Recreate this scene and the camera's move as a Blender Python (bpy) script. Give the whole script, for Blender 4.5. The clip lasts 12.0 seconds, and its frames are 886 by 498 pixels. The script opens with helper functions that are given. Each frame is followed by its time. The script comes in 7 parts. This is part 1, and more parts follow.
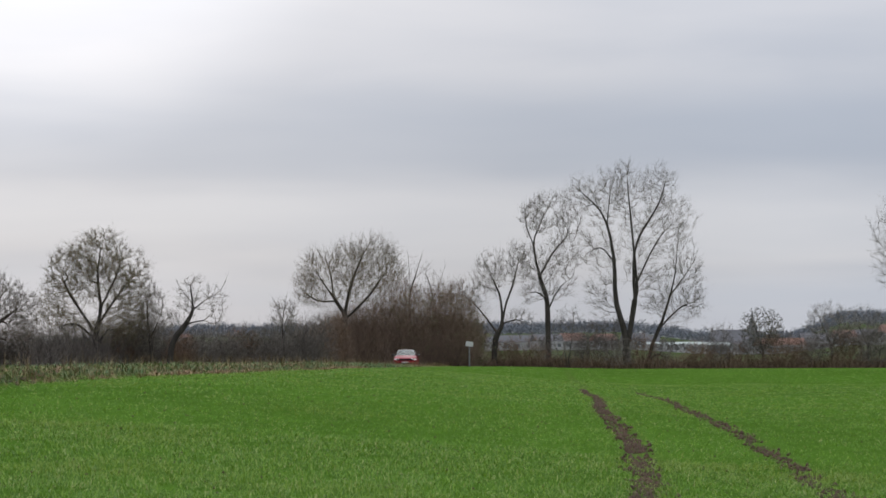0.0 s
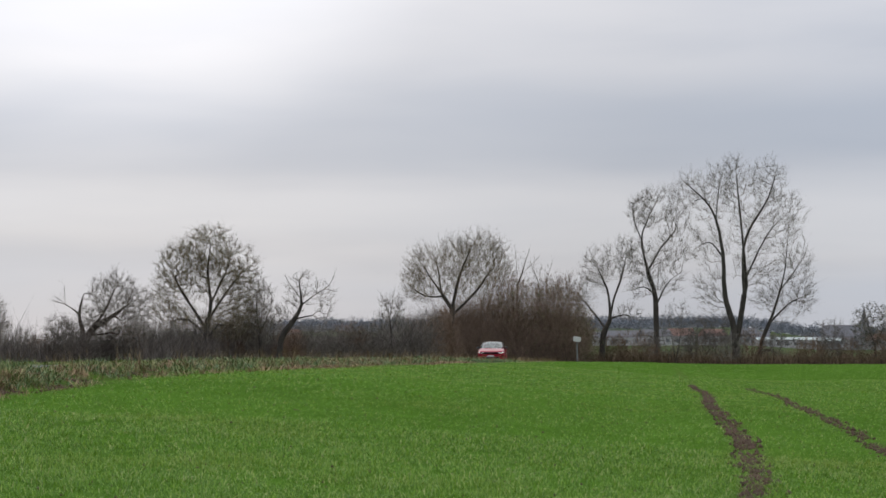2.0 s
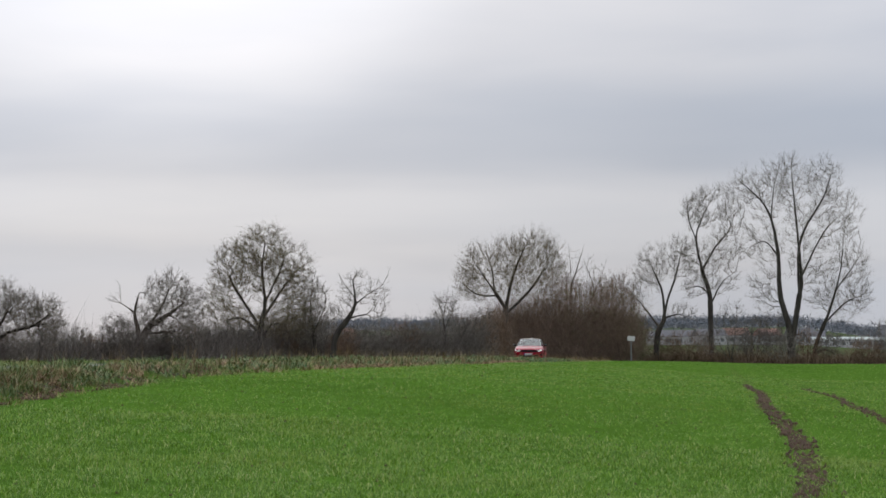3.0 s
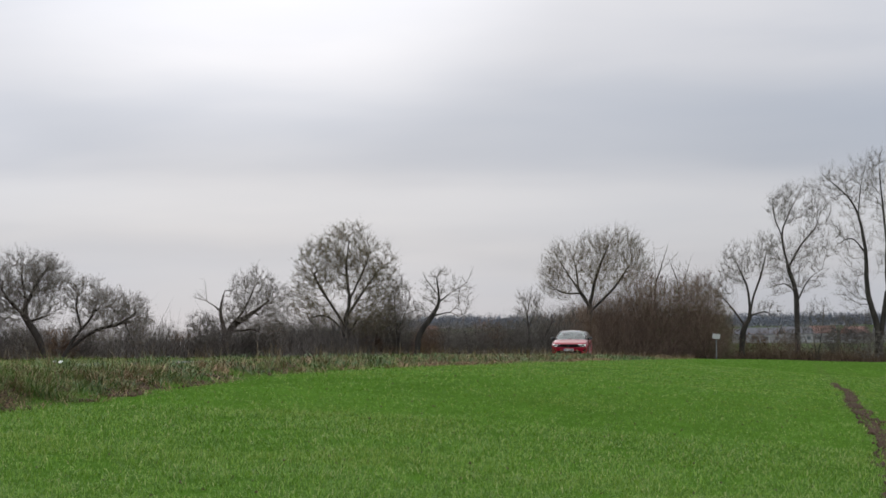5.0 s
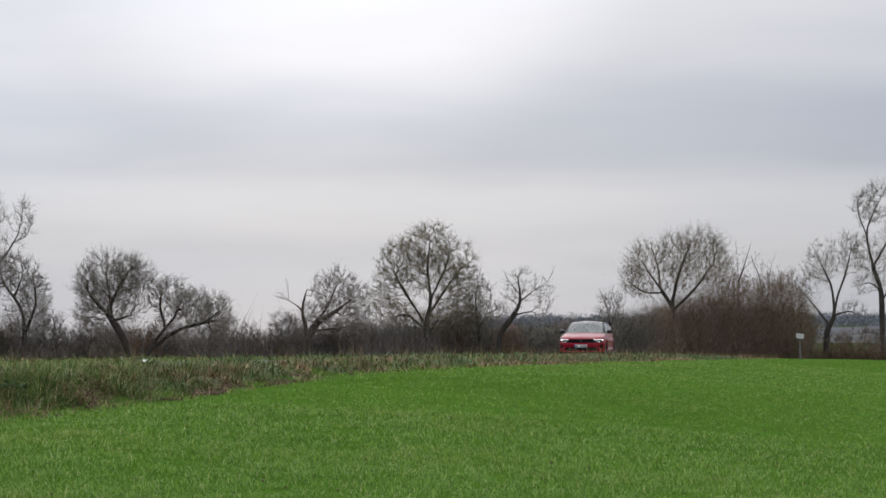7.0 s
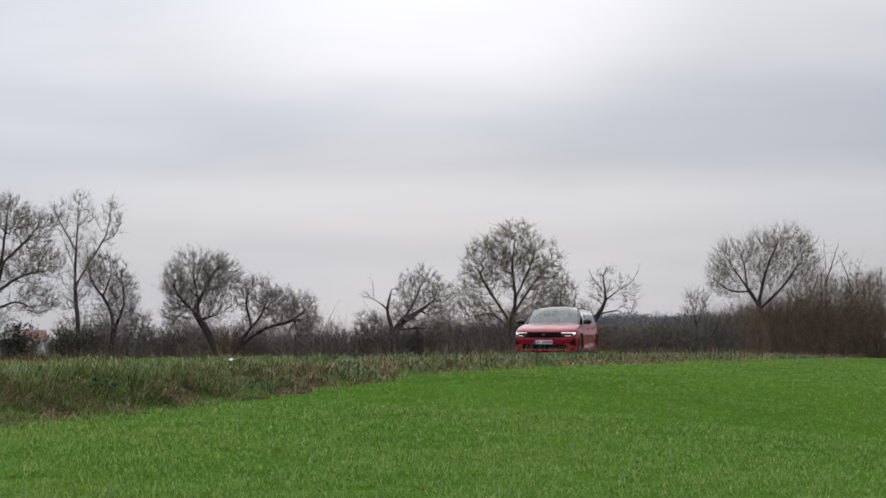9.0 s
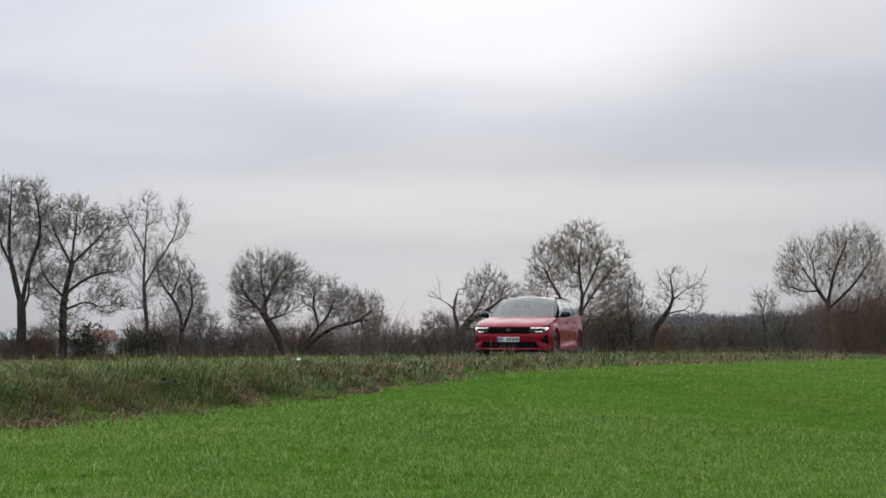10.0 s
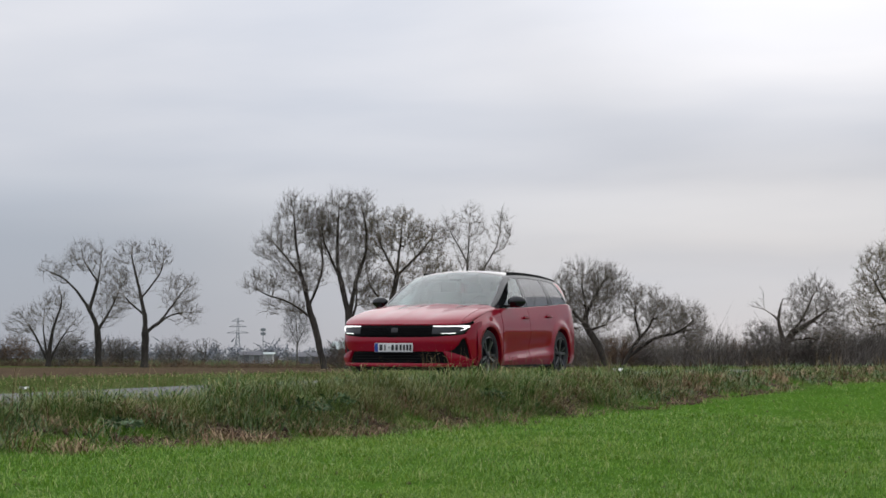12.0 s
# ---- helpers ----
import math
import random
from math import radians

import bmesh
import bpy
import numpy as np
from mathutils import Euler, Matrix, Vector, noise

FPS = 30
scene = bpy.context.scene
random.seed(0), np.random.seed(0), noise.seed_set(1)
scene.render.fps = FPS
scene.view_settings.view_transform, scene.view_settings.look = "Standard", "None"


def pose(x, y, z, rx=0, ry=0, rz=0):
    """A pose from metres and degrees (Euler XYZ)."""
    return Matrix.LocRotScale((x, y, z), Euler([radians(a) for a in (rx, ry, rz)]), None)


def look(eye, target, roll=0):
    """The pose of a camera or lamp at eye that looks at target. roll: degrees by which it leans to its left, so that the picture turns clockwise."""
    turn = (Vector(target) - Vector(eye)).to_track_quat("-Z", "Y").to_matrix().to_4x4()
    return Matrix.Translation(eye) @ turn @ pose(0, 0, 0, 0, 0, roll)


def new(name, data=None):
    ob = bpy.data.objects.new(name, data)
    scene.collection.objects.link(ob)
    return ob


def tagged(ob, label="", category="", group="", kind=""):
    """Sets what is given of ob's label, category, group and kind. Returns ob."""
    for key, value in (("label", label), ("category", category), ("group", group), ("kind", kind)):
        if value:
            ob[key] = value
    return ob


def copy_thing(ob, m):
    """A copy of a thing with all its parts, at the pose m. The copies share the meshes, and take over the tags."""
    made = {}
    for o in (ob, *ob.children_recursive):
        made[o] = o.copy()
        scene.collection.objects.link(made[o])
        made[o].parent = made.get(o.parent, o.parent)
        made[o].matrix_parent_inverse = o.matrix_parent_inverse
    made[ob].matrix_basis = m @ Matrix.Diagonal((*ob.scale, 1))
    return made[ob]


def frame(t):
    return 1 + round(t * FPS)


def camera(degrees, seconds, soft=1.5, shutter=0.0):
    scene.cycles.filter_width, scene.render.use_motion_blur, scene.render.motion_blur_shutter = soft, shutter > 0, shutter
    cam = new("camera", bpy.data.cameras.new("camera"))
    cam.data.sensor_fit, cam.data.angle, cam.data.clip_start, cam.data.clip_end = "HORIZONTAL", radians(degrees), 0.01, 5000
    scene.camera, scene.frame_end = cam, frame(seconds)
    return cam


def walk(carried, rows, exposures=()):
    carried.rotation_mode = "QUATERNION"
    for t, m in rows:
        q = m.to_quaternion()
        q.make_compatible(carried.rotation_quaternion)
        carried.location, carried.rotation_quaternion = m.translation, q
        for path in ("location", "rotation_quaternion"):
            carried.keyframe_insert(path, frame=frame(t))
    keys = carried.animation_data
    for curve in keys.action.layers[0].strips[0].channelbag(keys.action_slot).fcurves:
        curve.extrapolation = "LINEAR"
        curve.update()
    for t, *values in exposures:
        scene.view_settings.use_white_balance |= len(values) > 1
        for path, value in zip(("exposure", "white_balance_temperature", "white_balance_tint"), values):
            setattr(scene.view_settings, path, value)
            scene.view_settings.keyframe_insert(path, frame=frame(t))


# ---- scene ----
# The camera stands low in a field and pans to its left after a car.
EYE = 0.25
cam = camera(27.79, 12.0, 1.6)
PAN = [
    # seconds, yaw, pitch, lean to the right
    (0.0, 0.0, 3.58, 0.247), (0.5, 0.723, 3.555, 0.25), (1.0, 1.589, 3.51, 0.224), (1.5, 2.498, 3.457, 0.194),
    (2.0, 3.438, 3.436, 0.16), (2.5, 4.321, 3.428, 0.131), (3.0, 5.155, 3.412, 0.078), (3.5, 5.844, 3.391, 0.057),
    (5.5, 8.547, 3.333, 0.012), (6.0, 9.25, 3.327, 0.0), (6.5, 9.818, 3.322, -0.025), (7.0, 10.434, 3.32, -0.059),
    (9.0, 13.148, 3.284, -0.117), (9.5, 14.076, 3.285, -0.1), (10.0, 15.277, 3.275, -0.136), (10.5, 16.597, 3.278, -0.19),
    (11.0, 18.154, 3.474, -0.209), (11.5, 20.26, 3.545, -0.242), (11.7, 21.88, 3.552, -0.28), (12.0, 25.537, 3.564, -0.352),
]
walk(cam, [(t, pose(0, 0, EYE, 90 + pitch, 0, yaw) @ pose(0, 0, 0, 0, 0, -lean)) for t, yaw, pitch, lean in PAN])

# ---- overcast sky and the veiled sun ----
SUN_AZ, SUN_EL = -13.5, 17.0  # degrees right of +y, and up
world = bpy.data.worlds.new("overcast_sky")
scene.world = world
world.use_nodes = True
wt = world.node_tree
wt.nodes.clear()


def wnode(kind, **values):
    n = wt.nodes.new(kind)
    for k, v in values.items():
        n.inputs[k].default_value = v
    return n


def wmath(op, a, b=None, c=None):
    n = wt.nodes.new("ShaderNodeMath")
    n.operation = op
    for i, v in enumerate((a, b, c)):
        if v is None:
            continue
        if isinstance(v, (int, float)):
            n.inputs[i].default_value = v
        else:
            wt.links.new(v, n.inputs[i])
    return n.outputs[0]


def wmix(fac, a, b):
    n = wt.nodes.new("ShaderNodeMix")
    n.data_type = "RGBA"
    for sock, v in ((n.inputs[0], fac), (n.inputs[6], a), (n.inputs[7], b)):
        if isinstance(v, (int, float, tuple)):
            sock.default_value = v
        else:
            wt.links.new(v, sock)
    return n.outputs[2]


coord = wt.nodes.new("ShaderNodeTexCoord")
sep = wt.nodes.new("ShaderNodeSeparateXYZ")
wt.links.new(coord.outputs["Generated"], sep.inputs[0])
dx, dy, dz = sep.outputs
up = wmath("MAXIMUM", dz, 0.0)
# the cloud deck: directions laid out on a high sheet
over = wmath("ADD", up, 0.11)
flat = wt.nodes.new("ShaderNodeCombineXYZ")
wt.links.new(wmath("DIVIDE", dx, over), flat.inputs[0])
wt.links.new(wmath("MULTIPLY", wmath("DIVIDE", dy, over), 1.25), flat.inputs[1])


def cloud(scale, detail, shift, rough=0.5):
    m = wt.nodes.new("ShaderNodeMapping")
    m.inputs["Location"].default_value = shift
    wt.links.new(flat.outputs[0], m.inputs[0])
    n = wnode("ShaderNodeTexNoise", Scale=scale, Detail=detail, Roughness=rough, Distortion=0.25)
    wt.links.new(m.outputs[0], n.inputs["Vector"])
    return n.outputs["Fac"]


def ramp(value, lo, hi):
    n = wt.nodes.new("ShaderNodeMapRange")
    n.interpolation_type = "SMOOTHSTEP"
    wt.links.new(value, n.inputs[0])
    n.inputs[1].default_value, n.inputs[2].default_value = lo, hi
    return n.outputs[0]


bands = ramp(cloud(0.55, 3.0, (3.1, 1.7, 0.0)), 0.34, 0.68)
wisps = ramp(cloud(1.5, 4.0, (7.3, 2.2, 0.0), 0.5), 0.3, 0.75)
deck = wmath("ADD", wmath("MULTIPLY", bands, 0.65), wmath("MULTIPLY", wisps, 0.35))
tone = wmix(deck, (0.365, 0.388, 0.442, 1.0), (0.485, 0.490, 0.522, 1.0))
# layers of the deck: a slate-grey bank, a pale gap under it, and blue-grey haze down to the horizon
height = wmath("ADD", up, wmath("MULTIPLY", wmath("SUBTRACT", cloud(0.45, 3.0, (1.3, 5.2, 0.0)), 0.5), 0.05))
east = ramp(dx, -0.42, 0.05)
bank = wmath("MULTIPLY", wmath("MULTIPLY", ramp(height, 0.085, 0.112), ramp(height, 0.165, 0.130)), wmath("ADD", wmath("MULTIPLY", east, 0.45), 0.25))
tone = wmix(bank, tone, (0.290, 0.328, 0.398, 1.0))
gap = wmath("MULTIPLY", wmath("MULTIPLY", ramp(height, 0.045, 0.070), ramp(height, 0.105, 0.080)), 0.55)
tone = wmix(gap, tone, (0.480, 0.497, 0.540, 1.0))
tone = wmix(wmath("MULTIPLY", ramp(height, 0.062, 0.03), 0.8), tone, (0.400, 0.438, 0.510, 1.0))
tone = wmix(wmath("MULTIPLY", ramp(dx, -0.36, -0.62), ramp(height, 0.12, 0.06)), tone, (0.325, 0.362, 0.428, 1.0))
sa, se = radians(SUN_AZ), radians(SUN_EL)
sun_dir = (math.sin(sa) * math.cos(se), math.cos(sa) * math.cos(se), math.sin(se))
dot = wt.nodes.new("ShaderNodeVectorMath")
dot.operation = "DOT_PRODUCT"
wt.links.new(coord.outputs["Generated"], dot.inputs[0])
dot.inputs[1].default_value = sun_dir
glow = wmath("ADD", wmath("MULTIPLY", ramp(dot.outputs["Value"], 0.978, 0.9995), 0.55), wmath("MULTIPLY", ramp(dot.outputs["Value"], 0.90, 1.0), 0.22))
lifts = wmath("ADD", wmath("MULTIPLY", wmath("MULTIPLY", ramp(dx, -0.22, -0.5), ramp(up, 0.06, 0.12)), 0.26), wmath("MULTIPLY", ramp(dx, 0.02, 0.2), 0.20))
gain = wmath("ADD", wmath("ADD", wmath("ADD", 1.0, lifts), wmath("MULTIPLY", up, 1.9)), wmath("SUBTRACT", glow, wmath("MULTIPLY", dx, 0.15)))
bright = wt.nodes.new("ShaderNodeVectorMath")
bright.operation = "SCALE"
wt.links.new(tone, bright.inputs[0])
wt.links.new(gain, bright.inputs["Scale"])
sky = wt.nodes.new("ShaderNodeTexSky")
sky.sky_type, sky.sun_disc = "NISHITA", False
sky.sun_elevation, sky.sun_rotation = se, sa
back_clear = wnode("ShaderNodeBackground", Strength=0.05)
wt.links.new(sky.outputs[0], back_clear.inputs[0])
back_cloud = wnode("ShaderNodeBackground", Strength=1.0)
wt.links.new(bright.outputs[0], back_cloud.inputs[0])
both = wnode("ShaderNodeMixShader", Fac=0.94)
wt.links.new(back_clear.outputs[0], both.inputs[1])
wt.links.new(back_cloud.outputs[0], both.inputs[2])
world_out = wt.nodes.new("ShaderNodeOutputWorld")
wt.links.new(both.outputs[0], world_out.inputs[0])

sun = new("sun", bpy.data.lights.new("sun", "SUN"))
sun.data.energy, sun.data.angle, sun.data.color = 0.9, radians(75), (1.0, 0.97, 0.93)
veil = radians(42)  # the light comes through a wide veil of cloud above the brightest spot
sun.matrix_world = look((0, 0, 60), (-math.sin(sa) * math.cos(veil) * 50, -math.cos(sa) * math.cos(veil) * 50, 60 - math.sin(veil) * 50))
scene.view_settings.exposure = 0.0


# ---- materials ----
def node_material(name):
    m = bpy.data.materials.new(name)
    m.use_nodes = True
    nt = m.node_tree
    return m, nt, nt.nodes["Principled BSDF"]


def set_in(node, **values):
    for k, v in values.items():
        node.inputs[k.replace("_", " ")].default_value = v


def rgba(c):
    return (c[0], c[1], c[2], 1.0)


def color_ramp(nt, src, stops):
    r = nt.nodes.new("ShaderNodeValToRGB")
    els = r.color_ramp.elements
    while len(els) < len(stops):
        els.new(0.5)
    for e, (p, c) in zip(els, stops):
        e.position, e.color = p, rgba(c)
    nt.links.new(src, r.inputs[0])
    return r.outputs[0]


def noise_out(nt, scale, detail=3.0, rough=0.55, vector=None, stretch=None):
    if vector is None:
        vector = nt.nodes.new("ShaderNodeTexCoord").outputs["Object"]
    if stretch:
        m = nt.nodes.new("ShaderNodeMapping")
        m.inputs["Scale"].default_value = stretch
        nt.links.new(vector, m.inputs[0])
        vector = m.outputs[0]
    n = nt.nodes.new("ShaderNodeTexNoise")
    set_in(n, Scale=scale, Detail=detail, Roughness=rough)
    nt.links.new(vector, n.inputs["Vector"])
    return n.outputs["Fac"]


def blend(nt, fac, a, b, mode="MIX"):
    n = nt.nodes.new("ShaderNodeMix")
    n.data_type, n.blend_type = "RGBA", mode
    for sock, v in ((n.inputs[0], fac), (n.inputs[6], a), (n.inputs[7], b)):
        if isinstance(v, (int, float)):
            sock.default_value = v
        elif isinstance(v, tuple):
            sock.default_value = rgba(v)
        else:
            nt.links.new(v, sock)
    return n.outputs[2]


def bump(nt, bsdf, height, strength, distance):
    b = nt.nodes.new("ShaderNodeBump")
    set_in(b, Strength=strength, Distance=distance)
    nt.links.new(height, b.inputs["Height"])
    nt.links.new(b.outputs[0], bsdf.inputs["Normal"])


def noisy(name, dark, light, scale, rough=0.9, fine=0.0, bump_d=0.0, stretch=None, metallic=0.0, spec=0.3):
    """Two colours mixed by noise at two scales, with a little relief."""
    m, nt, b = node_material(name)
    n1 = noise_out(nt, scale, 4.0, stretch=stretch)
    n2 = noise_out(nt, fine or scale * 7, 3.0, stretch=stretch)
    mix = blend(nt, 0.4, n1, n2)
    nt.links.new(color_ramp(nt, mix, ((0.3, dark), (0.7, light))), b.inputs["Base Color"])
    set_in(b, Roughness=rough, Metallic=metallic, Specular_IOR_Level=spec)
    if bump_d:
        bump(nt, b, n2, 0.7, bump_d)
    return m


def island(name, stops, rough=0.7, patch=0.0, patch_colour=(0.2, 0.15, 0.06), translucent=0.0, spec=0.25):
    """Blades and leaves: each piece takes its own colour from the ramp, and patches of the ground tint them."""
    m, nt, b = node_material(name)
    g = nt.nodes.new("ShaderNodeNewGeometry")
    c = color_ramp(nt, g.outputs["Random Per Island"], stops)
    if patch:
        n = noise_out(nt, patch, 3.0, vector=g.outputs["Position"])
        f = nt.nodes.new("ShaderNodeMapRange")
        f.inputs[1].default_value, f.inputs[2].default_value = 0.5, 0.72
        nt.links.new(n, f.inputs[0])
        c = blend(nt, f.outputs[0], c, blend(nt, 0.6, c, patch_colour))
    nt.links.new(c, b.inputs["Base Color"])
    set_in(b, Roughness=rough, Specular_IOR_Level=spec)
    if translucent:
        t = nt.nodes.new("ShaderNodeBsdfTranslucent")
        nt.links.new(c, t.inputs[0])
        mx = nt.nodes.new("ShaderNodeMixShader")
        mx.inputs[0].default_value = translucent
        nt.links.new(b.outputs[0], mx.inputs[1])
        nt.links.new(t.outputs[0], mx.inputs[2])
        nt.links.new(mx.outputs[0], nt.nodes["Material Output"].inputs[0])
    return m


BARK = noisy("bark", (0.022, 0.020, 0.018), (0.088, 0.077, 0.065), 2.5, 0.95, 14, 0.02, (1, 1, 0.25))
BARK_PALE = noisy("pale_bark", (0.05, 0.047, 0.042), (0.15, 0.14, 0.12), 2.5, 0.95, 14, 0.02, (1, 1, 0.25))
BARK_DEAD = noisy("dead_wood", (0.03, 0.025, 0.02), (0.13, 0.105, 0.085), 2.5, 0.95, 14, 0.02, (1, 1, 0.25))
TWIG_GREY = island("grey_twigs", ((0.0, (0.103, 0.094, 0.083)), (1.0, (0.309, 0.279, 0.238))), 0.9)
TWIG_BROWN = island("brown_twigs", ((0.0, (0.084, 0.058, 0.041)), (1.0, (0.262, 0.177, 0.119))), 0.9)
TWIG_OLIVE = island("olive_twigs", ((0.0, (0.101, 0.086, 0.060)), (1.0, (0.296, 0.247, 0.173))), 0.9)
TWIG_DARK = island("dark_twigs", ((0.0, (0.070, 0.062, 0.056)), (1.0, (0.220, 0.196, 0.170))), 0.9)
TWIG_THICKET = island("thicket_twigs", ((0.0, (0.098, 0.072, 0.055)), (0.6, (0.221, 0.159, 0.120)), (1.0, (0.339, 0.248, 0.189))), 0.9)
# far-off twigs: a flat, muted grey imitates haze in the colour itself
TWIG_HAZE = island("haze_tinted_twigs", ((0.0, (0.11, 0.11, 0.115)), (1.0, (0.19, 0.185, 0.18))), 0.9)
LEAF_DRY = island("withered_leaves", ((0.0, (0.12, 0.10, 0.045)), (0.6, (0.21, 0.175, 0.08)), (1.0, (0.27, 0.165, 0.08))), 0.8, translucent=0.5)
LEAF_GREEN = island("grey_green_leaves", ((0.0, (0.117, 0.130, 0.058)), (1.0, (0.260, 0.267, 0.143))), 0.8, translucent=0.45)
LEAF_DARK = island("evergreen_leaves", ((0.0, (0.022, 0.03, 0.014)), (1.0, (0.07, 0.078, 0.04))), 0.7)


# ---- building blocks ----
def from_arrays(name, verts, faces, material, smooth=False):
    """A mesh from arrays of corners and of triangles or quads."""
    me = bpy.data.meshes.new(name)
    verts = np.asarray(verts, dtype=np.float32)
    faces = np.asarray(faces, dtype=np.int32)
    k = faces.shape[1]
    me.vertices.add(len(verts))
    me.vertices.foreach_set("co", verts.ravel())
    me.loops.add(faces.size)
    me.loops.foreach_set("vertex_index", faces.ravel())
    me.polygons.add(len(faces))
    me.polygons.foreach_set("loop_start", np.arange(0, faces.size, k, dtype=np.int32))
    if smooth:
        me.polygons.foreach_set("use_smooth", np.ones(len(faces), dtype=bool))
    me.materials.append(material)
    me.update(calc_edges=True)
    me.validate()
    return me


def smoothstep(a, b, x):
    t = np.clip((np.asarray(x, dtype=float) - a) / (b - a), 0, 1)
    return t * t * (3 - 2 * t)


def road_x(y):
    """The road's middle line."""
    y = np.asarray(y, dtype=float)
    return -11.35 + 0.0505 * y + 0.00006 * y * y + 0.006 * np.maximum(y - 146, 0) ** 2


def road_z(y):
    y = np.asarray(y, dtype=float)
    return -0.17 * (1 - smoothstep(10, 25, y)) + 0.08 * smoothstep(23, 36, y) * (1 - smoothstep(72, 95, y)) - 0.30 * smoothstep(88, 150, y)


def wave(x, y, scale, seed):
    """Smooth bumps from a few crossed waves, about -1 to 1."""
    r = np.random.RandomState(seed)
    out = 0
    for k in range(5):
        a, p, f = r.uniform(0, 6.3), r.uniform(0, 6.3), r.uniform(0.6, 1.7) / scale
        out = out + np.sin((x * math.cos(a) + y * math.sin(a)) * f * 6.283 + p)
    return out / 3.2


RUTS = ((0.89, 0.0615), (2.70, 0.0565))  # across, and metres across per metre ahead


def rut_depth(x, y):
    d = 0
    for x0, slope in RUTS:
        off = np.abs(x - (x0 + slope * y + 0.08 * np.sin(y * 0.35)))
        d = d + (0.45 if x0 > 2 else 0.9) * np.exp(-(off / 0.15) ** 2) * (0.75 + 0.25 * np.sin(y * 1.3 + x0))
    return d * smoothstep(7, 9, y) * (1 - 0.55 * smoothstep(20, 42, y)) * (1 - smoothstep(95, 150, y))


ROAD_HALF = 1.85


def ground_z(x, y):
    x, y = np.asarray(x, dtype=float), np.asarray(y, dtype=float)
    s = x - road_x(np.clip(y, -200, 190))
    far = np.hypot(x, y)
    bear = np.degrees(np.arctan2(x, y))
    rz = road_z(y)
    # the field on the camera's side, below the road's bank near by and level with it further on
    foot = -0.40 + 0.36 * smoothstep(13, 33, y) - 0.12 * smoothstep(60, 130, y) - 0.1 * smoothstep(130, 165, y)
    field = foot - 0.72 * smoothstep(3.2, 17, s) * (1 - 0.62 * smoothstep(70, 165, y))
    field = field + 0.018 * wave(x, y, 5.0, 3) + 0.008 * wave(x, y, 1.1, 4) - 0.07 * rut_depth(x, y)
    verge = rz + 0.03 + 0.035 * wave(x, y, 1.6, 5) + 0.05 * smoothstep(12.3, 13.6, y) * (1 - smoothstep(17, 24, y))
    right = verge + (field - verge) * smoothstep(2.35, 3.35, s)
    left_field = -0.32 + 0.03 * wave(x, y, 4.0, 6)
    left = verge + (left_field - verge) * (1 - smoothstep(-7.0, -3.2, s))
    z = np.where(s > 0, right, left)
    z = np.where(np.abs(s) < ROAD_HALF + 0.25, rz - 0.03 + (verge - rz + 0.03) * smoothstep(ROAD_HALF - 0.15, ROAD_HALF + 0.25, np.abs(s)), z)
    # further out: rising ground towards the village and the wooded ridge, flat to the west
    rise = np.interp(bear, [-19, -13, -8, 6, 8.5, 11, 12.5, 18], [0, 0.25, 0.8, 0.85, 0.5, 0.5, 1.1, 1.1])
    z = np.where(far > 170, z + (-0.5 - z) * smoothstep(170, 230, far), z)
    z = z + rise * (5.2 * smoothstep(260, 640, far) + 23 * smoothstep(700, 1500, far)) * (np.abs(bear) < 80)
    return z


def axis(stops):
    out = []
    for a, b, step in stops:
        out.extend(np.arange(a, b, step))
    return np.array(sorted(set(np.round(out, 3))))


# ---- the ground, one sheet out to the horizon ----
def ground_material():
    m, nt, b = node_material("ground_cover")
    pos = nt.nodes.new("ShaderNodeNewGeometry").outputs["Position"]
    att = nt.nodes.new("ShaderNodeAttribute")
    att.attribute_name = "cover"
    sepc = nt.nodes.new("ShaderNodeSeparateColor")
    nt.links.new(att.outputs["Color"], sepc.inputs[0])
    big = noise_out(nt, 0.12, 4.0, vector=pos)
    fine = noise_out(nt, 9.0, 4.0, 0.7, vector=pos)
    mid = noise_out(nt, 1.3, 4.0, 0.6, vector=pos)
    wheat = blend(nt, 0.5, color_ramp(nt, fine, ((0.3, (0.030, 0.062, 0.010)), (0.7, (0.095, 0.20, 0.024)))),
                  color_ramp(nt, blend(nt, 0.5, big, mid), ((0.35, (0.040, 0.090, 0.013)), (0.65, (0.085, 0.185, 0.024)))))
    soil = color_ramp(nt, blend(nt, 0.6, mid, fine), ((0.3, (0.045, 0.03, 0.021)), (0.7, (0.15, 0.105, 0.075))))
    grass = color_ramp(nt, blend(nt, 0.6, mid, fine), ((0.3, (0.035, 0.045, 0.014)), (0.55, (0.075, 0.095, 0.03)), (0.75, (0.17, 0.14, 0.07))))
    far_green = color_ramp(nt, noise_out(nt, 0.02, 3.0, vector=pos, stretch=(1, 3.0, 1)), ((0.4, (0.06, 0.10, 0.035)), (0.62, (0.10, 0.095, 0.06))))
    c = blend(nt, sepc.outputs[0], grass, wheat)
    c = blend(nt, sepc.outputs[1], c, soil)
    c = blend(nt, sepc.outputs[2], c, far_green)
    nt.links.new(c, b.inputs["Base Color"])
    set_in(b, Roughness=0.95, Specular_IOR_Level=0.0)
    bump(nt, b, blend(nt, 0.5, mid, fine), 0.8, 0.06)
    return m


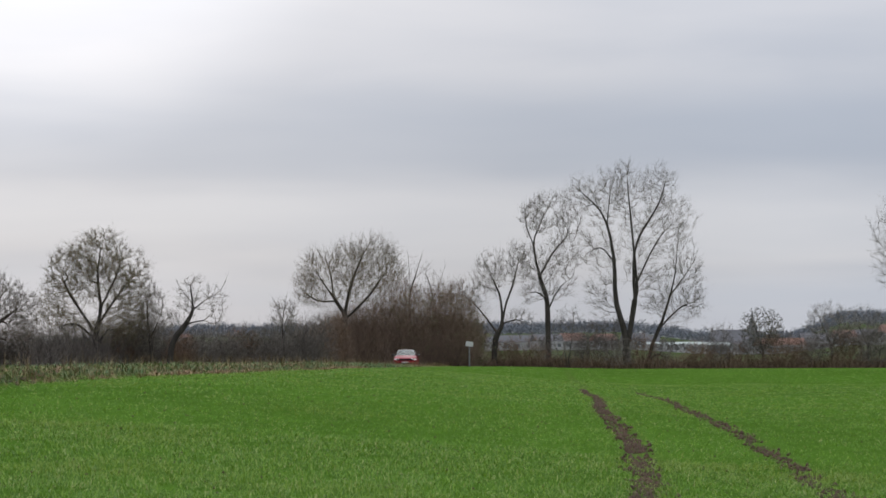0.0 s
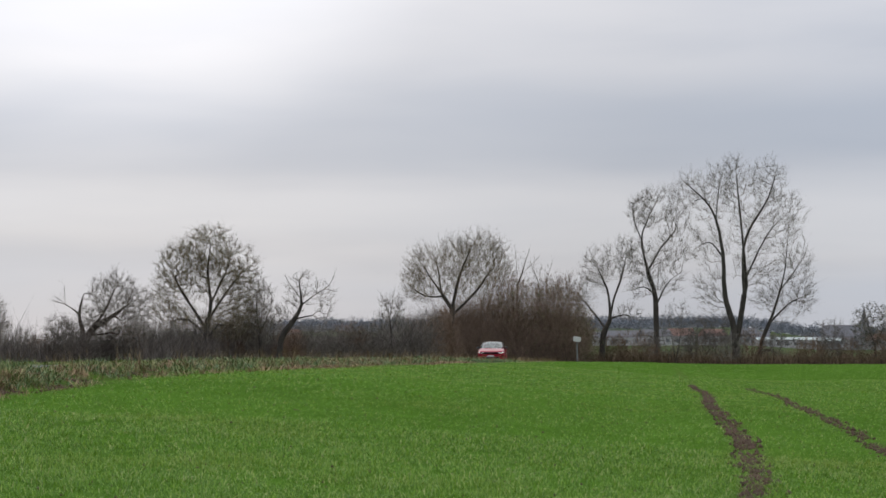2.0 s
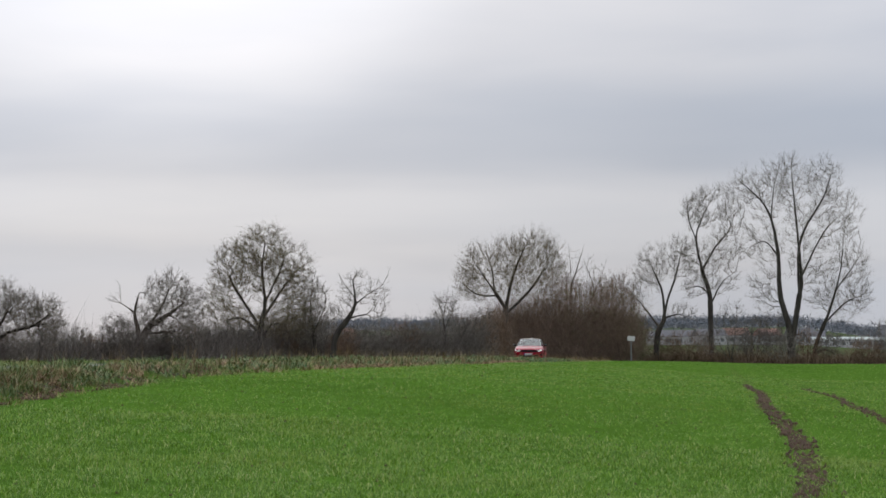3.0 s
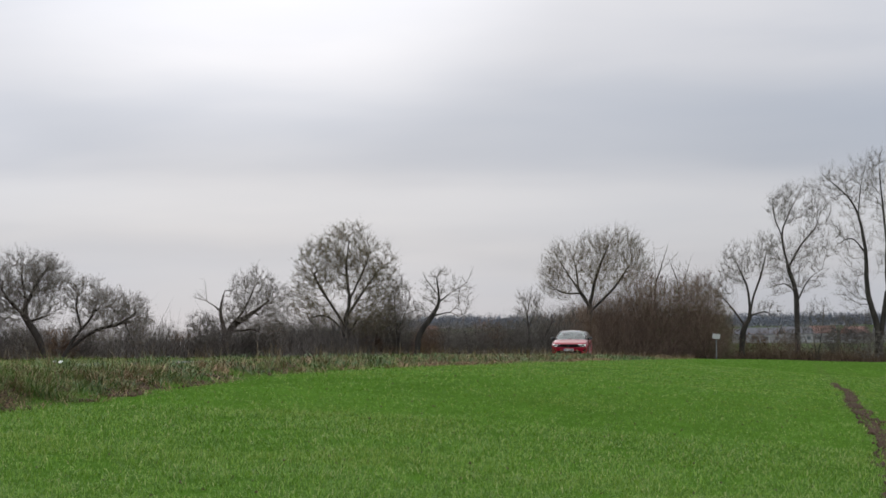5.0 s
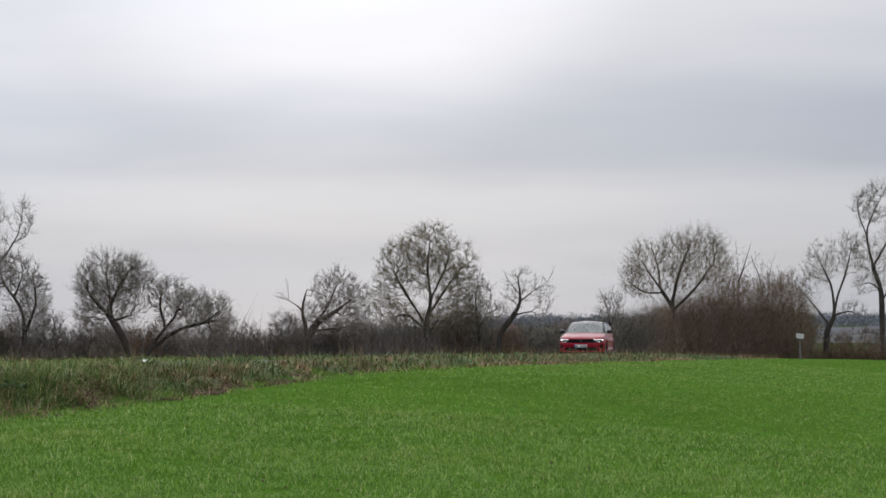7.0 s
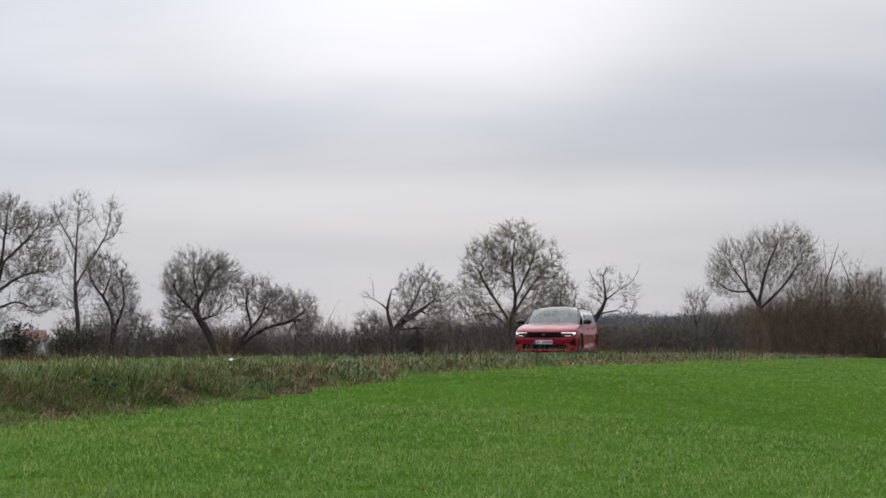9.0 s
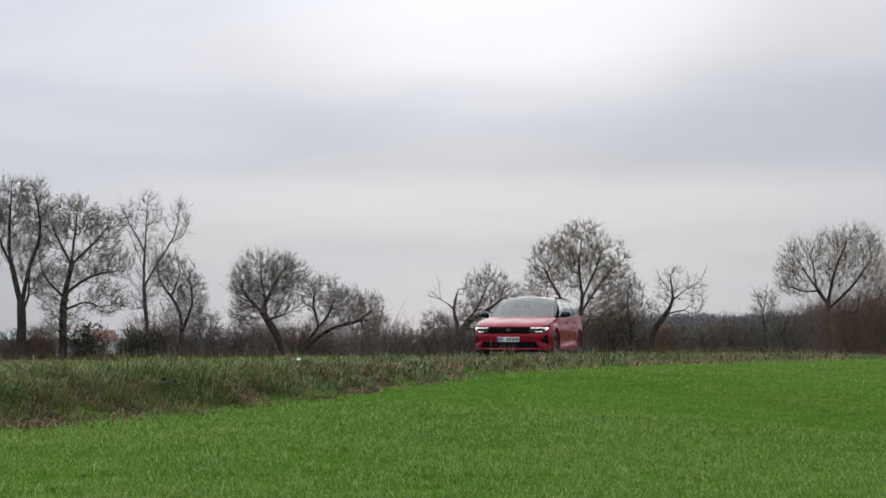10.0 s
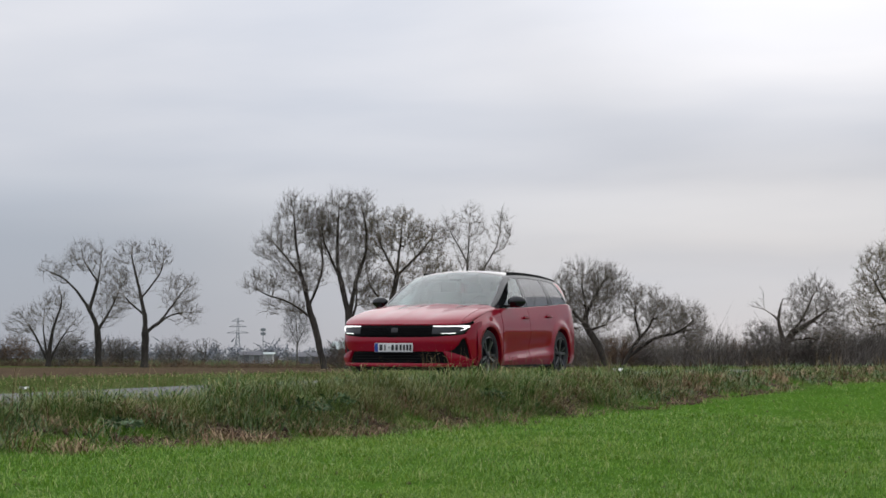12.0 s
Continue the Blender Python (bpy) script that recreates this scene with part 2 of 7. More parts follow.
def cover_weights(x, y):
    """How much young wheat, bare soil and far fields cover the ground at a place."""
    s = x - road_x(np.clip(y, -200, 190))
    far = np.hypot(x, y)
    edge = 3.1 + 0.4 * wave(x, y, 2.5, 8) + 0.25 * wave(x, y, 0.7, 9)
    wheat = smoothstep(-0.25, 0.25, s - edge) * (1 - smoothstep(164, 168, y + 0.03 * x))
    soil = np.clip(rut_depth(x, y) * 1.15 * (wave(x, y, 1.2, 11) * 0.6 + 0.75), 0, 1) * wheat
    bank = np.exp(-((s - 3.1) / 0.35) ** 2) * smoothstep(-0.1, 0.5, wave(x, y, 1.5, 12)) * (1 - smoothstep(20, 35, y))
    plough = (1 - smoothstep(-14, -11.5, s)) * smoothstep(-64, -58, s) * (far < 170)
    soil = np.clip(soil + bank + 0.9 * plough, 0, 1)
    return wheat, soil, smoothstep(150, 175, far) * (1 - wheat)


xs = axis(((-3500, -300, 160), (-300, -90, 7), (-90, -30, 2.0), (-30, -16, 0.8), (-16, 9, 0.16), (9, 40, 0.8), (40, 120, 4), (120, 400, 20), (400, 3600, 160)))
ys = axis(((-3000, -100, 200), (-100, 4, 8), (4, 45, 0.22), (45, 110, 0.8), (110, 180, 1.5), (180, 400, 10), (400, 800, 25), (800, 4300, 130)))
gx, gy = np.meshgrid(xs, ys)
gz = ground_z(gx, gy)
idx = np.arange(gx.size).reshape(gx.shape)
quads = np.stack([idx[:-1, :-1], idx[:-1, 1:], idx[1:, 1:], idx[1:, :-1]], -1).reshape(-1, 4)
ground_mesh = from_arrays("ground", np.stack([gx, gy, gz], -1).reshape(-1, 3), quads, ground_material(), True)
wts = cover_weights(gx.ravel(), gy.ravel())
layer = ground_mesh.color_attributes.new("cover", "FLOAT_COLOR", "POINT")
layer.data.foreach_set("color", np.stack([*wts, np.ones(gx.size)], -1).astype(np.float32).ravel())
tagged(new("ground", ground_mesh), "flat farmland of green winter wheat, brown plough and grass", "ground", kind="structure")

ASPHALT = noisy("worn_asphalt", (0.085, 0.085, 0.088), (0.16, 0.16, 0.165), 0.8, 0.85, 30, 0.006)
ry = axis(((-120, 4, 4), (4, 60, 0.5), (60, 190, 1.5)))
rv, rf = [], []
for i, y in enumerate(ry):
    slope = float(road_x(y + 0.1) - road_x(y - 0.1)) / 0.2
    nx = Vector((1, -slope)).normalized()
    for s, dz in ((-ROAD_HALF, -0.10), (-ROAD_HALF, -0.005), (-1.0, 0.012), (0, 0.02), (1.0, 0.012), (ROAD_HALF, -0.005), (ROAD_HALF, -0.10)):
        rv.append((float(road_x(y)) + nx.x * s, y + nx.y * s, float(road_z(y)) + dz))
    if i:
        for k in range(6):
            a = (i - 1) * 7 + k
            rf.append((a, a + 1, a + 8, a + 7))
tagged(new("road", from_arrays("road", rv, rf, ASPHALT, True)), "narrow grey asphalt country lane between grass verges", "road", kind="structure")


# ---- trees and bushes ----
def tubes(segs, sides=3):
    """Tapered tubes: rows of x0 y0 z0 x1 y1 z1 r0 r1 become corners and quads."""
    segs = np.asarray(segs, dtype=float)
    a, b, r0, r1 = segs[:, :3], segs[:, 3:6], segs[:, 6], segs[:, 7]
    d = b - a
    d /= np.linalg.norm(d, axis=1, keepdims=True) + 1e-9
    ref = np.where(np.abs(d[:, 2:3]) > 0.8, np.array([[1.0, 0, 0]]), np.array([[0, 0, 1.0]]))
    p = np.cross(d, ref)
    p /= np.linalg.norm(p, axis=1, keepdims=True) + 1e-9
    q = np.cross(d, p)
    ring = []
    for end, r in ((a - d * r0[:, None] * 0.3, r0), (b + d * r1[:, None] * 0.3, r1)):
        for k in range(sides):
            w = 2 * math.pi * k / sides
            ring.append(end + (p * math.cos(w) + q * math.sin(w)) * r[:, None])
    v = np.stack(ring, 1)
    base = np.arange(len(segs))[:, None] * (2 * sides)
    f = np.stack([np.concatenate([base + k, base + (k + 1) % sides, base + sides + (k + 1) % sides, base + sides + k], 1) for k in range(sides)], 1)
    return v.reshape(-1, 3), f.reshape(-1, 4)


def splinters(a, d, width):
    """Thin twigs as slender tapering slivers."""
    n = len(a)
    p = np.cross(d, np.random.normal(size=(n, 3)))
    p /= np.linalg.norm(p, axis=1, keepdims=True) + 1e-9
    w = np.asarray(width).reshape(-1, 1)
    v = np.stack([a + p * w, a - p * w, a + d], 1)
    return v.reshape(-1, 3), np.arange(n * 3).reshape(-1, 3)


def leaf_cards(centres, size):
    """Small folded leaves, two triangles each."""
    n = len(centres)
    u = np.random.normal(size=(n, 3))
    u /= np.linalg.norm(u, axis=1, keepdims=True)
    w = np.cross(u, np.random.normal(size=(n, 3)))
    w /= np.linalg.norm(w, axis=1, keepdims=True) + 1e-9
    s = (size * np.random.uniform(0.6, 1.3, n))[:, None]
    v = np.stack([centres - u * s, centres + w * s * 0.45, centres + u * s, centres - w * s * 0.45 + np.cross(u, w) * s * 0.2], 1)
    i = np.arange(n)[:, None, None] * 4
    return v.reshape(-1, 3), (i + np.array([(0, 1, 2), (0, 2, 3)])).reshape(-1, 3)


def place(bearing, distance, z=None):
    """The pose of a thing that faces the field's corner from which the bearings are taken."""
    x, y = distance * math.sin(radians(bearing)), distance * math.cos(radians(bearing))
    return pose(x, y, float(ground_z(x, y)) if z is None else z, 0, 0, -bearing)


def curve_points(line, step):
    """A stem's corners filled in with a smooth, slightly crooked line."""
    pts = [np.array(p, dtype=float) for p in line]
    out = [pts[0]]
    for i in range(len(pts) - 1):
        p0, p1, p2, p3 = pts[max(i - 1, 0)], pts[i], pts[i + 1], pts[min(i + 2, len(pts) - 1)]
        n = max(2, int(np.linalg.norm(p2 - p1) / step))
        for k in range(1, n + 1):
            t = k / n
            out.append(0.5 * (2 * p1 + (p2 - p0) * t + (2 * p0 - 5 * p1 + 4 * p2 - p3) * t * t + (3 * p1 - p0 - 3 * p2 + p3) * t ** 3))
    return out


def grow(stems, crowns, count, rng, step=0.35, depth=0.8, along=0.22):
    """Nodes and parents: the given stems, then limbs that reach out to points strewn in the crown's lobes."""
    nodes, parent, cost, thick = [np.zeros(3)], [-1], [0.0], [1.0]
    for order, line in enumerate(stems):
        lean = rng.uniform(-0.25, 0.25)
        flat_line = [(u, lean * max(z - line[0][1], 0) * 0.5, z) for u, z in line]
        pts = curve_points(flat_line, step)
        if len(nodes) > 1:
            near = int(np.argmin([np.hypot(n[0] - pts[0][0], n[2] - pts[0][2]) for n in nodes]))
            shift = nodes[near] - pts[0]
            pts = [p + shift * np.array((1, 1, 1)) for p in pts]
            last = near
        else:
            last = 0
        start = 1.0 if not order else 0.64 * thick[last]
        for k, p in enumerate(pts[1:]):
            thick.append(start * (1 - 0.95 * ((k + 1) / len(pts)) ** 0.85))
            q = p + rng.normal(0, 0.03 * step, 3)
            nodes.append(q)
            parent.append(last)
            cost.append(cost[last] + np.linalg.norm(q - nodes[last]))
            last = len(nodes) - 1
    thick = np.array(thick)
    weights = np.array([c[2] * c[3] for c in crowns])
    pts = []
    for c in rng.choice(len(crowns), count, p=weights / weights.sum()):
        cu, cz, ru, rz = crowns[c]
        d = rng.normal(size=3)
        d *= rng.uniform(0.05, 1.12) ** 0.40 / np.linalg.norm(d)
        pts.append((cu + d[0] * ru, d[1] * ru * depth, cz + d[2] * rz))
    pts = np.array(pts)
    N = np.zeros((len(nodes) + count * 4, 3))
    C = np.zeros(len(N))
    n = len(nodes)
    N[:n], C[:n] = nodes, cost
    gap = np.array([np.min(np.linalg.norm(N[:n] - p, axis=1)) for p in pts])
    for k in np.argsort(gap):
        p = pts[k]
        d = np.linalg.norm(N[:n] - p, axis=1)
        drop = np.maximum(N[:n, 2] - p[2], 0) * 0.8
        i = int(np.argmin(d + along * C[:n] * 0.5 + drop))
        a = N[i]
        mids = min(4, max(1, int(d[i] / 0.5)))
        bow = rng.normal(0, 0.10 * d[i], 3) + np.array([0, 0, 0.09 * d[i]])
        last = i
        for j in range(1, mids + 1):
            t = j / mids
            q = a + (p - a) * t + bow * math.sin(math.pi * t) + (rng.normal(0, 0.035 * d[i], 3) if j < mids else 0)
            N[n] = q
            C[n] = C[last] + np.linalg.norm(q - N[last])
            parent.append(last)
            last = n
            n += 1
    return N[:n], np.array(parent), thick


def plant(name, m, stems, crowns, count, seed, label, category="tree", bark=BARK, twig=TWIG_GREY, tip=0.0085, trunk=0.0,
          twigs=7, twig_len=0.5, upward=0.5, leaves=0, leaf=None, leaf_size=0.05, droop=0.0, group="", along=0.22, power=2.12):
    rng = np.random.RandomState(seed)
    np.random.seed(seed)
    N, parent, stem_r = grow(stems, crowns, int(count * (1.45 if category == "tree" else 1.1)), rng, along=along)
    n = len(N)
    acc = np.zeros(n)
    kids = np.bincount(parent[1:], minlength=n)
    acc[kids == 0] = tip ** power
    for i in range(n - 1, 0, -1):
        acc[parent[i]] += acc[i]
    r = acc ** (1 / power)
    if trunk:
        r = r * np.where(r > 0.04, 1 + (0.62 * trunk / max(r[0], 1e-3) - 1) * np.clip((r - 0.04) / (r[0] - 0.04 + 1e-6), 0, 1), 1)
    if trunk:
        r[:len(stem_r)] = np.maximum(r[:len(stem_r)], 0.62 * trunk * stem_r)
    seg = np.concatenate([N[parent[1:]], N[1:], np.minimum(r[parent[1:]], r[1:] * 1.7)[:, None], r[1:, None]], 1)
    seg[parent[1:] == 0, 6] *= 1.25
    solid = r > 0.035
    for i in range(1, n):
        solid[i] &= solid[parent[i]]
    thick = solid[1:]
    root = tagged(new(name), label, category, group)
    root.matrix_world = m
    if thick.any():
        v, f = tubes(seg[thick], 7)
        part_obj("trunk", from_arrays("trunk", v, f, bark, True), root)
    v1, f1 = tubes(seg[~thick], 3)
    t1 = np.concatenate([f1[:, [0, 1, 2]], f1[:, [0, 2, 3]]])
    ends = np.where(r < 0.03)[0]
    ends = np.repeat(ends, max(2, int(twigs * (0.9 if category == "tree" else 0.75))))
    par = N[parent[ends]]
    d = N[ends] - par
    d /= np.linalg.norm(d, axis=1, keepdims=True) + 1e-9
    mid = np.array([np.mean([c[0] for c in crowns]), 0.0, min(c[1] for c in crowns) * 0.8])
    away = N[ends] - mid
    away /= np.linalg.norm(away, axis=1, keepdims=True) + 1e-9
    d = d * 0.7 + away * 0.4 + rng.normal(0, 0.42, d.shape)
    d[:, 2] += upward * 0.6 - droop
    d /= np.linalg.norm(d, axis=1, keepdims=True)
    start = par + (N[ends] - par) * rng.uniform(0.3, 1.0, (len(ends), 1))
    d = d * (twig_len * 1.0 * rng.uniform(0.4, 1.3, (len(ends), 1)))
    # side twigs branch off each twig
    again = np.arange(len(ends))
    start_b = start[again] + d[again] * rng.uniform(0.15, 0.8, (len(again), 1))
    d_b = d[again] * 0.45 + rng.normal(0, 0.24 * twig_len, (len(again), 3))
    d_b[:, 2] += 0.08 * twig_len * (upward - 2 * droop)
    w_twig = min(tip * 0.75, 0.0066)
    v2, t2 = splinters(np.concatenate([start, start_b]), np.concatenate([d, d_b]), np.concatenate([np.full(len(ends), w_twig), np.full(len(again), w_twig * 0.85)]))
    part_obj("crown", from_arrays("crown", np.concatenate([v1, v2]), np.concatenate([t1, t2 + len(v1)]), twig), root)
    if leaves:
        pick = rng.choice(len(start), leaves)
        c = start[pick] + d[pick] * rng.uniform(0.3, 1.1, (leaves, 1))
        v, f = leaf_cards(c, leaf_size)
        part_obj("foliage", from_arrays("foliage", v, f, leaf), root)
    return root


def part_obj(name, mesh, parent, label=""):
    ob = new(name, mesh)
    ob.parent = parent
    return tagged(ob, label) if label else ob


plant("poplar_tree", place(5.84, 170),
      [[(0.00, 0.00), (-0.16, 3.22), (-0.97, 6.44), (-1.18, 10.73), (-2.15, 14.48), (-4.83, 17.27)], [(-0.11, 1.61), (0.64, 5.90), (0.91, 8.05), (0.54, 12.87), (0.11, 18.24), (0.43, 19.42)], [(0.64, 6.44), (0.80, 11.53), (2.95, 15.56), (3.86, 18.51)], [(0.91, 8.05), (2.95, 12.07), (4.83, 14.05)], [(-1.18, 10.19), (-2.41, 11.53), (-3.76, 11.00)], [(-1.88, 13.41), (-1.61, 16.09), (-1.07, 18.24)]],
      [(-4.29, 16.36, 2.04, 1.72), (-1.88, 16.09, 2.15, 2.68), (0.27, 17.17, 2.41, 2.25), (3.11, 16.63, 1.82, 2.68), (4.83, 13.95, 1.93, 2.15), (-2.41, 11.53, 2.25, 2.41), (1.61, 12.87, 2.41, 2.41), (-2.41, 6.97, 1.72, 2.15), (1.88, 9.12, 2.41, 1.88)],
      950, 11, "tall bare forked poplar at the field edge", trunk=0.62, twig_len=0.9, tip=0.010)
plant("poplar_tree", place(6.46, 172),
      [[(0.00, 0.00), (0.54, 2.17), (1.74, 5.16), (2.71, 8.68), (3.09, 12.21)], [(1.09, 3.80), (2.99, 5.70), (4.45, 6.40)], [(2.17, 6.78), (3.80, 8.96), (4.61, 10.31)], [(-0.11, 0.54), (0.81, 1.36), (2.71, 0.43)]],
      [(3.09, 11.13, 1.63, 2.44), (4.07, 8.14, 1.63, 2.71), (2.99, 5.97, 2.28, 2.17), (1.09, 6.51, 1.63, 1.63), (4.61, 6.24, 1.09, 1.36)],
      420, 12, "slender bare leaning poplar beside the forked one", trunk=0.3, twig_len=0.8, tip=0.009)
plant("poplar_tree", place(3.36, 172),
      [[(0.00, 0.00), (-0.05, 3.26), (-0.16, 6.40), (-0.81, 8.68), (-1.36, 11.67), (-0.81, 13.57), (0.27, 15.85)], [(-0.65, 8.68), (0.65, 10.96), (1.95, 12.59), (2.50, 14.55)], [(-0.16, 6.40), (-1.19, 7.16), (-2.44, 6.78)], [(0.00, 5.43), (1.09, 7.60), (2.44, 8.68)], [(-1.36, 11.67), (-2.06, 13.57), (-2.17, 15.20)]],
      [(0.00, 14.55, 2.44, 2.06), (-1.52, 14.22, 1.36, 2.06), (1.90, 13.57, 1.52, 1.90), (1.09, 10.58, 2.17, 1.90), (0.54, 7.87, 2.28, 1.63), (-1.36, 9.77, 1.36, 1.90), (-1.63, 7.06, 1.36, 1.09)],
      620, 13, "bare crooked poplar with a bent trunk", trunk=0.42, twig_len=0.8, tip=0.009)
plant("alder_tree", place(1.61, 168),
      [[(0.00, 0.00), (0.21, 2.65), (0.80, 3.98), (0.64, 6.36), (0.27, 7.42), (-0.53, 9.28)], [(0.80, 3.98), (1.17, 5.83), (1.91, 7.95), (2.39, 10.07), (2.54, 11.24)], [(0.42, 3.18), (-0.80, 4.88), (-2.12, 6.36)], [(0.80, 3.98), (2.12, 4.35), (3.18, 3.92)]],
      [(0.00, 8.91, 1.91, 2.01), (2.23, 10.07, 1.17, 1.70), (-0.80, 7.42, 1.48, 1.59), (2.39, 8.75, 1.06, 1.33), (2.39, 4.51, 1.33, 0.95), (-2.39, 5.83, 1.33, 1.59)],
      460, 14, "bare leaning alder beside the lane", trunk=0.45, twig_len=0.7)
plant("shrub", place(3.95, 166),
      [[(0.00, 0.00), (-0.31, 2.10), (-0.63, 4.19)], [(0.00, 0.00), (0.42, 2.62), (0.63, 4.98)], [(0.00, 0.00), (-0.94, 1.57), (-1.31, 3.14)], [(0.00, 0.00), (1.05, 1.83), (1.31, 3.67)]],
      [(0.00, 3.67, 1.31, 2.20), (-0.42, 2.36, 1.57, 1.83)],
      200, 15, "bare grey shrub at the field edge", category="shrub", twig=TWIG_DARK, twig_len=0.7)
plant("shrub", place(2.64, 168),
      [[(0.00, 0.00), (-0.64, 1.17), (-1.06, 2.04)], [(0.00, 0.00), (0.42, 1.31), (0.64, 2.33)], [(0.00, 0.00), (1.06, 0.87), (1.70, 1.46)], [(0.00, 0.00), (-1.27, 0.73)]],
      [(0.00, 1.60, 2.12, 1.22), (0.00, 0.87, 2.33, 0.87)],
      140, 30, "bare thorny shrub in the field hedge", category="shrub", twig=TWIG_BROWN, twigs=12, twig_len=0.8, power=2.5, group="field hedge shrubs")
plant("shrub", place(4.71, 170),
      [[(0.00, 0.00), (-0.48, 1.72), (-0.80, 3.00)], [(0.00, 0.00), (0.32, 1.93), (0.48, 3.43)], [(0.00, 0.00), (0.80, 1.29), (1.29, 2.15)], [(0.00, 0.00), (-0.97, 1.07)]],
      [(0.00, 2.36, 1.61, 1.80), (0.00, 1.29, 1.77, 1.29)],
      180, 31, "bare thorny shrub in the field hedge", category="shrub", twig=TWIG_DARK, twigs=12, twig_len=0.8, power=2.5, group="field hedge shrubs")
plant("shrub", place(5.3, 172),
      [[(0.00, 0.00), (-0.42, 2.06), (-0.71, 3.61)], [(0.00, 0.00), (0.28, 2.32), (0.42, 4.12)], [(0.00, 0.00), (0.71, 1.55), (1.13, 2.58)], [(0.00, 0.00), (-0.85, 1.29)]],
      [(0.00, 2.84, 1.41, 2.17), (0.00, 1.55, 1.55, 1.55)],
      190, 32, "bare thorny shrub in the field hedge", category="shrub", twig=TWIG_DARK, twigs=12, twig_len=0.8, power=2.5, group="field hedge shrubs")
plant("shrub", place(8.1, 168),
      [[(0.00, 0.00), (-0.40, 1.06), (-0.66, 1.86)], [(0.00, 0.00), (0.27, 1.19), (0.40, 2.12)], [(0.00, 0.00), (0.66, 0.80), (1.06, 1.33)], [(0.00, 0.00), (-0.80, 0.66)]],
      [(0.00, 1.46, 1.33, 1.11), (0.00, 0.80, 1.46, 0.80)],
      120, 33, "bare thorny shrub in the field hedge", category="shrub", twig=TWIG_BROWN, twigs=12, twig_len=0.8, power=2.5, group="field hedge shrubs")
plant("shrub", place(8.75, 170),
      [[(0.00, 0.00), (-0.42, 1.82), (-0.70, 3.19)], [(0.00, 0.00), (0.28, 2.05), (0.42, 3.65)], [(0.00, 0.00), (0.70, 1.37), (1.12, 2.28)], [(0.00, 0.00), (-0.84, 1.14)]],
      [(0.00, 2.51, 1.39, 1.92), (0.00, 1.37, 1.53, 1.37)],
      150, 34, "bare thorny shrub in the field hedge", category="shrub", twig=TWIG_DARK, twigs=12, twig_len=0.8, power=2.5, group="field hedge shrubs")
plant("shrub", place(9.34, 172),
      [[(0.00, 0.00), (-0.49, 0.98), (-0.81, 1.71)], [(0.00, 0.00), (0.33, 1.10), (0.49, 1.95)], [(0.00, 0.00), (0.81, 0.73), (1.30, 1.22)], [(0.00, 0.00), (-0.98, 0.61)]],
      [(0.00, 1.34, 1.63, 1.03), (0.00, 0.73, 1.79, 0.73)],
      120, 35, "bare thorny shrub in the field hedge", category="shrub", twig=TWIG_BROWN, twigs=12, twig_len=0.8, power=2.5, group="field hedge shrubs")
plant("shrub", place(10.74, 168),
      [[(0.00, 0.00), (-0.56, 1.27), (-0.93, 2.23)], [(0.00, 0.00), (0.37, 1.43), (0.56, 2.54)], [(0.00, 0.00), (0.93, 0.95), (1.48, 1.59)], [(0.00, 0.00), (-1.11, 0.80)]],
      [(0.00, 1.75, 1.86, 1.34), (0.00, 0.95, 2.04, 0.95)],
      220, 36, "bare thorny shrub in the field hedge", category="shrub", twig=TWIG_BROWN, twigs=12, twig_len=0.8, power=2.5, group="field hedge shrubs")
plant("shrub", place(11.52, 170),
      [[(0.00, 0.00), (-0.48, 1.18), (-0.80, 2.07)], [(0.00, 0.00), (0.32, 1.33), (0.48, 2.36)], [(0.00, 0.00), (0.80, 0.89), (1.29, 1.48)], [(0.00, 0.00), (-0.97, 0.74)]],
      [(0.00, 1.62, 1.61, 1.24), (0.00, 0.89, 1.77, 0.89)],
      180, 37, "bare thorny shrub in the field hedge", category="shrub", twig=TWIG_DARK, twigs=12, twig_len=0.8, power=2.5, group="field hedge shrubs")
plant("shrub", place(12.73, 172),
      [[(0.00, 0.00), (-0.49, 1.30), (-0.81, 2.28)], [(0.00, 0.00), (0.33, 1.47), (0.49, 2.61)], [(0.00, 0.00), (0.81, 0.98), (1.30, 1.63)], [(0.00, 0.00), (-0.98, 0.81)]],
      [(0.00, 1.79, 1.63, 1.37), (0.00, 0.98, 1.79, 0.98)],
      200, 38, "bare thorny shrub in the field hedge", category="shrub", twig=TWIG_BROWN, twigs=12, twig_len=0.8, power=2.5, group="field hedge shrubs")
plant("shrub", place(13.59, 168),
      [[(0.00, 0.00), (-0.48, 1.48), (-0.80, 2.60)], [(0.00, 0.00), (0.32, 1.67), (0.48, 2.97)], [(0.00, 0.00), (0.80, 1.11), (1.27, 1.86)], [(0.00, 0.00), (-0.95, 0.93)]],
      [(0.00, 2.04, 1.59, 1.56), (0.00, 1.11, 1.75, 1.11)],
      200, 39, "bare thorny shrub in the field hedge", category="shrub", twig=TWIG_DARK, twigs=12, twig_len=0.8, power=2.5, group="field hedge shrubs")
plant("shrub", place(14.61, 170),
      [[(0.00, 0.00), (-0.56, 1.72), (-0.94, 3.00)], [(0.00, 0.00), (0.38, 1.93), (0.56, 3.43)], [(0.00, 0.00), (0.94, 1.29), (1.50, 2.15)], [(0.00, 0.00), (-1.13, 1.07)]],
      [(0.00, 2.36, 1.88, 1.80), (0.00, 1.29, 2.07, 1.29)],
      200, 40, "bare thorny shrub in the field hedge", category="shrub", twig=TWIG_DARK, twigs=12, twig_len=0.8, power=2.5, group="field hedge shrubs")
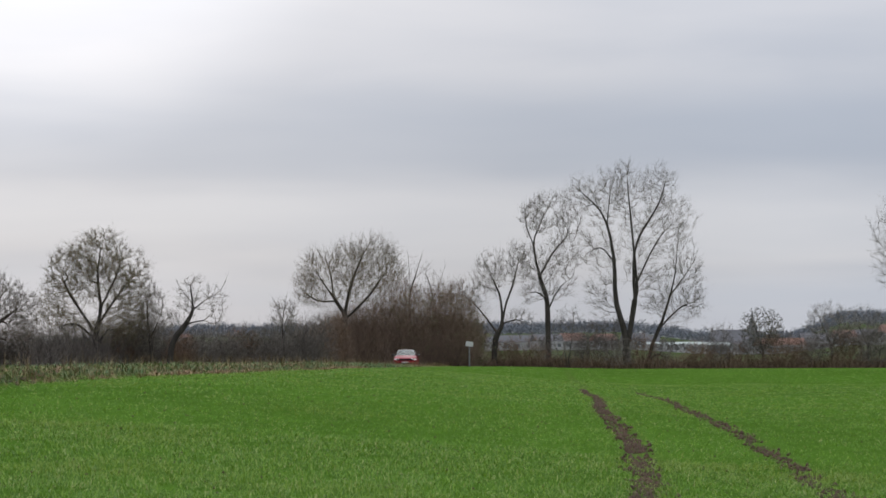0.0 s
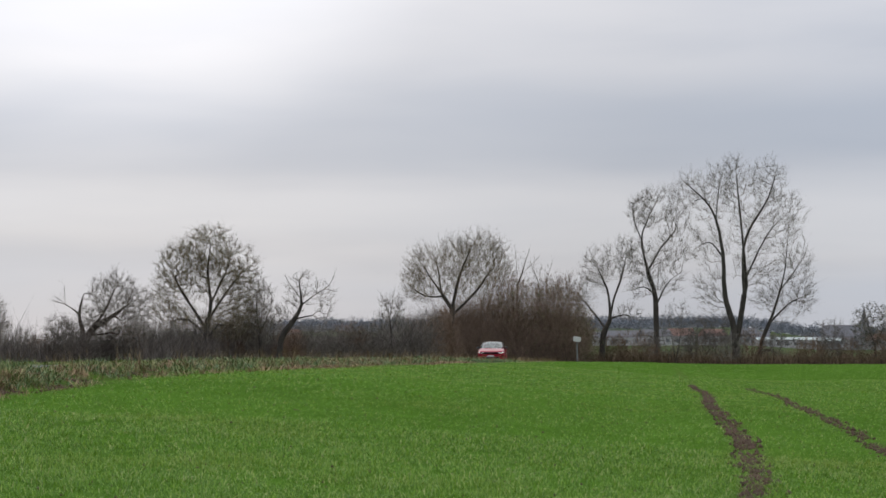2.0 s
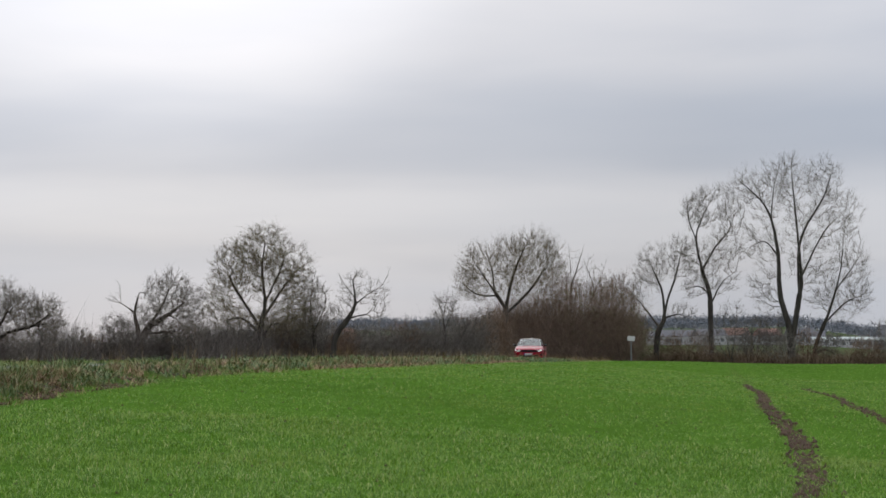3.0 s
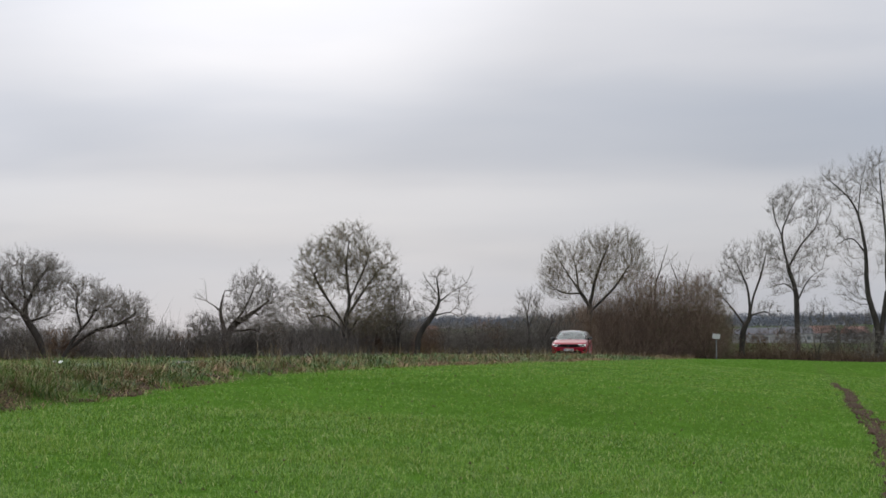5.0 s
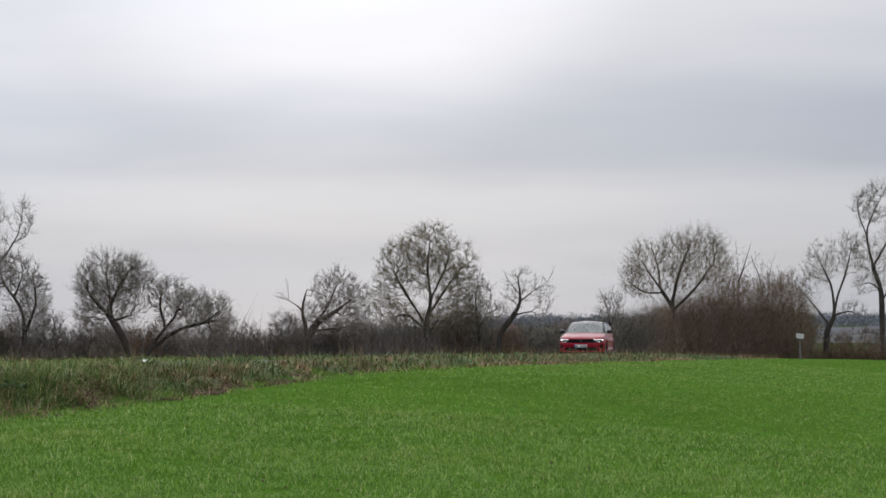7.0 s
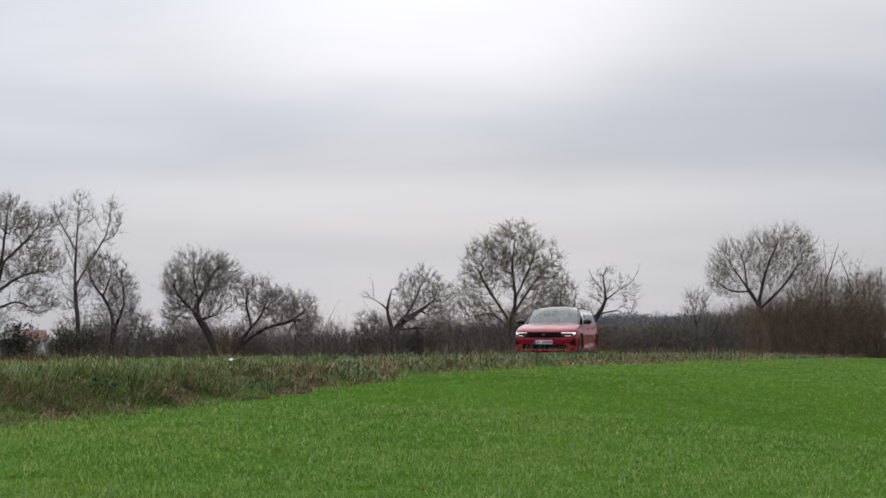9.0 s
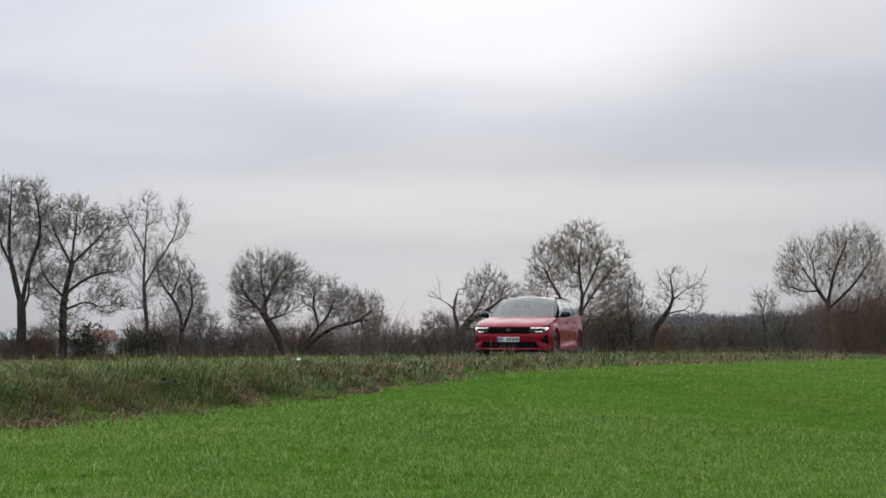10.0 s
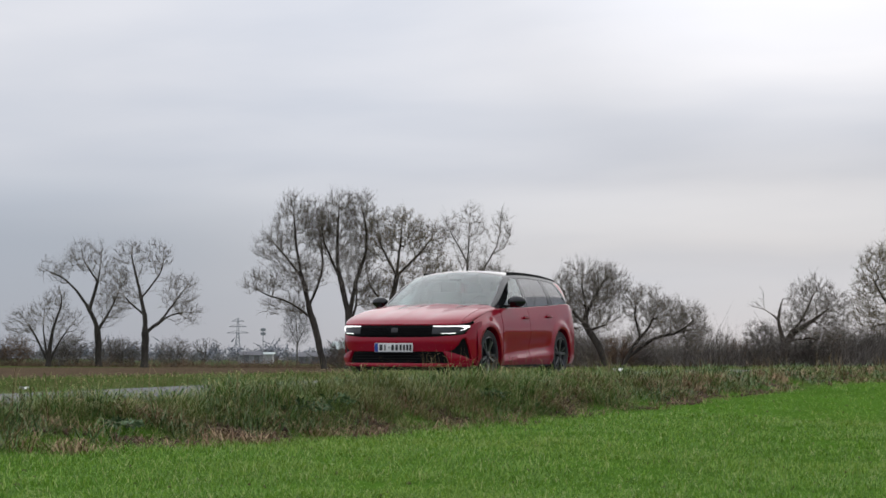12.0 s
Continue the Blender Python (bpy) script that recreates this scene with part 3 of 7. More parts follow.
plant("shrub", place(15.62, 172),
      [[(0.00, 0.00), (-0.65, 1.52), (-1.09, 2.66)], [(0.00, 0.00), (0.43, 1.71), (0.65, 3.04)], [(0.00, 0.00), (1.09, 1.14), (1.74, 1.90)], [(0.00, 0.00), (-1.30, 0.95)]],
      [(0.00, 2.09, 2.17, 1.60), (0.00, 1.14, 2.39, 1.14)],
      200, 41, "bare thorny shrub in the field hedge", category="shrub", twig=TWIG_BROWN, twigs=12, twig_len=0.8, power=2.5, group="field hedge shrubs")
plant("thorn_tree", place(10.07, 170),
      [[(0.00, 0.00), (0.11, 1.61), (-0.43, 3.22), (-0.80, 4.56)], [(0.11, 1.61), (0.80, 3.22), (1.18, 4.83)], [(0.00, 1.07), (-1.07, 2.15)]],
      [(0.00, 3.49, 2.04, 1.93), (0.27, 2.15, 1.88, 1.34)],
      420, 51, "dense dark thorn tree in the hedge", category="tree", twig_len=0.5, leaves=2500, leaf=LEAF_DARK, leaf_size=0.07)
plant("thorn_tree", place(12.18, 172),
      [[(0.00, 0.00), (0.11, 1.90), (-0.65, 3.80), (-1.09, 5.16)], [(0.11, 1.90), (0.81, 3.80), (1.09, 5.43)], [(0.00, 1.09), (1.36, 2.44)]],
      [(0.00, 4.07, 2.28, 2.06), (0.00, 2.44, 2.17, 1.52)],
      420, 52, "dense bare thorn tree in the hedge", twig_len=0.6)
plant("thorn_tree", place(13.28, 172),
      [[(0.00, 0.00), (0.11, 1.90), (-0.65, 3.80), (-0.81, 4.88)], [(0.11, 1.90), (0.81, 3.80), (1.19, 5.16)]],
      [(0.00, 3.69, 1.90, 2.06), (0.00, 2.17, 2.17, 1.36)],
      360, 53, "bare thorn tree in the hedge", twig_len=0.6)
plant("poplar_tree", place(15.03, 172),
      [[(0.00, 0.00), (-0.22, 5.43), (-0.81, 9.77), (-2.17, 14.11)], [(-0.22, 5.43), (1.09, 10.31), (1.63, 15.74)], [(-0.54, 8.14), (-2.71, 10.31), (-4.07, 11.94)]],
      [(-2.17, 13.03, 2.61, 2.99), (1.09, 14.11, 2.71, 3.26), (-2.71, 9.77, 1.90, 2.71), (0.00, 9.77, 3.26, 2.71)],
      600, 54, "tall bare poplar at the hedge's end", trunk=0.5, twig_len=0.9, tip=0.010)
plant("willow_tree", place(-3.09, 156),
      [[(0.00, 0.00), (-0.20, 2.46), (-0.15, 4.68)], [(-0.15, 4.68), (-1.58, 6.79), (-2.71, 8.47), (-3.45, 9.60)], [(-0.15, 4.68), (0.39, 7.14), (1.23, 9.35), (2.07, 10.93)], [(-0.15, 4.18), (1.97, 6.30), (3.54, 8.61)], [(-0.98, 5.91), (-2.46, 5.91), (-3.69, 6.65)], [(-0.98, 6.15), (-1.23, 8.12), (-1.72, 9.60)]],
      [(-2.36, 8.37, 1.77, 1.77), (-3.54, 7.14, 1.18, 1.48), (0.25, 8.86, 1.87, 1.97), (2.22, 9.35, 1.97, 2.07), (3.84, 8.61, 1.48, 1.87), (0.98, 6.89, 2.46, 1.48), (-2.46, 6.15, 1.87, 0.98)],
      1150, 61, "big bare willow with a forked trunk", trunk=0.5, twig=TWIG_OLIVE, twigs=6, twig_len=0.9, upward=0.9)
plant("thicket", place(-2.33, 158),
      [[(0.00, 0.00), (-0.57, 2.19), (-0.76, 4.66)], [(0.00, 0.00), (0.19, 2.74), (0.28, 5.21)], [(0.00, 0.00), (0.76, 2.19), (1.04, 4.39)], [(0.00, 0.00), (-1.14, 1.65), (-1.33, 3.29)], [(0.00, 0.00), (1.33, 1.65)]],
      [(0.00, 3.73, 1.89, 1.76), (0.00, 1.65, 2.08, 1.76), (0.00, 0.82, 2.08, 0.99)],
      520, 70, "dense reddish-brown leafless thicket beside the lane", category="bush", twig=TWIG_THICKET, twigs=13, twig_len=0.9, tip=0.0081, power=2.8, upward=0.8, leaves=0, leaf=LEAF_GREEN, leaf_size=0.08, group="thicket by the lane")
plant("thicket", place(-1.74, 162),
      [[(0.00, 0.00), (-0.58, 3.37), (-0.78, 7.17)], [(0.00, 0.00), (0.19, 4.22), (0.29, 8.01)], [(0.00, 0.00), (0.78, 3.37), (1.07, 6.75)], [(0.00, 0.00), (-1.17, 2.53), (-1.36, 5.06)], [(0.00, 0.00), (1.36, 2.53)]],
      [(0.00, 5.74, 1.94, 2.70), (0.00, 2.53, 2.14, 2.70), (0.00, 1.27, 2.14, 1.52)],
      620, 71, "dense reddish-brown leafless thicket beside the lane", category="bush", twig=TWIG_THICKET, twigs=13, twig_len=0.9, tip=0.0081, power=2.8, upward=0.8, leaves=900, leaf=LEAF_GREEN, leaf_size=0.08, group="thicket by the lane")
plant("thicket", place(-0.89, 158),
      [[(0.00, 0.00), (-0.63, 2.79), (-0.84, 5.93)], [(0.00, 0.00), (0.21, 3.49), (0.31, 6.63)], [(0.00, 0.00), (0.84, 2.79), (1.15, 5.58)], [(0.00, 0.00), (-1.26, 2.09), (-1.47, 4.19)], [(0.00, 0.00), (1.47, 2.09)]],
      [(0.00, 4.75, 2.09, 2.23), (0.00, 2.09, 2.30, 2.23), (0.00, 1.05, 2.30, 1.26)],
      620, 72, "dense reddish-brown leafless thicket beside the lane", category="bush", twig=TWIG_THICKET, twigs=13, twig_len=0.9, tip=0.0081, power=2.8, upward=0.8, leaves=900, leaf=LEAF_GREEN, leaf_size=0.08, group="thicket by the lane")
plant("thicket", place(-0.22, 162),
      [[(0.00, 0.00), (-0.49, 3.07), (-0.65, 6.52)], [(0.00, 0.00), (0.16, 3.83), (0.25, 7.28)], [(0.00, 0.00), (0.65, 3.07), (0.90, 6.13)], [(0.00, 0.00), (-0.98, 2.30), (-1.15, 4.60)], [(0.00, 0.00), (1.15, 2.30)]],
      [(0.00, 5.21, 1.64, 2.45), (0.00, 2.30, 1.80, 2.45), (0.00, 1.15, 1.80, 1.38)],
      560, 73, "dense reddish-brown leafless thicket beside the lane", category="bush", twig=TWIG_THICKET, twigs=13, twig_len=0.9, tip=0.0081, power=2.8, upward=0.8, leaves=700, leaf=LEAF_GREEN, leaf_size=0.08, group="thicket by the lane")
plant("thicket", place(0.51, 158),
      [[(0.00, 0.00), (-0.51, 2.99), (-0.68, 6.36)], [(0.00, 0.00), (0.17, 3.74), (0.25, 7.10)], [(0.00, 0.00), (0.68, 2.99), (0.93, 5.98)], [(0.00, 0.00), (-1.02, 2.24), (-1.19, 4.49)], [(0.00, 0.00), (1.19, 2.24)]],
      [(0.00, 5.09, 1.70, 2.39), (0.00, 2.24, 1.86, 2.39), (0.00, 1.12, 1.86, 1.35)],
      560, 74, "dense reddish-brown leafless thicket beside the lane", category="bush", twig=TWIG_THICKET, twigs=13, twig_len=0.9, tip=0.0081, power=2.8, upward=0.8, leaves=300, leaf=LEAF_GREEN, leaf_size=0.08, group="thicket by the lane")
plant("thicket", place(0.98, 162),
      [[(0.00, 0.00), (-0.37, 1.84), (-0.49, 3.91)], [(0.00, 0.00), (0.12, 2.30), (0.18, 4.37)], [(0.00, 0.00), (0.49, 1.84), (0.67, 3.68)], [(0.00, 0.00), (-0.74, 1.38), (-0.86, 2.76)], [(0.00, 0.00), (0.86, 1.38)]],
      [(0.00, 3.13, 1.23, 1.47), (0.00, 1.38, 1.35, 1.47), (0.00, 0.69, 1.35, 0.83)],
      280, 75, "dense reddish-brown leafless thicket beside the lane", category="bush", twig=TWIG_THICKET, twigs=13, twig_len=0.9, tip=0.0081, power=2.8, upward=0.8, leaves=1200, leaf=LEAF_GREEN, leaf_size=0.08, group="thicket by the lane")
for bearing, dist, tall, wide, seed in ((-4.05, 150, 3.4, 1.7, 76), (-3.55, 153, 4.4, 1.6, 77), (-2.85, 160, 5.6, 1.9, 78), (-1.30, 164, 8.0, 2.0, 79), (0.15, 165, 7.6, 1.8, 80)):
    plant("thicket", place(bearing, dist),
          [[(0, 0), (-0.3 * wide, 0.4 * tall), (-0.4 * wide, 0.85 * tall)], [(0, 0), (0.1 * wide, 0.5 * tall), (0.15 * wide, 0.95 * tall)], [(0, 0), (0.4 * wide, 0.4 * tall), (0.55 * wide, 0.8 * tall)]],
          [(0, 0.68 * tall, wide, 0.32 * tall), (0, 0.3 * tall, 1.1 * wide, 0.32 * tall)],
          300, seed, "dense reddish-brown leafless thicket beside the lane", category="bush", twig=TWIG_THICKET, twigs=12, twig_len=0.9, tip=0.0081, power=2.8, upward=0.8, group="thicket by the lane")
plant("dead_tree", place(-1.07, 165),
      [[(0.00, 0.00), (0.00, 6.25), (0.52, 8.33), (1.15, 10.41)], [(0.00, 6.77), (-0.10, 9.11), (-0.26, 10.67)], [(0.52, 8.07), (1.56, 9.11), (2.08, 9.63)]],
      [(0.78, 9.37, 1.04, 0.78), (0.26, 7.81, 1.04, 1.04)],
      30, 81, "broken dead tree rising from the thicket", bark=BARK_DEAD, trunk=0.3, twigs=2, twig_len=0.5)
plant("dead_tree", place(-0.34, 165),
      [[(0.00, 0.00), (0.00, 6.25), (-0.62, 8.59), (-0.94, 9.37)], [(0.00, 6.51), (0.78, 8.33), (1.15, 9.63)]],
      [(0.00, 8.33, 1.15, 0.94)],
      25, 82, "broken dead tree rising from the thicket", bark=BARK_DEAD, trunk=0.25, twigs=2, twig_len=0.5)
plant("ash_sapling", place(-5.07, 132),
      [[(0.00, 0.00), (-0.08, 2.50), (-0.33, 3.96), (-0.75, 5.00)], [(-0.08, 2.50), (0.50, 3.96), (0.75, 4.92)], [(-0.21, 3.33), (0.08, 5.21)]],
      [(0.00, 3.96, 1.00, 1.17), (0.00, 2.50, 0.92, 1.04)],
      160, 90, "small bare ash in the hedge", trunk=0.16, twig_len=0.5)
plant("apple_tree", place(-8.68, 112),
      [[(0.00, 0.00), (0.18, 1.77), (0.99, 2.90), (1.41, 3.82), (1.27, 5.30), (1.70, 5.87)], [(0.99, 2.83), (2.12, 3.04), (2.54, 2.83), (3.00, 2.97)], [(1.41, 3.75), (2.30, 4.42), (3.11, 4.95), (3.46, 5.73)], [(1.34, 4.24), (0.64, 5.12), (0.35, 5.65)], [(3.00, 2.97), (3.25, 3.71)]],
      [(1.48, 4.77, 1.13, 1.06), (2.90, 4.06, 0.71, 1.24), (0.71, 3.53, 0.88, 1.06)],
      170, 91, "old gnarled bare fruit tree leaning over", bark=BARK, trunk=0.3, twigs=5, twig_len=0.4)
plant("elder_tree", place(-9.21, 115),
      [[(0.00, 0.00), (-0.15, 2.00), (-0.36, 3.81), (-0.18, 5.37)], [(-0.15, 2.00), (0.44, 3.45), (0.65, 4.35)], [(-0.15, 2.18), (-0.91, 3.45)]],
      [(-0.22, 4.17, 0.94, 1.52), (0.29, 2.90, 1.09, 1.09), (-0.54, 2.18, 1.02, 1.09)],
      330, 92, "thin bare elder beside the gnarled tree", trunk=0.2, twig_len=0.5)
plant("willow_tree", place(-10.93, 115),
      [[(0.00, 0.00), (-0.07, 2.36), (0.22, 3.99), (0.00, 5.99), (0.18, 7.80)], [(-0.07, 2.36), (-1.02, 3.81), (-1.81, 5.08), (-2.18, 5.99)], [(0.00, 2.72), (1.16, 4.54), (2.25, 5.99)], [(-0.29, 2.00), (-1.45, 2.98), (-2.61, 2.83)], [(0.18, 3.99), (1.27, 6.35), (1.45, 7.44)]],
      [(0.00, 7.44, 1.74, 1.52), (-1.74, 6.35, 1.45, 1.52), (1.89, 6.24, 1.38, 1.52), (0.00, 5.44, 2.00, 1.45), (-2.54, 4.72, 1.09, 1.27), (2.18, 4.35, 1.38, 1.27), (-2.18, 3.27, 1.52, 1.02), (1.27, 2.90, 1.63, 1.16), (-0.73, 2.18, 1.81, 1.09), (2.18, 2.54, 1.27, 1.09)],
      1400, 93, "broad willow with a few grey-green leaves", trunk=0.34, twigs=9, twig_len=0.55, twig=TWIG_OLIVE, leaves=8000, leaf=LEAF_GREEN, leaf_size=0.038, droop=0.2)
plant("dead_willow", place(-14.67, 106),
      [[(0.00, 0.00), (-0.20, 1.84), (-0.47, 3.08), (-0.20, 4.28)], [(-0.47, 3.01), (-1.27, 3.61), (-2.01, 3.81)], [(-1.07, 3.48), (-1.14, 4.52)], [(-1.34, 3.68), (-1.84, 4.08)], [(0.00, 1.34), (1.00, 2.94), (1.67, 4.35), (1.84, 5.62)], [(0.67, 2.34), (2.01, 3.18), (2.84, 3.85)]],
      [(1.51, 4.18, 1.40, 1.40), (0.67, 2.84, 1.27, 1.07), (2.61, 3.51, 1.07, 1.17), (2.51, 2.17, 1.00, 1.00)],
      560, 94, "half-dead pollard willow with a broken bleached limb", bark=BARK_DEAD, trunk=0.42, twigs=8, twig_len=0.45)
plant("round_willow", place(-20.27, 100),
      [[(0.00, 0.00), (-0.57, 1.51), (-1.20, 2.59), (-1.14, 3.31)], [(-1.20, 2.59), (-2.21, 3.63), (-2.59, 4.42)], [(-1.14, 3.16), (-1.42, 4.73), (-1.26, 5.68)], [(-1.14, 3.16), (-0.47, 4.42), (0.16, 5.36)], [(-0.95, 2.37), (0.00, 2.68), (0.79, 3.16)]],
      [(-1.33, 4.58, 1.74, 1.58), (-2.37, 3.94, 0.82, 1.26), (0.00, 4.73, 1.26, 1.20), (-0.95, 3.16, 1.89, 1.10), (-2.21, 2.68, 0.95, 0.79)],
      1150, 95, "round-headed pollard willow with fine bare twigs", trunk=0.32, twigs=6, twig_len=0.5, upward=0.8)
plant("round_willow", place(-19.84, 101),
      [[(0.00, 0.00), (0.57, 1.27), (1.53, 2.49), (1.91, 3.35)], [(0.32, 0.64), (1.75, 1.66), (3.19, 2.10), (3.98, 2.71)], [(0.96, 1.75), (0.64, 3.03), (0.80, 3.98)]],
      [(1.21, 3.67, 1.34, 1.08), (2.55, 3.19, 1.12, 0.96), (3.67, 2.61, 1.21, 1.21), (1.91, 2.07, 1.59, 0.80), (4.14, 1.91, 0.70, 0.96)],
      900, 96, "low spreading willow with fine bare twigs", trunk=0.2, twigs=7, twig_len=0.45, upward=0.7, leaves=700, leaf=LEAF_DRY, leaf_size=0.045)
plant("shrub", place(-16.65, 110),
      [[(0.00, 0.00), (-0.10, 1.04), (-0.35, 1.74)], [(-0.07, 0.87), (0.35, 1.74), (0.56, 2.08)]],
      [(0.00, 1.56, 0.69, 0.69)],
      110, 97, "small bare bush behind the lane", category="shrub", twig_len=0.35)
plant("birch_tree", place(-24.58, 112),
      [[(0.00, 0.00), (-0.18, 2.47), (-0.35, 4.95), (-0.28, 7.78), (-0.14, 10.18)], [(-0.28, 4.59), (0.71, 6.36), (1.59, 7.95), (1.84, 9.97)], [(-0.35, 6.72), (-1.24, 8.31), (-1.91, 9.54)], [(-0.32, 5.65), (-0.88, 7.07), (-1.24, 7.95)], [(1.24, 7.25), (1.94, 7.60), (2.30, 8.31)]],
      [(-0.28, 8.84, 1.20, 1.41), (-1.48, 8.66, 0.78, 1.06), (1.70, 8.66, 0.78, 1.41), (0.35, 6.89, 1.41, 1.34), (-0.18, 4.59, 1.06, 1.24), (0.00, 3.18, 1.24, 1.06)],
      300, 98, "tall sparse bare birch", bark=BARK_PALE, trunk=0.22, twigs=7, twig_len=0.6)
plant("elm_tree", place(-23.71, 108),
      [[(0.00, 0.00), (0.27, 1.70), (0.00, 3.24), (-1.02, 4.77), (-1.30, 6.41)], [(0.27, 1.87), (0.85, 3.58), (0.68, 5.45)], [(-0.34, 3.75), (0.17, 5.11), (-0.17, 6.48)]],
      [(0.00, 4.77, 1.19, 1.53), (-0.95, 5.28, 0.75, 1.19), (0.85, 3.92, 0.95, 1.36), (0.34, 2.39, 1.30, 1.19)],
      620, 99, "bare upright elm with dense twigs", trunk=0.26, twigs=8, twig_len=0.45)
plant("oak_tree", place(-27.23, 112),
      [[(0.00, 0.00), (0.00, 3.36), (0.42, 5.83), (0.78, 9.37)], [(0.18, 4.24), (1.77, 5.30), (3.36, 5.65)], [(0.18, 3.89), (-1.06, 5.30), (-1.41, 7.07)], [(0.42, 5.83), (2.12, 7.60), (2.65, 8.48)], [(0.35, 5.65), (-0.71, 7.78), (-0.88, 9.19)], [(0.07, 2.83), (1.41, 3.36), (2.12, 3.11)]],
      [(0.53, 8.66, 1.94, 1.41), (2.30, 7.78, 1.41, 1.41), (-0.88, 7.95, 1.24, 1.48), (3.00, 5.83, 1.24, 1.24), (1.06, 5.65, 1.94, 1.24), (2.47, 3.71, 1.59, 1.06), (-0.71, 4.24, 1.24, 1.41), (0.00, 2.12, 1.24, 1.41)],
      1150, 100, "ivy-hung oak that keeps tatters of brown leaf", trunk=0.42, twigs=7, twig_len=0.5, leaves=11000, leaf=LEAF_DRY, leaf_size=0.048)
plant("poplar_tree", place(-28.51, 112),
      [[(0.00, 0.00), (0.00, 2.83), (-0.35, 4.59), (-0.78, 6.89), (-0.71, 10.78)], [(0.00, 3.11), (0.42, 5.30), (1.06, 7.60), (0.71, 10.25)], [(-0.53, 5.65), (-1.59, 8.13), (-1.77, 9.90)], [(0.11, 2.76), (0.49, 3.89), (0.57, 5.30)]],
      [(-0.71, 9.54, 1.13, 1.63), (0.53, 9.37, 1.06, 1.70), (-1.59, 8.48, 0.85, 1.48), (0.00, 7.07, 1.59, 1.41), (0.71, 5.30, 1.24, 1.24)],
      800, 101, "tall bare poplar with a broken stub", trunk=0.45, twigs=8, twig_len=0.6, upward=0.7)
plant("poplar_tree", place(-29.29, 112),
      [[(0.00, 0.00), (-0.49, 2.12), (-0.99, 3.89), (-1.70, 6.89), (-2.05, 10.07)], [(-0.71, 3.18), (-2.12, 4.17), (-3.53, 4.67), (-4.88, 5.30)], [(-0.99, 3.89), (-0.18, 6.36), (-0.53, 9.72)], [(-1.41, 5.65), (-3.00, 7.60), (-3.53, 8.31)]],
      [(-2.05, 9.12, 1.27, 1.77), (-0.71, 8.84, 0.99, 1.70), (-3.18, 7.42, 1.27, 1.27), (-3.89, 5.30, 1.48, 0.78), (-1.41, 5.83, 1.70, 1.34), (-2.47, 3.89, 1.41, 0.64)],
      780, 102, "tall bare leaning poplar", trunk=0.34, twigs=8, twig_len=0.6, upward=0.7)
plant("walnut_tree", place(-34.96, 120),
      [[(0.00, 0.00), (0.00, 2.95), (-0.38, 4.92), (-0.95, 7.38), (-0.76, 8.14)], [(0.00, 2.27), (1.70, 3.48), (3.33, 3.71)], [(-0.30, 4.54), (0.95, 6.25), (1.14, 7.76)], [(-0.08, 3.41), (-1.33, 4.54), (-1.89, 5.68)], [(0.76, 2.84), (2.27, 4.92), (2.84, 5.68)]],
      [(-1.06, 7.01, 1.21, 1.29), (0.76, 7.19, 1.06, 1.14), (2.08, 4.92, 1.51, 1.33), (-1.33, 4.92, 1.21, 1.33), (2.65, 3.60, 1.06, 0.95)],
      430, 103, "bare spreading tree beyond the plough", trunk=0.4, twigs=6, twig_len=0.55)
plant("walnut_tree", place(-36.38, 122),
      [[(0.00, 0.00), (-0.19, 2.69), (-1.23, 4.62), (-2.31, 5.77), (-3.77, 6.47)], [(-0.77, 3.85), (-0.19, 6.16), (0.00, 8.16)], [(-0.19, 2.50), (0.77, 4.23), (1.35, 5.77)], [(-0.38, 5.77), (-1.35, 7.31), (-1.46, 8.28)]],
      [(-0.85, 7.31, 1.54, 1.15), (-2.89, 6.35, 1.15, 0.85), (0.77, 5.77, 1.15, 1.54), (0.58, 3.85, 1.35, 1.15)],
      430, 104, "bare crooked tree beyond the plough", trunk=0.36, twigs=6, twig_len=0.55)
plant("hawthorn_bush", place(-37.92, 122),
      [[(0.00, 0.00), (0.19, 2.12), (0.77, 4.23), (0.54, 5.31)], [(0.00, 0.19), (-1.08, 2.31), (-1.92, 3.46)], [(0.00, 0.19), (0.85, 1.92), (1.73, 3.08)], [(0.00, 0.19), (-0.38, 2.31), (-0.31, 4.04)]],
      [(-0.38, 3.27, 1.73, 1.23), (1.15, 2.69, 1.23, 1.35), (-1.73, 2.69, 1.15, 1.08), (0.46, 4.43, 0.85, 0.85)],
      420, 105, "wide bare hawthorn with a broken stem", category="bush", trunk=0.3, twigs=7, twig_len=0.5)
# two far trees whose pale twigs and bark stand in for haze
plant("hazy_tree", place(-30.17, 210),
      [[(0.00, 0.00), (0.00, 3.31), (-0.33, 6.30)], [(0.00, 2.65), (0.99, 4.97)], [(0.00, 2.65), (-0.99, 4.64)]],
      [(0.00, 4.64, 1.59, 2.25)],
      260, 106, "pale slim tree far across the plough", twig=TWIG_HAZE, bark=BARK_PALE, twig_len=0.8)
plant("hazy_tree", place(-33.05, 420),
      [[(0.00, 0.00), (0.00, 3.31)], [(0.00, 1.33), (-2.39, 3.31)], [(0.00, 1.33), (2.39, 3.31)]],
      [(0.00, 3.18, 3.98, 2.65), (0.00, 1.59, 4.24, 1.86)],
      500, 107, "pale round tree far across the fields", twig=TWIG_HAZE, bark=BARK_PALE, twig_len=1.5, tip=0.03)
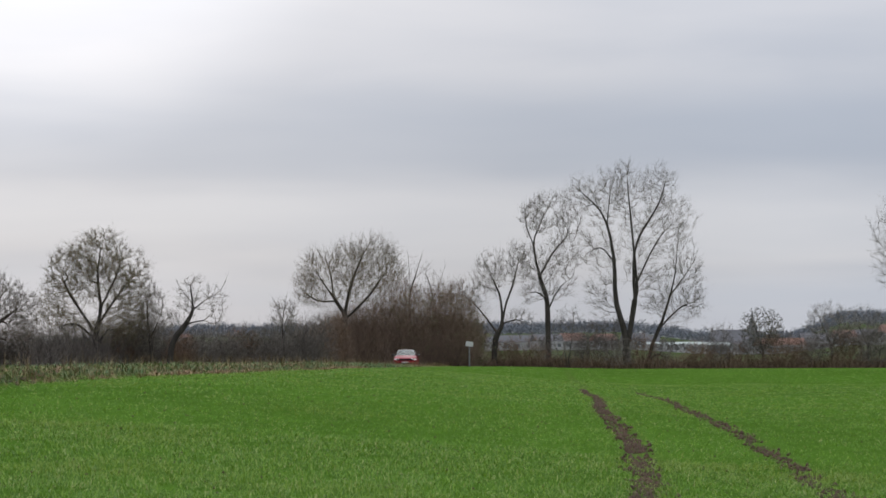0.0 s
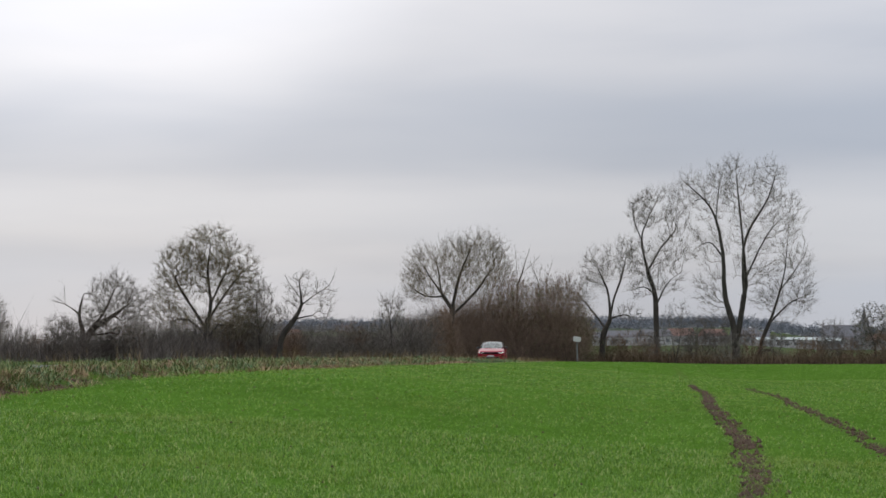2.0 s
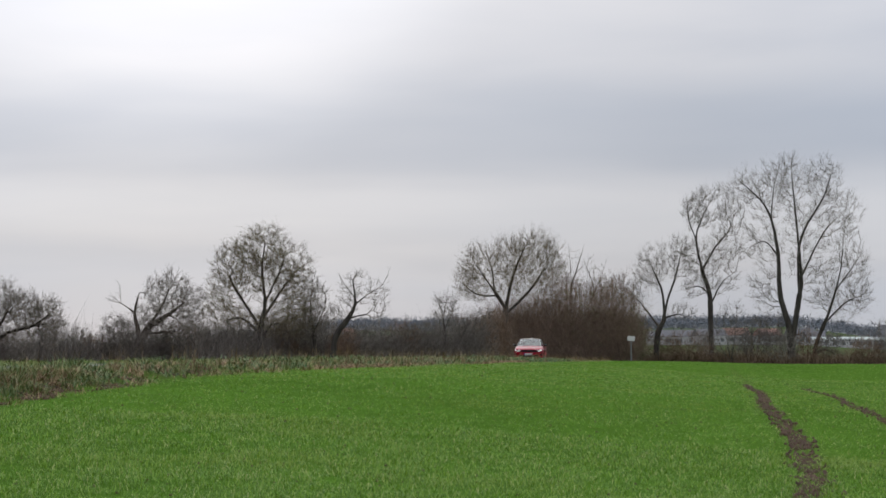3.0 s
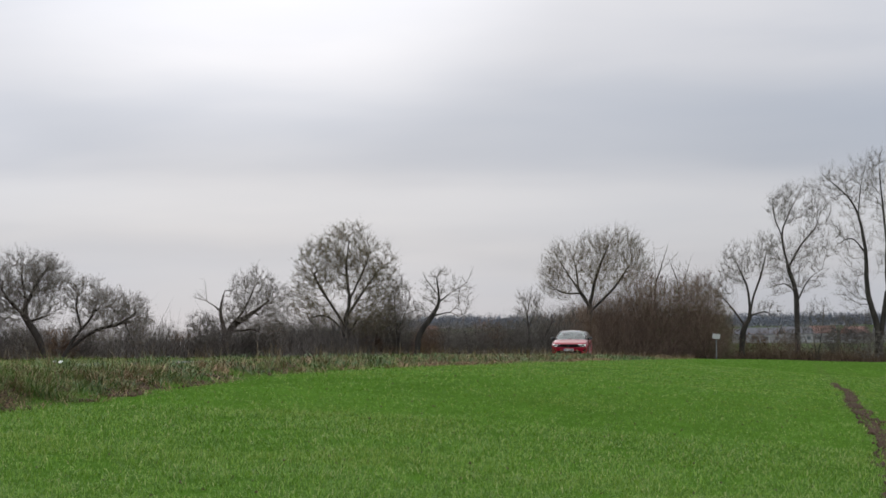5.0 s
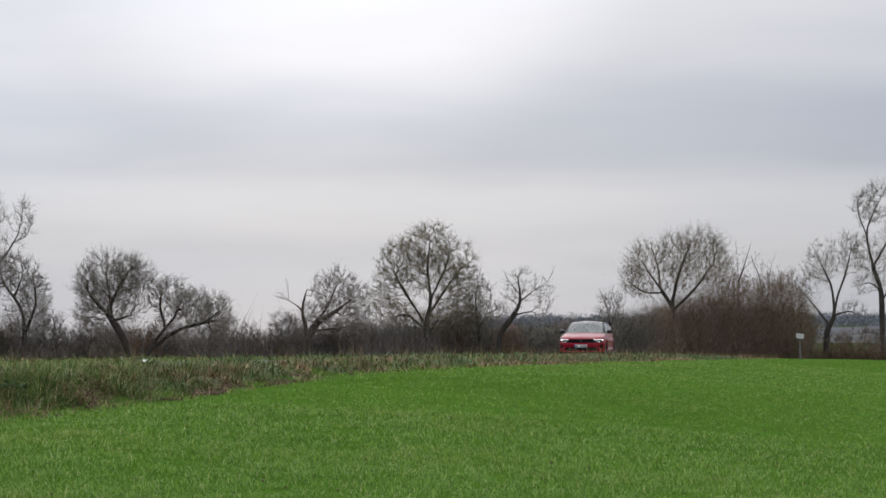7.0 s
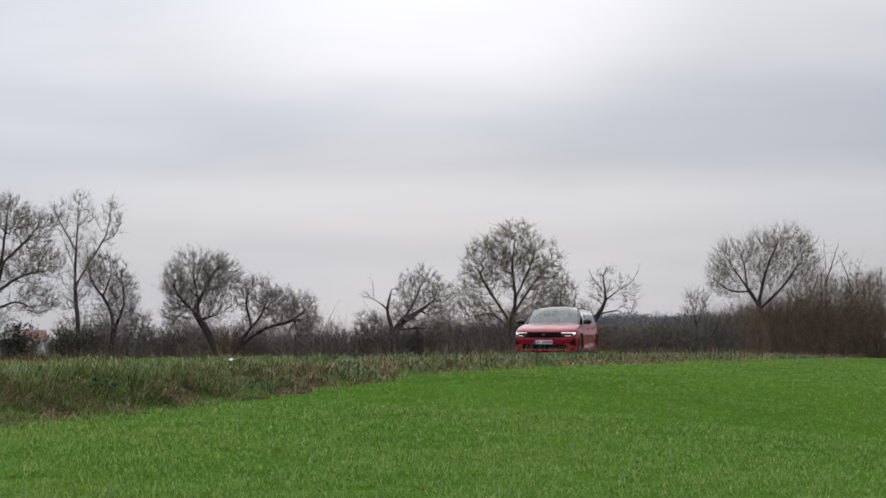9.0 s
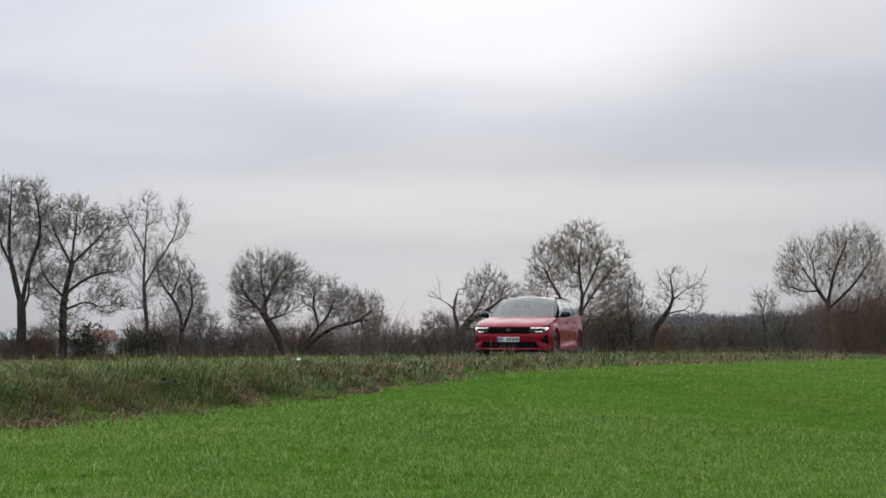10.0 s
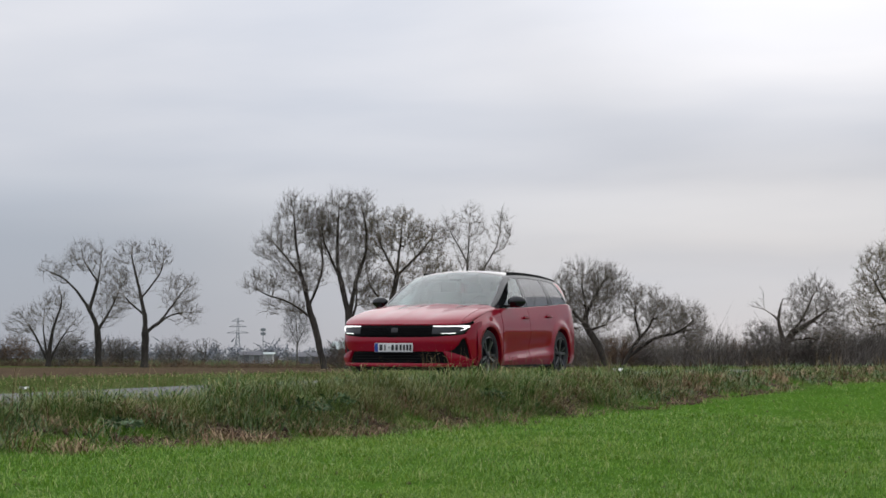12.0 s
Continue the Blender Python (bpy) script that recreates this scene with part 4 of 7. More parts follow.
plant("hedge_bush", place(-7.8, 118),
      [[(0.00, 0.00), (-0.38, 0.92), (-0.51, 1.73)], [(0.00, 0.00), (0.25, 1.04), (0.38, 1.96)], [(0.00, 0.00), (0.76, 0.81)], [(0.00, 0.00), (-0.89, 0.69)]],
      [(0.00, 1.39, 1.27, 0.92), (0.00, 0.69, 1.39, 0.69)],
      260, 120, "bare tangled bush in the hedge line", category="bush", twig=TWIG_DARK, twig_len=0.5, twigs=13, tip=0.0075, power=2.6, group="hedge line bushes")
plant("hedge_bush", place(-6.82, 122),
      [[(0.00, 0.00), (-0.35, 0.85), (-0.46, 1.59)], [(0.00, 0.00), (0.23, 0.95), (0.35, 1.80)], [(0.00, 0.00), (0.69, 0.74)], [(0.00, 0.00), (-0.81, 0.64)]],
      [(0.00, 1.27, 1.15, 0.85), (0.00, 0.64, 1.27, 0.64)],
      240, 121, "bare tangled bush in the hedge line", category="bush", twig=TWIG_DARK, twig_len=0.5, twigs=13, tip=0.0075, power=2.6, group="hedge line bushes")
plant("hedge_bush", place(-6.2, 126),
      [[(0.00, 0.00), (-0.36, 1.11), (-0.48, 2.09)], [(0.00, 0.00), (0.24, 1.25), (0.36, 2.37)], [(0.00, 0.00), (0.72, 0.97)], [(0.00, 0.00), (-0.83, 0.83)]],
      [(0.00, 1.67, 1.19, 1.11), (0.00, 0.83, 1.31, 0.83)],
      260, 122, "bare tangled bush in the hedge line", category="bush", twig=TWIG_DARK, twig_len=0.5, twigs=13, tip=0.0075, power=2.6, group="hedge line bushes")
plant("hedge_bush", place(-5.57, 128),
      [[(0.00, 0.00), (-0.36, 1.16), (-0.48, 2.18)], [(0.00, 0.00), (0.24, 1.31), (0.36, 2.47)], [(0.00, 0.00), (0.73, 1.02)], [(0.00, 0.00), (-0.85, 0.87)]],
      [(0.00, 1.74, 1.21, 1.16), (0.00, 0.87, 1.33, 0.87)],
      260, 123, "bare tangled bush in the hedge line", category="bush", twig=TWIG_DARK, twig_len=0.5, twigs=13, tip=0.0075, power=2.6, group="hedge line bushes")
plant("hedge_bush", place(-4.58, 134),
      [[(0.00, 0.00), (-0.36, 1.35), (-0.47, 2.54)], [(0.00, 0.00), (0.24, 1.52), (0.36, 2.88)], [(0.00, 0.00), (0.71, 1.18)], [(0.00, 0.00), (-0.83, 1.01)]],
      [(0.00, 2.03, 1.18, 1.35), (0.00, 1.01, 1.30, 1.01)],
      260, 124, "bare tangled bush in the hedge line", category="bush", twig=TWIG_DARK, twig_len=0.5, twigs=13, tip=0.0075, power=2.6, group="hedge line bushes")
plant("hedge_bush", place(-3.95, 138),
      [[(0.00, 0.00), (-0.39, 1.65), (-0.52, 3.10)], [(0.00, 0.00), (0.26, 1.86), (0.39, 3.52)], [(0.00, 0.00), (0.78, 1.45)], [(0.00, 0.00), (-0.91, 1.24)]],
      [(0.00, 2.48, 1.31, 1.65), (0.00, 1.24, 1.44, 1.24)],
      300, 125, "bare tangled bush in the hedge line", category="bush", twig=TWIG_DARK, twig_len=0.5, twigs=13, tip=0.0075, power=2.6, group="hedge line bushes")
plant("hedge_bush", place(-3.41, 146),
      [[(0.00, 0.00), (-0.39, 1.66), (-0.52, 3.11)], [(0.00, 0.00), (0.26, 1.87), (0.39, 3.52)], [(0.00, 0.00), (0.77, 1.45)], [(0.00, 0.00), (-0.90, 1.24)]],
      [(0.00, 2.49, 1.29, 1.66), (0.00, 1.24, 1.42, 1.24)],
      280, 126, "bare tangled bush in the hedge line", category="bush", twig=TWIG_BROWN, twig_len=0.5, twigs=13, tip=0.0075, power=2.6, group="hedge line bushes")
plant("hedge_bush", place(-9.88, 118),
      [[(0.00, 0.00), (-0.38, 1.04), (-0.51, 1.95)], [(0.00, 0.00), (0.25, 1.17), (0.38, 2.22)], [(0.00, 0.00), (0.76, 0.91)], [(0.00, 0.00), (-0.89, 0.78)]],
      [(0.00, 1.56, 1.27, 1.04), (0.00, 0.78, 1.39, 0.78)],
      280, 127, "bare tangled bush in the hedge line", category="bush", twig=TWIG_DARK, twig_len=0.5, twigs=13, tip=0.0075, power=2.6, group="hedge line bushes")
plant("hedge_bush", place(-12.01, 118),
      [[(0.00, 0.00), (-0.42, 0.92), (-0.57, 1.73)], [(0.00, 0.00), (0.28, 1.04), (0.42, 1.96)], [(0.00, 0.00), (0.85, 0.81)], [(0.00, 0.00), (-0.99, 0.69)]],
      [(0.00, 1.39, 1.41, 0.92), (0.00, 0.69, 1.56, 0.69)],
      300, 128, "bare tangled bush in the hedge line", category="bush", twig=TWIG_DARK, twig_len=0.5, twigs=13, tip=0.0075, power=2.6, group="hedge line bushes")
plant("hedge_bush", place(-11.31, 116),
      [[(0.00, 0.00), (-0.33, 0.73), (-0.44, 1.37)], [(0.00, 0.00), (0.22, 0.82), (0.33, 1.56)], [(0.00, 0.00), (0.66, 0.64)], [(0.00, 0.00), (-0.77, 0.55)]],
      [(0.00, 1.10, 1.10, 0.73), (0.00, 0.55, 1.21, 0.55)],
      240, 129, "bare tangled bush in the hedge line", category="bush", twig=TWIG_DARK, twig_len=0.5, twigs=13, tip=0.0075, power=2.6, group="hedge line bushes")
plant("hedge_bush", place(-10.44, 116),
      [[(0.00, 0.00), (-0.33, 0.81), (-0.44, 1.51)], [(0.00, 0.00), (0.22, 0.91), (0.33, 1.71)], [(0.00, 0.00), (0.66, 0.70)], [(0.00, 0.00), (-0.77, 0.60)]],
      [(0.00, 1.21, 1.10, 0.81), (0.00, 0.60, 1.21, 0.60)],
      240, 130, "bare tangled bush in the hedge line", category="bush", twig=TWIG_DARK, twig_len=0.5, twigs=13, tip=0.0075, power=2.6, group="hedge line bushes")
plant("hedge_bush", place(-8.33, 116),
      [[(0.00, 0.00), (-0.31, 0.81), (-0.41, 1.51)], [(0.00, 0.00), (0.20, 0.91), (0.31, 1.71)], [(0.00, 0.00), (0.61, 0.70)], [(0.00, 0.00), (-0.72, 0.60)]],
      [(0.00, 1.21, 1.02, 0.81), (0.00, 0.60, 1.13, 0.60)],
      220, 131, "bare tangled bush in the hedge line", category="bush", twig=TWIG_BROWN, twig_len=0.5, twigs=13, tip=0.0075, power=2.6, group="hedge line bushes")
plant("hedge_bush", place(-15.48, 108),
      [[(0.00, 0.00), (-0.31, 1.20), (-0.41, 2.25)], [(0.00, 0.00), (0.20, 1.35), (0.31, 2.55)], [(0.00, 0.00), (0.61, 1.05)], [(0.00, 0.00), (-0.72, 0.90)]],
      [(0.00, 1.80, 1.02, 1.20), (0.00, 0.90, 1.12, 0.90)],
      320, 132, "bare tangled bush in the hedge line", category="bush", twig=TWIG_DARK, twig_len=0.5, twigs=13, tip=0.0075, power=2.6, group="hedge line bushes")
plant("hedge_bush", place(-14.85, 104),
      [[(0.00, 0.00), (-0.28, 0.79), (-0.37, 1.48)], [(0.00, 0.00), (0.18, 0.89), (0.28, 1.67)], [(0.00, 0.00), (0.55, 0.69)], [(0.00, 0.00), (-0.64, 0.59)]],
      [(0.00, 1.18, 0.92, 0.79), (0.00, 0.59, 1.01, 0.59)],
      260, 133, "bare tangled bush in the hedge line", category="bush", twig=TWIG_DARK, twig_len=0.5, twigs=13, tip=0.0075, power=2.6, group="hedge line bushes")
plant("hedge_bush", place(-13.85, 107),
      [[(0.00, 0.00), (-0.34, 0.81), (-0.46, 1.52)], [(0.00, 0.00), (0.23, 0.91), (0.34, 1.72)], [(0.00, 0.00), (0.69, 0.71)], [(0.00, 0.00), (-0.80, 0.61)]],
      [(0.00, 1.22, 1.15, 0.81), (0.00, 0.61, 1.26, 0.61)],
      280, 134, "bare tangled bush in the hedge line", category="bush", twig=TWIG_DARK, twig_len=0.5, twigs=13, tip=0.0075, power=2.6, group="hedge line bushes")
plant("hedge_bush", place(-13.04, 110),
      [[(0.00, 0.00), (-0.31, 1.04), (-0.42, 1.95)], [(0.00, 0.00), (0.21, 1.17), (0.31, 2.21)], [(0.00, 0.00), (0.62, 0.91)], [(0.00, 0.00), (-0.73, 0.78)]],
      [(0.00, 1.56, 1.04, 1.04), (0.00, 0.78, 1.15, 0.78)],
      280, 135, "bare tangled bush in the hedge line", category="bush", twig=TWIG_DARK, twig_len=0.5, twigs=13, tip=0.0075, power=2.6, group="hedge line bushes")
plant("hedge_bush", place(-16.11, 110),
      [[(0.00, 0.00), (-0.31, 0.72), (-0.42, 1.35)], [(0.00, 0.00), (0.21, 0.81), (0.31, 1.53)], [(0.00, 0.00), (0.62, 0.63)], [(0.00, 0.00), (-0.73, 0.54)]],
      [(0.00, 1.08, 1.04, 0.72), (0.00, 0.54, 1.15, 0.54)],
      240, 136, "bare tangled bush in the hedge line", category="bush", twig=TWIG_BROWN, twig_len=0.5, twigs=13, tip=0.0075, power=2.6, group="hedge line bushes")
plant("hedge_bush", place(-17.28, 112),
      [[(0.00, 0.00), (-0.30, 0.59), (-0.40, 1.11)], [(0.00, 0.00), (0.20, 0.67), (0.30, 1.26)], [(0.00, 0.00), (0.59, 0.52)], [(0.00, 0.00), (-0.69, 0.45)]],
      [(0.00, 0.89, 0.99, 0.59), (0.00, 0.45, 1.09, 0.45)],
      220, 137, "bare tangled bush in the hedge line", category="bush", twig=TWIG_DARK, twig_len=0.5, twigs=13, tip=0.0075, power=2.6, group="hedge line bushes")
plant("hedge_bush", place(-18.0, 112),
      [[(0.00, 0.00), (-0.30, 0.64), (-0.40, 1.19)], [(0.00, 0.00), (0.20, 0.72), (0.30, 1.35)], [(0.00, 0.00), (0.59, 0.56)], [(0.00, 0.00), (-0.69, 0.48)]],
      [(0.00, 0.95, 0.99, 0.64), (0.00, 0.48, 1.09, 0.48)],
      220, 138, "bare tangled bush in the hedge line", category="bush", twig=TWIG_DARK, twig_len=0.5, twigs=13, tip=0.0075, power=2.6, group="hedge line bushes")
plant("hedge_bush", place(-21.65, 106),
      [[(0.00, 0.00), (-0.26, 1.00), (-0.35, 1.88)], [(0.00, 0.00), (0.17, 1.13), (0.26, 2.13)], [(0.00, 0.00), (0.52, 0.88)], [(0.00, 0.00), (-0.61, 0.75)]],
      [(0.00, 1.51, 0.87, 1.00), (0.00, 0.75, 0.96, 0.75)],
      260, 139, "bare tangled bush in the hedge line", category="bush", twig=TWIG_DARK, twig_len=0.5, twigs=13, tip=0.0075, power=2.6, group="hedge line bushes")
plant("hedge_bush", place(-22.8, 110),
      [[(0.00, 0.00), (-0.29, 1.25), (-0.39, 2.34)], [(0.00, 0.00), (0.19, 1.41), (0.29, 2.66)], [(0.00, 0.00), (0.58, 1.09)], [(0.00, 0.00), (-0.68, 0.94)]],
      [(0.00, 1.87, 0.97, 1.25), (0.00, 0.94, 1.07, 0.94)],
      300, 140, "bare tangled bush in the hedge line", category="bush", twig=TWIG_DARK, twig_len=0.5, twigs=13, tip=0.0075, power=2.6, group="hedge line bushes")
plant("hedge_bush", place(-22.27, 112),
      [[(0.00, 0.00), (-0.25, 0.78), (-0.34, 1.46)], [(0.00, 0.00), (0.17, 0.87), (0.25, 1.65)], [(0.00, 0.00), (0.51, 0.68)], [(0.00, 0.00), (-0.59, 0.58)]],
      [(0.00, 1.17, 0.85, 0.78), (0.00, 0.58, 0.93, 0.58)],
      200, 141, "bare tangled bush in the hedge line", category="bush", twig=TWIG_DARK, twig_len=0.5, twigs=13, tip=0.0075, power=2.6, group="hedge line bushes")
plant("hedge_bush", place(-20.95, 106),
      [[(0.00, 0.00), (-0.26, 0.80), (-0.35, 1.51)], [(0.00, 0.00), (0.17, 0.90), (0.26, 1.71)], [(0.00, 0.00), (0.52, 0.70)], [(0.00, 0.00), (-0.61, 0.60)]],
      [(0.00, 1.20, 0.87, 0.80), (0.00, 0.60, 0.96, 0.60)],
      200, 142, "bare tangled bush in the hedge line", category="bush", twig=TWIG_DARK, twig_len=0.5, twigs=13, tip=0.0075, power=2.6, group="hedge line bushes")
plant("hedge_bush", place(-19.16, 108),
      [[(0.00, 0.00), (-0.29, 0.68), (-0.38, 1.28)], [(0.00, 0.00), (0.19, 0.77), (0.29, 1.45)], [(0.00, 0.00), (0.57, 0.60)], [(0.00, 0.00), (-0.67, 0.51)]],
      [(0.00, 1.02, 0.95, 0.68), (0.00, 0.51, 1.05, 0.51)],
      220, 143, "bare tangled bush in the hedge line", category="bush", twig=TWIG_DARK, twig_len=0.5, twigs=13, tip=0.0075, power=2.6, group="hedge line bushes")
plant("hedge_bush", place(-24.2, 112),
      [[(0.00, 0.00), (-0.28, 0.99), (-0.37, 1.86)], [(0.00, 0.00), (0.18, 1.11), (0.28, 2.10)], [(0.00, 0.00), (0.55, 0.87)], [(0.00, 0.00), (-0.64, 0.74)]],
      [(0.00, 1.48, 0.92, 0.99), (0.00, 0.74, 1.01, 0.74)],
      240, 144, "bare tangled bush in the hedge line", category="bush", twig=TWIG_BROWN, twig_len=0.5, twigs=13, tip=0.0075, power=2.6, group="hedge line bushes")
plant("hedge_bush", place(-27.72, 116),
      [[(0.00, 0.00), (-0.29, 0.88), (-0.38, 1.65)], [(0.00, 0.00), (0.19, 0.99), (0.29, 1.87)], [(0.00, 0.00), (0.57, 0.77)], [(0.00, 0.00), (-0.67, 0.66)]],
      [(0.00, 1.32, 0.95, 0.88), (0.00, 0.66, 1.05, 0.66)],
      200, 145, "bare tangled bush in the hedge line", category="bush", twig=TWIG_BROWN, twig_len=0.5, twigs=13, tip=0.0075, power=2.6, group="hedge line bushes")
plant("hedge_bush", place(-28.77, 115),
      [[(0.00, 0.00), (-0.28, 0.70), (-0.38, 1.31)], [(0.00, 0.00), (0.19, 0.78), (0.28, 1.48)], [(0.00, 0.00), (0.57, 0.61)], [(0.00, 0.00), (-0.66, 0.52)]],
      [(0.00, 1.05, 0.94, 0.70), (0.00, 0.52, 1.04, 0.52)],
      200, 146, "bare tangled bush in the hedge line", category="bush", twig=TWIG_DARK, twig_len=0.5, twigs=13, tip=0.0075, power=2.6, group="hedge line bushes")
plant("hedge_bush", place(-34.04, 124),
      [[(0.00, 0.00), (-0.38, 0.75), (-0.50, 1.41)], [(0.00, 0.00), (0.25, 0.85), (0.38, 1.60)], [(0.00, 0.00), (0.75, 0.66)], [(0.00, 0.00), (-0.88, 0.56)]],
      [(0.00, 1.13, 1.25, 0.75), (0.00, 0.56, 1.38, 0.56)],
      200, 147, "bare tangled bush in the hedge line", category="bush", twig=TWIG_DARK, twig_len=0.5, twigs=13, tip=0.0075, power=2.6, group="hedge line bushes")
plant("hedge_bush", place(-35.54, 124),
      [[(0.00, 0.00), (-0.35, 0.70), (-0.47, 1.32)], [(0.00, 0.00), (0.23, 0.79), (0.35, 1.50)], [(0.00, 0.00), (0.70, 0.62)], [(0.00, 0.00), (-0.82, 0.53)]],
      [(0.00, 1.06, 1.17, 0.70), (0.00, 0.53, 1.29, 0.53)],
      200, 148, "bare tangled bush in the hedge line", category="bush", twig=TWIG_DARK, twig_len=0.5, twigs=13, tip=0.0075, power=2.6, group="hedge line bushes")
plant("hedge_bush", place(-37.2, 126),
      [[(0.00, 0.00), (-0.33, 0.80), (-0.45, 1.49)], [(0.00, 0.00), (0.22, 0.89), (0.33, 1.69)], [(0.00, 0.00), (0.67, 0.70)], [(0.00, 0.00), (-0.78, 0.60)]],
      [(0.00, 1.19, 1.11, 0.80), (0.00, 0.60, 1.22, 0.60)],
      200, 149, "bare tangled bush in the hedge line", category="bush", twig=TWIG_DARK, twig_len=0.5, twigs=13, tip=0.0075, power=2.6, group="hedge line bushes")
plant("hedge_bush", place(-38.92, 124),
      [[(0.00, 0.00), (-0.38, 0.81), (-0.50, 1.53)], [(0.00, 0.00), (0.25, 0.92), (0.38, 1.73)], [(0.00, 0.00), (0.75, 0.71)], [(0.00, 0.00), (-0.88, 0.61)]],
      [(0.00, 1.22, 1.25, 0.81), (0.00, 0.61, 1.38, 0.61)],
      220, 150, "bare tangled bush in the hedge line", category="bush", twig=TWIG_BROWN, twig_len=0.5, twigs=13, tip=0.0075, power=2.6, group="hedge line bushes")
plant("hedge_bush", place(-39.94, 124),
      [[(0.00, 0.00), (-0.40, 0.86), (-0.53, 1.61)], [(0.00, 0.00), (0.27, 0.97), (0.40, 1.83)], [(0.00, 0.00), (0.80, 0.75)], [(0.00, 0.00), (-0.93, 0.65)]],
      [(0.00, 1.29, 1.33, 0.86), (0.00, 0.65, 1.46, 0.65)],
      220, 151, "bare tangled bush in the hedge line", category="bush", twig=TWIG_DARK, twig_len=0.5, twigs=13, tip=0.0075, power=2.6, group="hedge line bushes")
# brush that crowds round the feet of the hedge trees
for k, (bearing, dist, tall, wide) in enumerate((
        (-11.75, 114, 2.9, 1.3), (-10.75, 117, 3.3, 1.3), (-10.1, 116, 3.0, 1.2), (-9.55, 117, 3.6, 1.2), (-9.0, 118, 3.3, 1.2), (-8.4, 119, 2.6, 1.2),
        (-15.2, 107, 2.6, 1.1), (-14.3, 108, 3.2, 1.3), (-13.5, 109, 2.6, 1.2), (-12.5, 113, 2.5, 1.2), (-20.9, 103, 2.3, 1.1), (-19.9, 104, 2.0, 1.1),
        (-19.3, 105, 1.9, 1.1), (-18.5, 107, 1.7, 1.1), (-24.9, 113, 2.6, 1.1), (-23.6, 112, 2.4, 1.1), (-7.3, 122, 2.9, 1.4), (-6.5, 126, 3.0, 1.4),
        (-5.6, 131, 3.3, 1.4), (-4.9, 136, 3.6, 1.4), (-4.4, 142, 3.8, 1.5), (4.35, 171, 3.2, 1.5), (5.6, 168, 3.0, 1.4), (6.3, 170, 3.4, 1.5),
        (6.9, 172, 2.6, 1.5), (3.1, 171, 2.9, 1.5), (1.95, 169, 2.4, 1.3), (-37.6, 123, 2.0, 1.3), (-36.1, 124, 2.0, 1.2), (-28.3, 114, 2.0, 1.0))):
    plant("hedge_bush", place(bearing, dist),
          [[(0, 0), (-0.3 * wide, 0.4 * tall), (-0.45 * wide, 0.85 * tall)], [(0, 0), (0.1 * wide, 0.5 * tall), (0.2 * wide, 0.95 * tall)], [(0, 0), (0.5 * wide, 0.4 * tall), (0.7 * wide, 0.75 * tall)]],
          [(0, 0.66 * tall, wide, 0.34 * tall), (0, 0.3 * tall, 1.1 * wide, 0.3 * tall)],
          210, 400 + k, "bare tangled brush at the foot of the hedge trees", category="bush", twig=(TWIG_DARK, TWIG_GREY, TWIG_BROWN)[k % 3], twig_len=0.5, twigs=10, tip=0.0075, power=2.6, group="brush under the hedge trees")
plant("evergreen_bush", place(-25.07, 108),
      [[(0.00, 0.00), (-0.25, 1.31)], [(0.00, 0.00), (0.25, 1.50)], [(0.00, 0.00), (0.49, 0.75)]],
      [(0.00, 1.03, 0.82, 0.84), (0.00, 0.56, 0.90, 0.56)],
      200, 170, "dark evergreen bush under the bare trees", category="bush", twigs=5, twig_len=0.4, leaves=1900, leaf=LEAF_DARK, leaf_size=0.07, group="evergreen bushes")
plant("evergreen_bush", place(-24.46, 109),
      [[(0.00, 0.00), (-0.23, 1.16)], [(0.00, 0.00), (0.23, 1.32)], [(0.00, 0.00), (0.45, 0.66)]],
      [(0.00, 0.91, 0.76, 0.74), (0.00, 0.50, 0.83, 0.50)],
      200, 171, "dark evergreen bush under the bare trees", category="bush", twigs=5, twig_len=0.4, leaves=1900, leaf=LEAF_DARK, leaf_size=0.07, group="evergreen bushes")
plant("evergreen_bush", place(-26.62, 112),
      [[(0.00, 0.00), (-0.28, 1.43)], [(0.00, 0.00), (0.28, 1.64)], [(0.00, 0.00), (0.55, 0.82)]],
      [(0.00, 1.13, 0.92, 0.92), (0.00, 0.61, 1.01, 0.61)],
      200, 172, "dark evergreen bush under the bare trees", category="bush", twigs=5, twig_len=0.4, leaves=1900, leaf=LEAF_DARK, leaf_size=0.07, group="evergreen bushes")
plant("evergreen_bush", place(-27.89, 118),
      [[(0.00, 0.00), (-0.27, 1.30)], [(0.00, 0.00), (0.27, 1.49)], [(0.00, 0.00), (0.54, 0.74)]],
      [(0.00, 1.02, 0.89, 0.84), (0.00, 0.56, 0.98, 0.56)],
      200, 173, "dark evergreen bush under the bare trees", category="bush", twigs=5, twig_len=0.4, leaves=1900, leaf=LEAF_DARK, leaf_size=0.07, group="evergreen bushes")
plant("evergreen_bush", place(-26.31, 112),
      [[(0.00, 0.00), (-0.28, 1.53)], [(0.00, 0.00), (0.28, 1.75)], [(0.00, 0.00), (0.55, 0.88)]],
      [(0.00, 1.21, 0.92, 0.99), (0.00, 0.66, 1.01, 0.66)],
      200, 174, "dark evergreen bush under the bare trees", category="bush", twigs=5, twig_len=0.4, leaves=1900, leaf=LEAF_DARK, leaf_size=0.07, group="evergreen bushes")


# ---- the red estate car ----
def part(name, bm, material, parent, label="", smooth=True):
    me = bpy.data.meshes.new(name)
    bmesh.ops.recalc_face_normals(bm, faces=bm.faces)
    bm.to_mesh(me)
    bm.free()
    me.materials.append(material)
    if smooth:
        me.polygons.foreach_set("use_smooth", np.ones(len(me.polygons), dtype=bool))
        me.set_sharp_from_angle(angle=radians(38))
    return part_obj(name, me, parent, label)


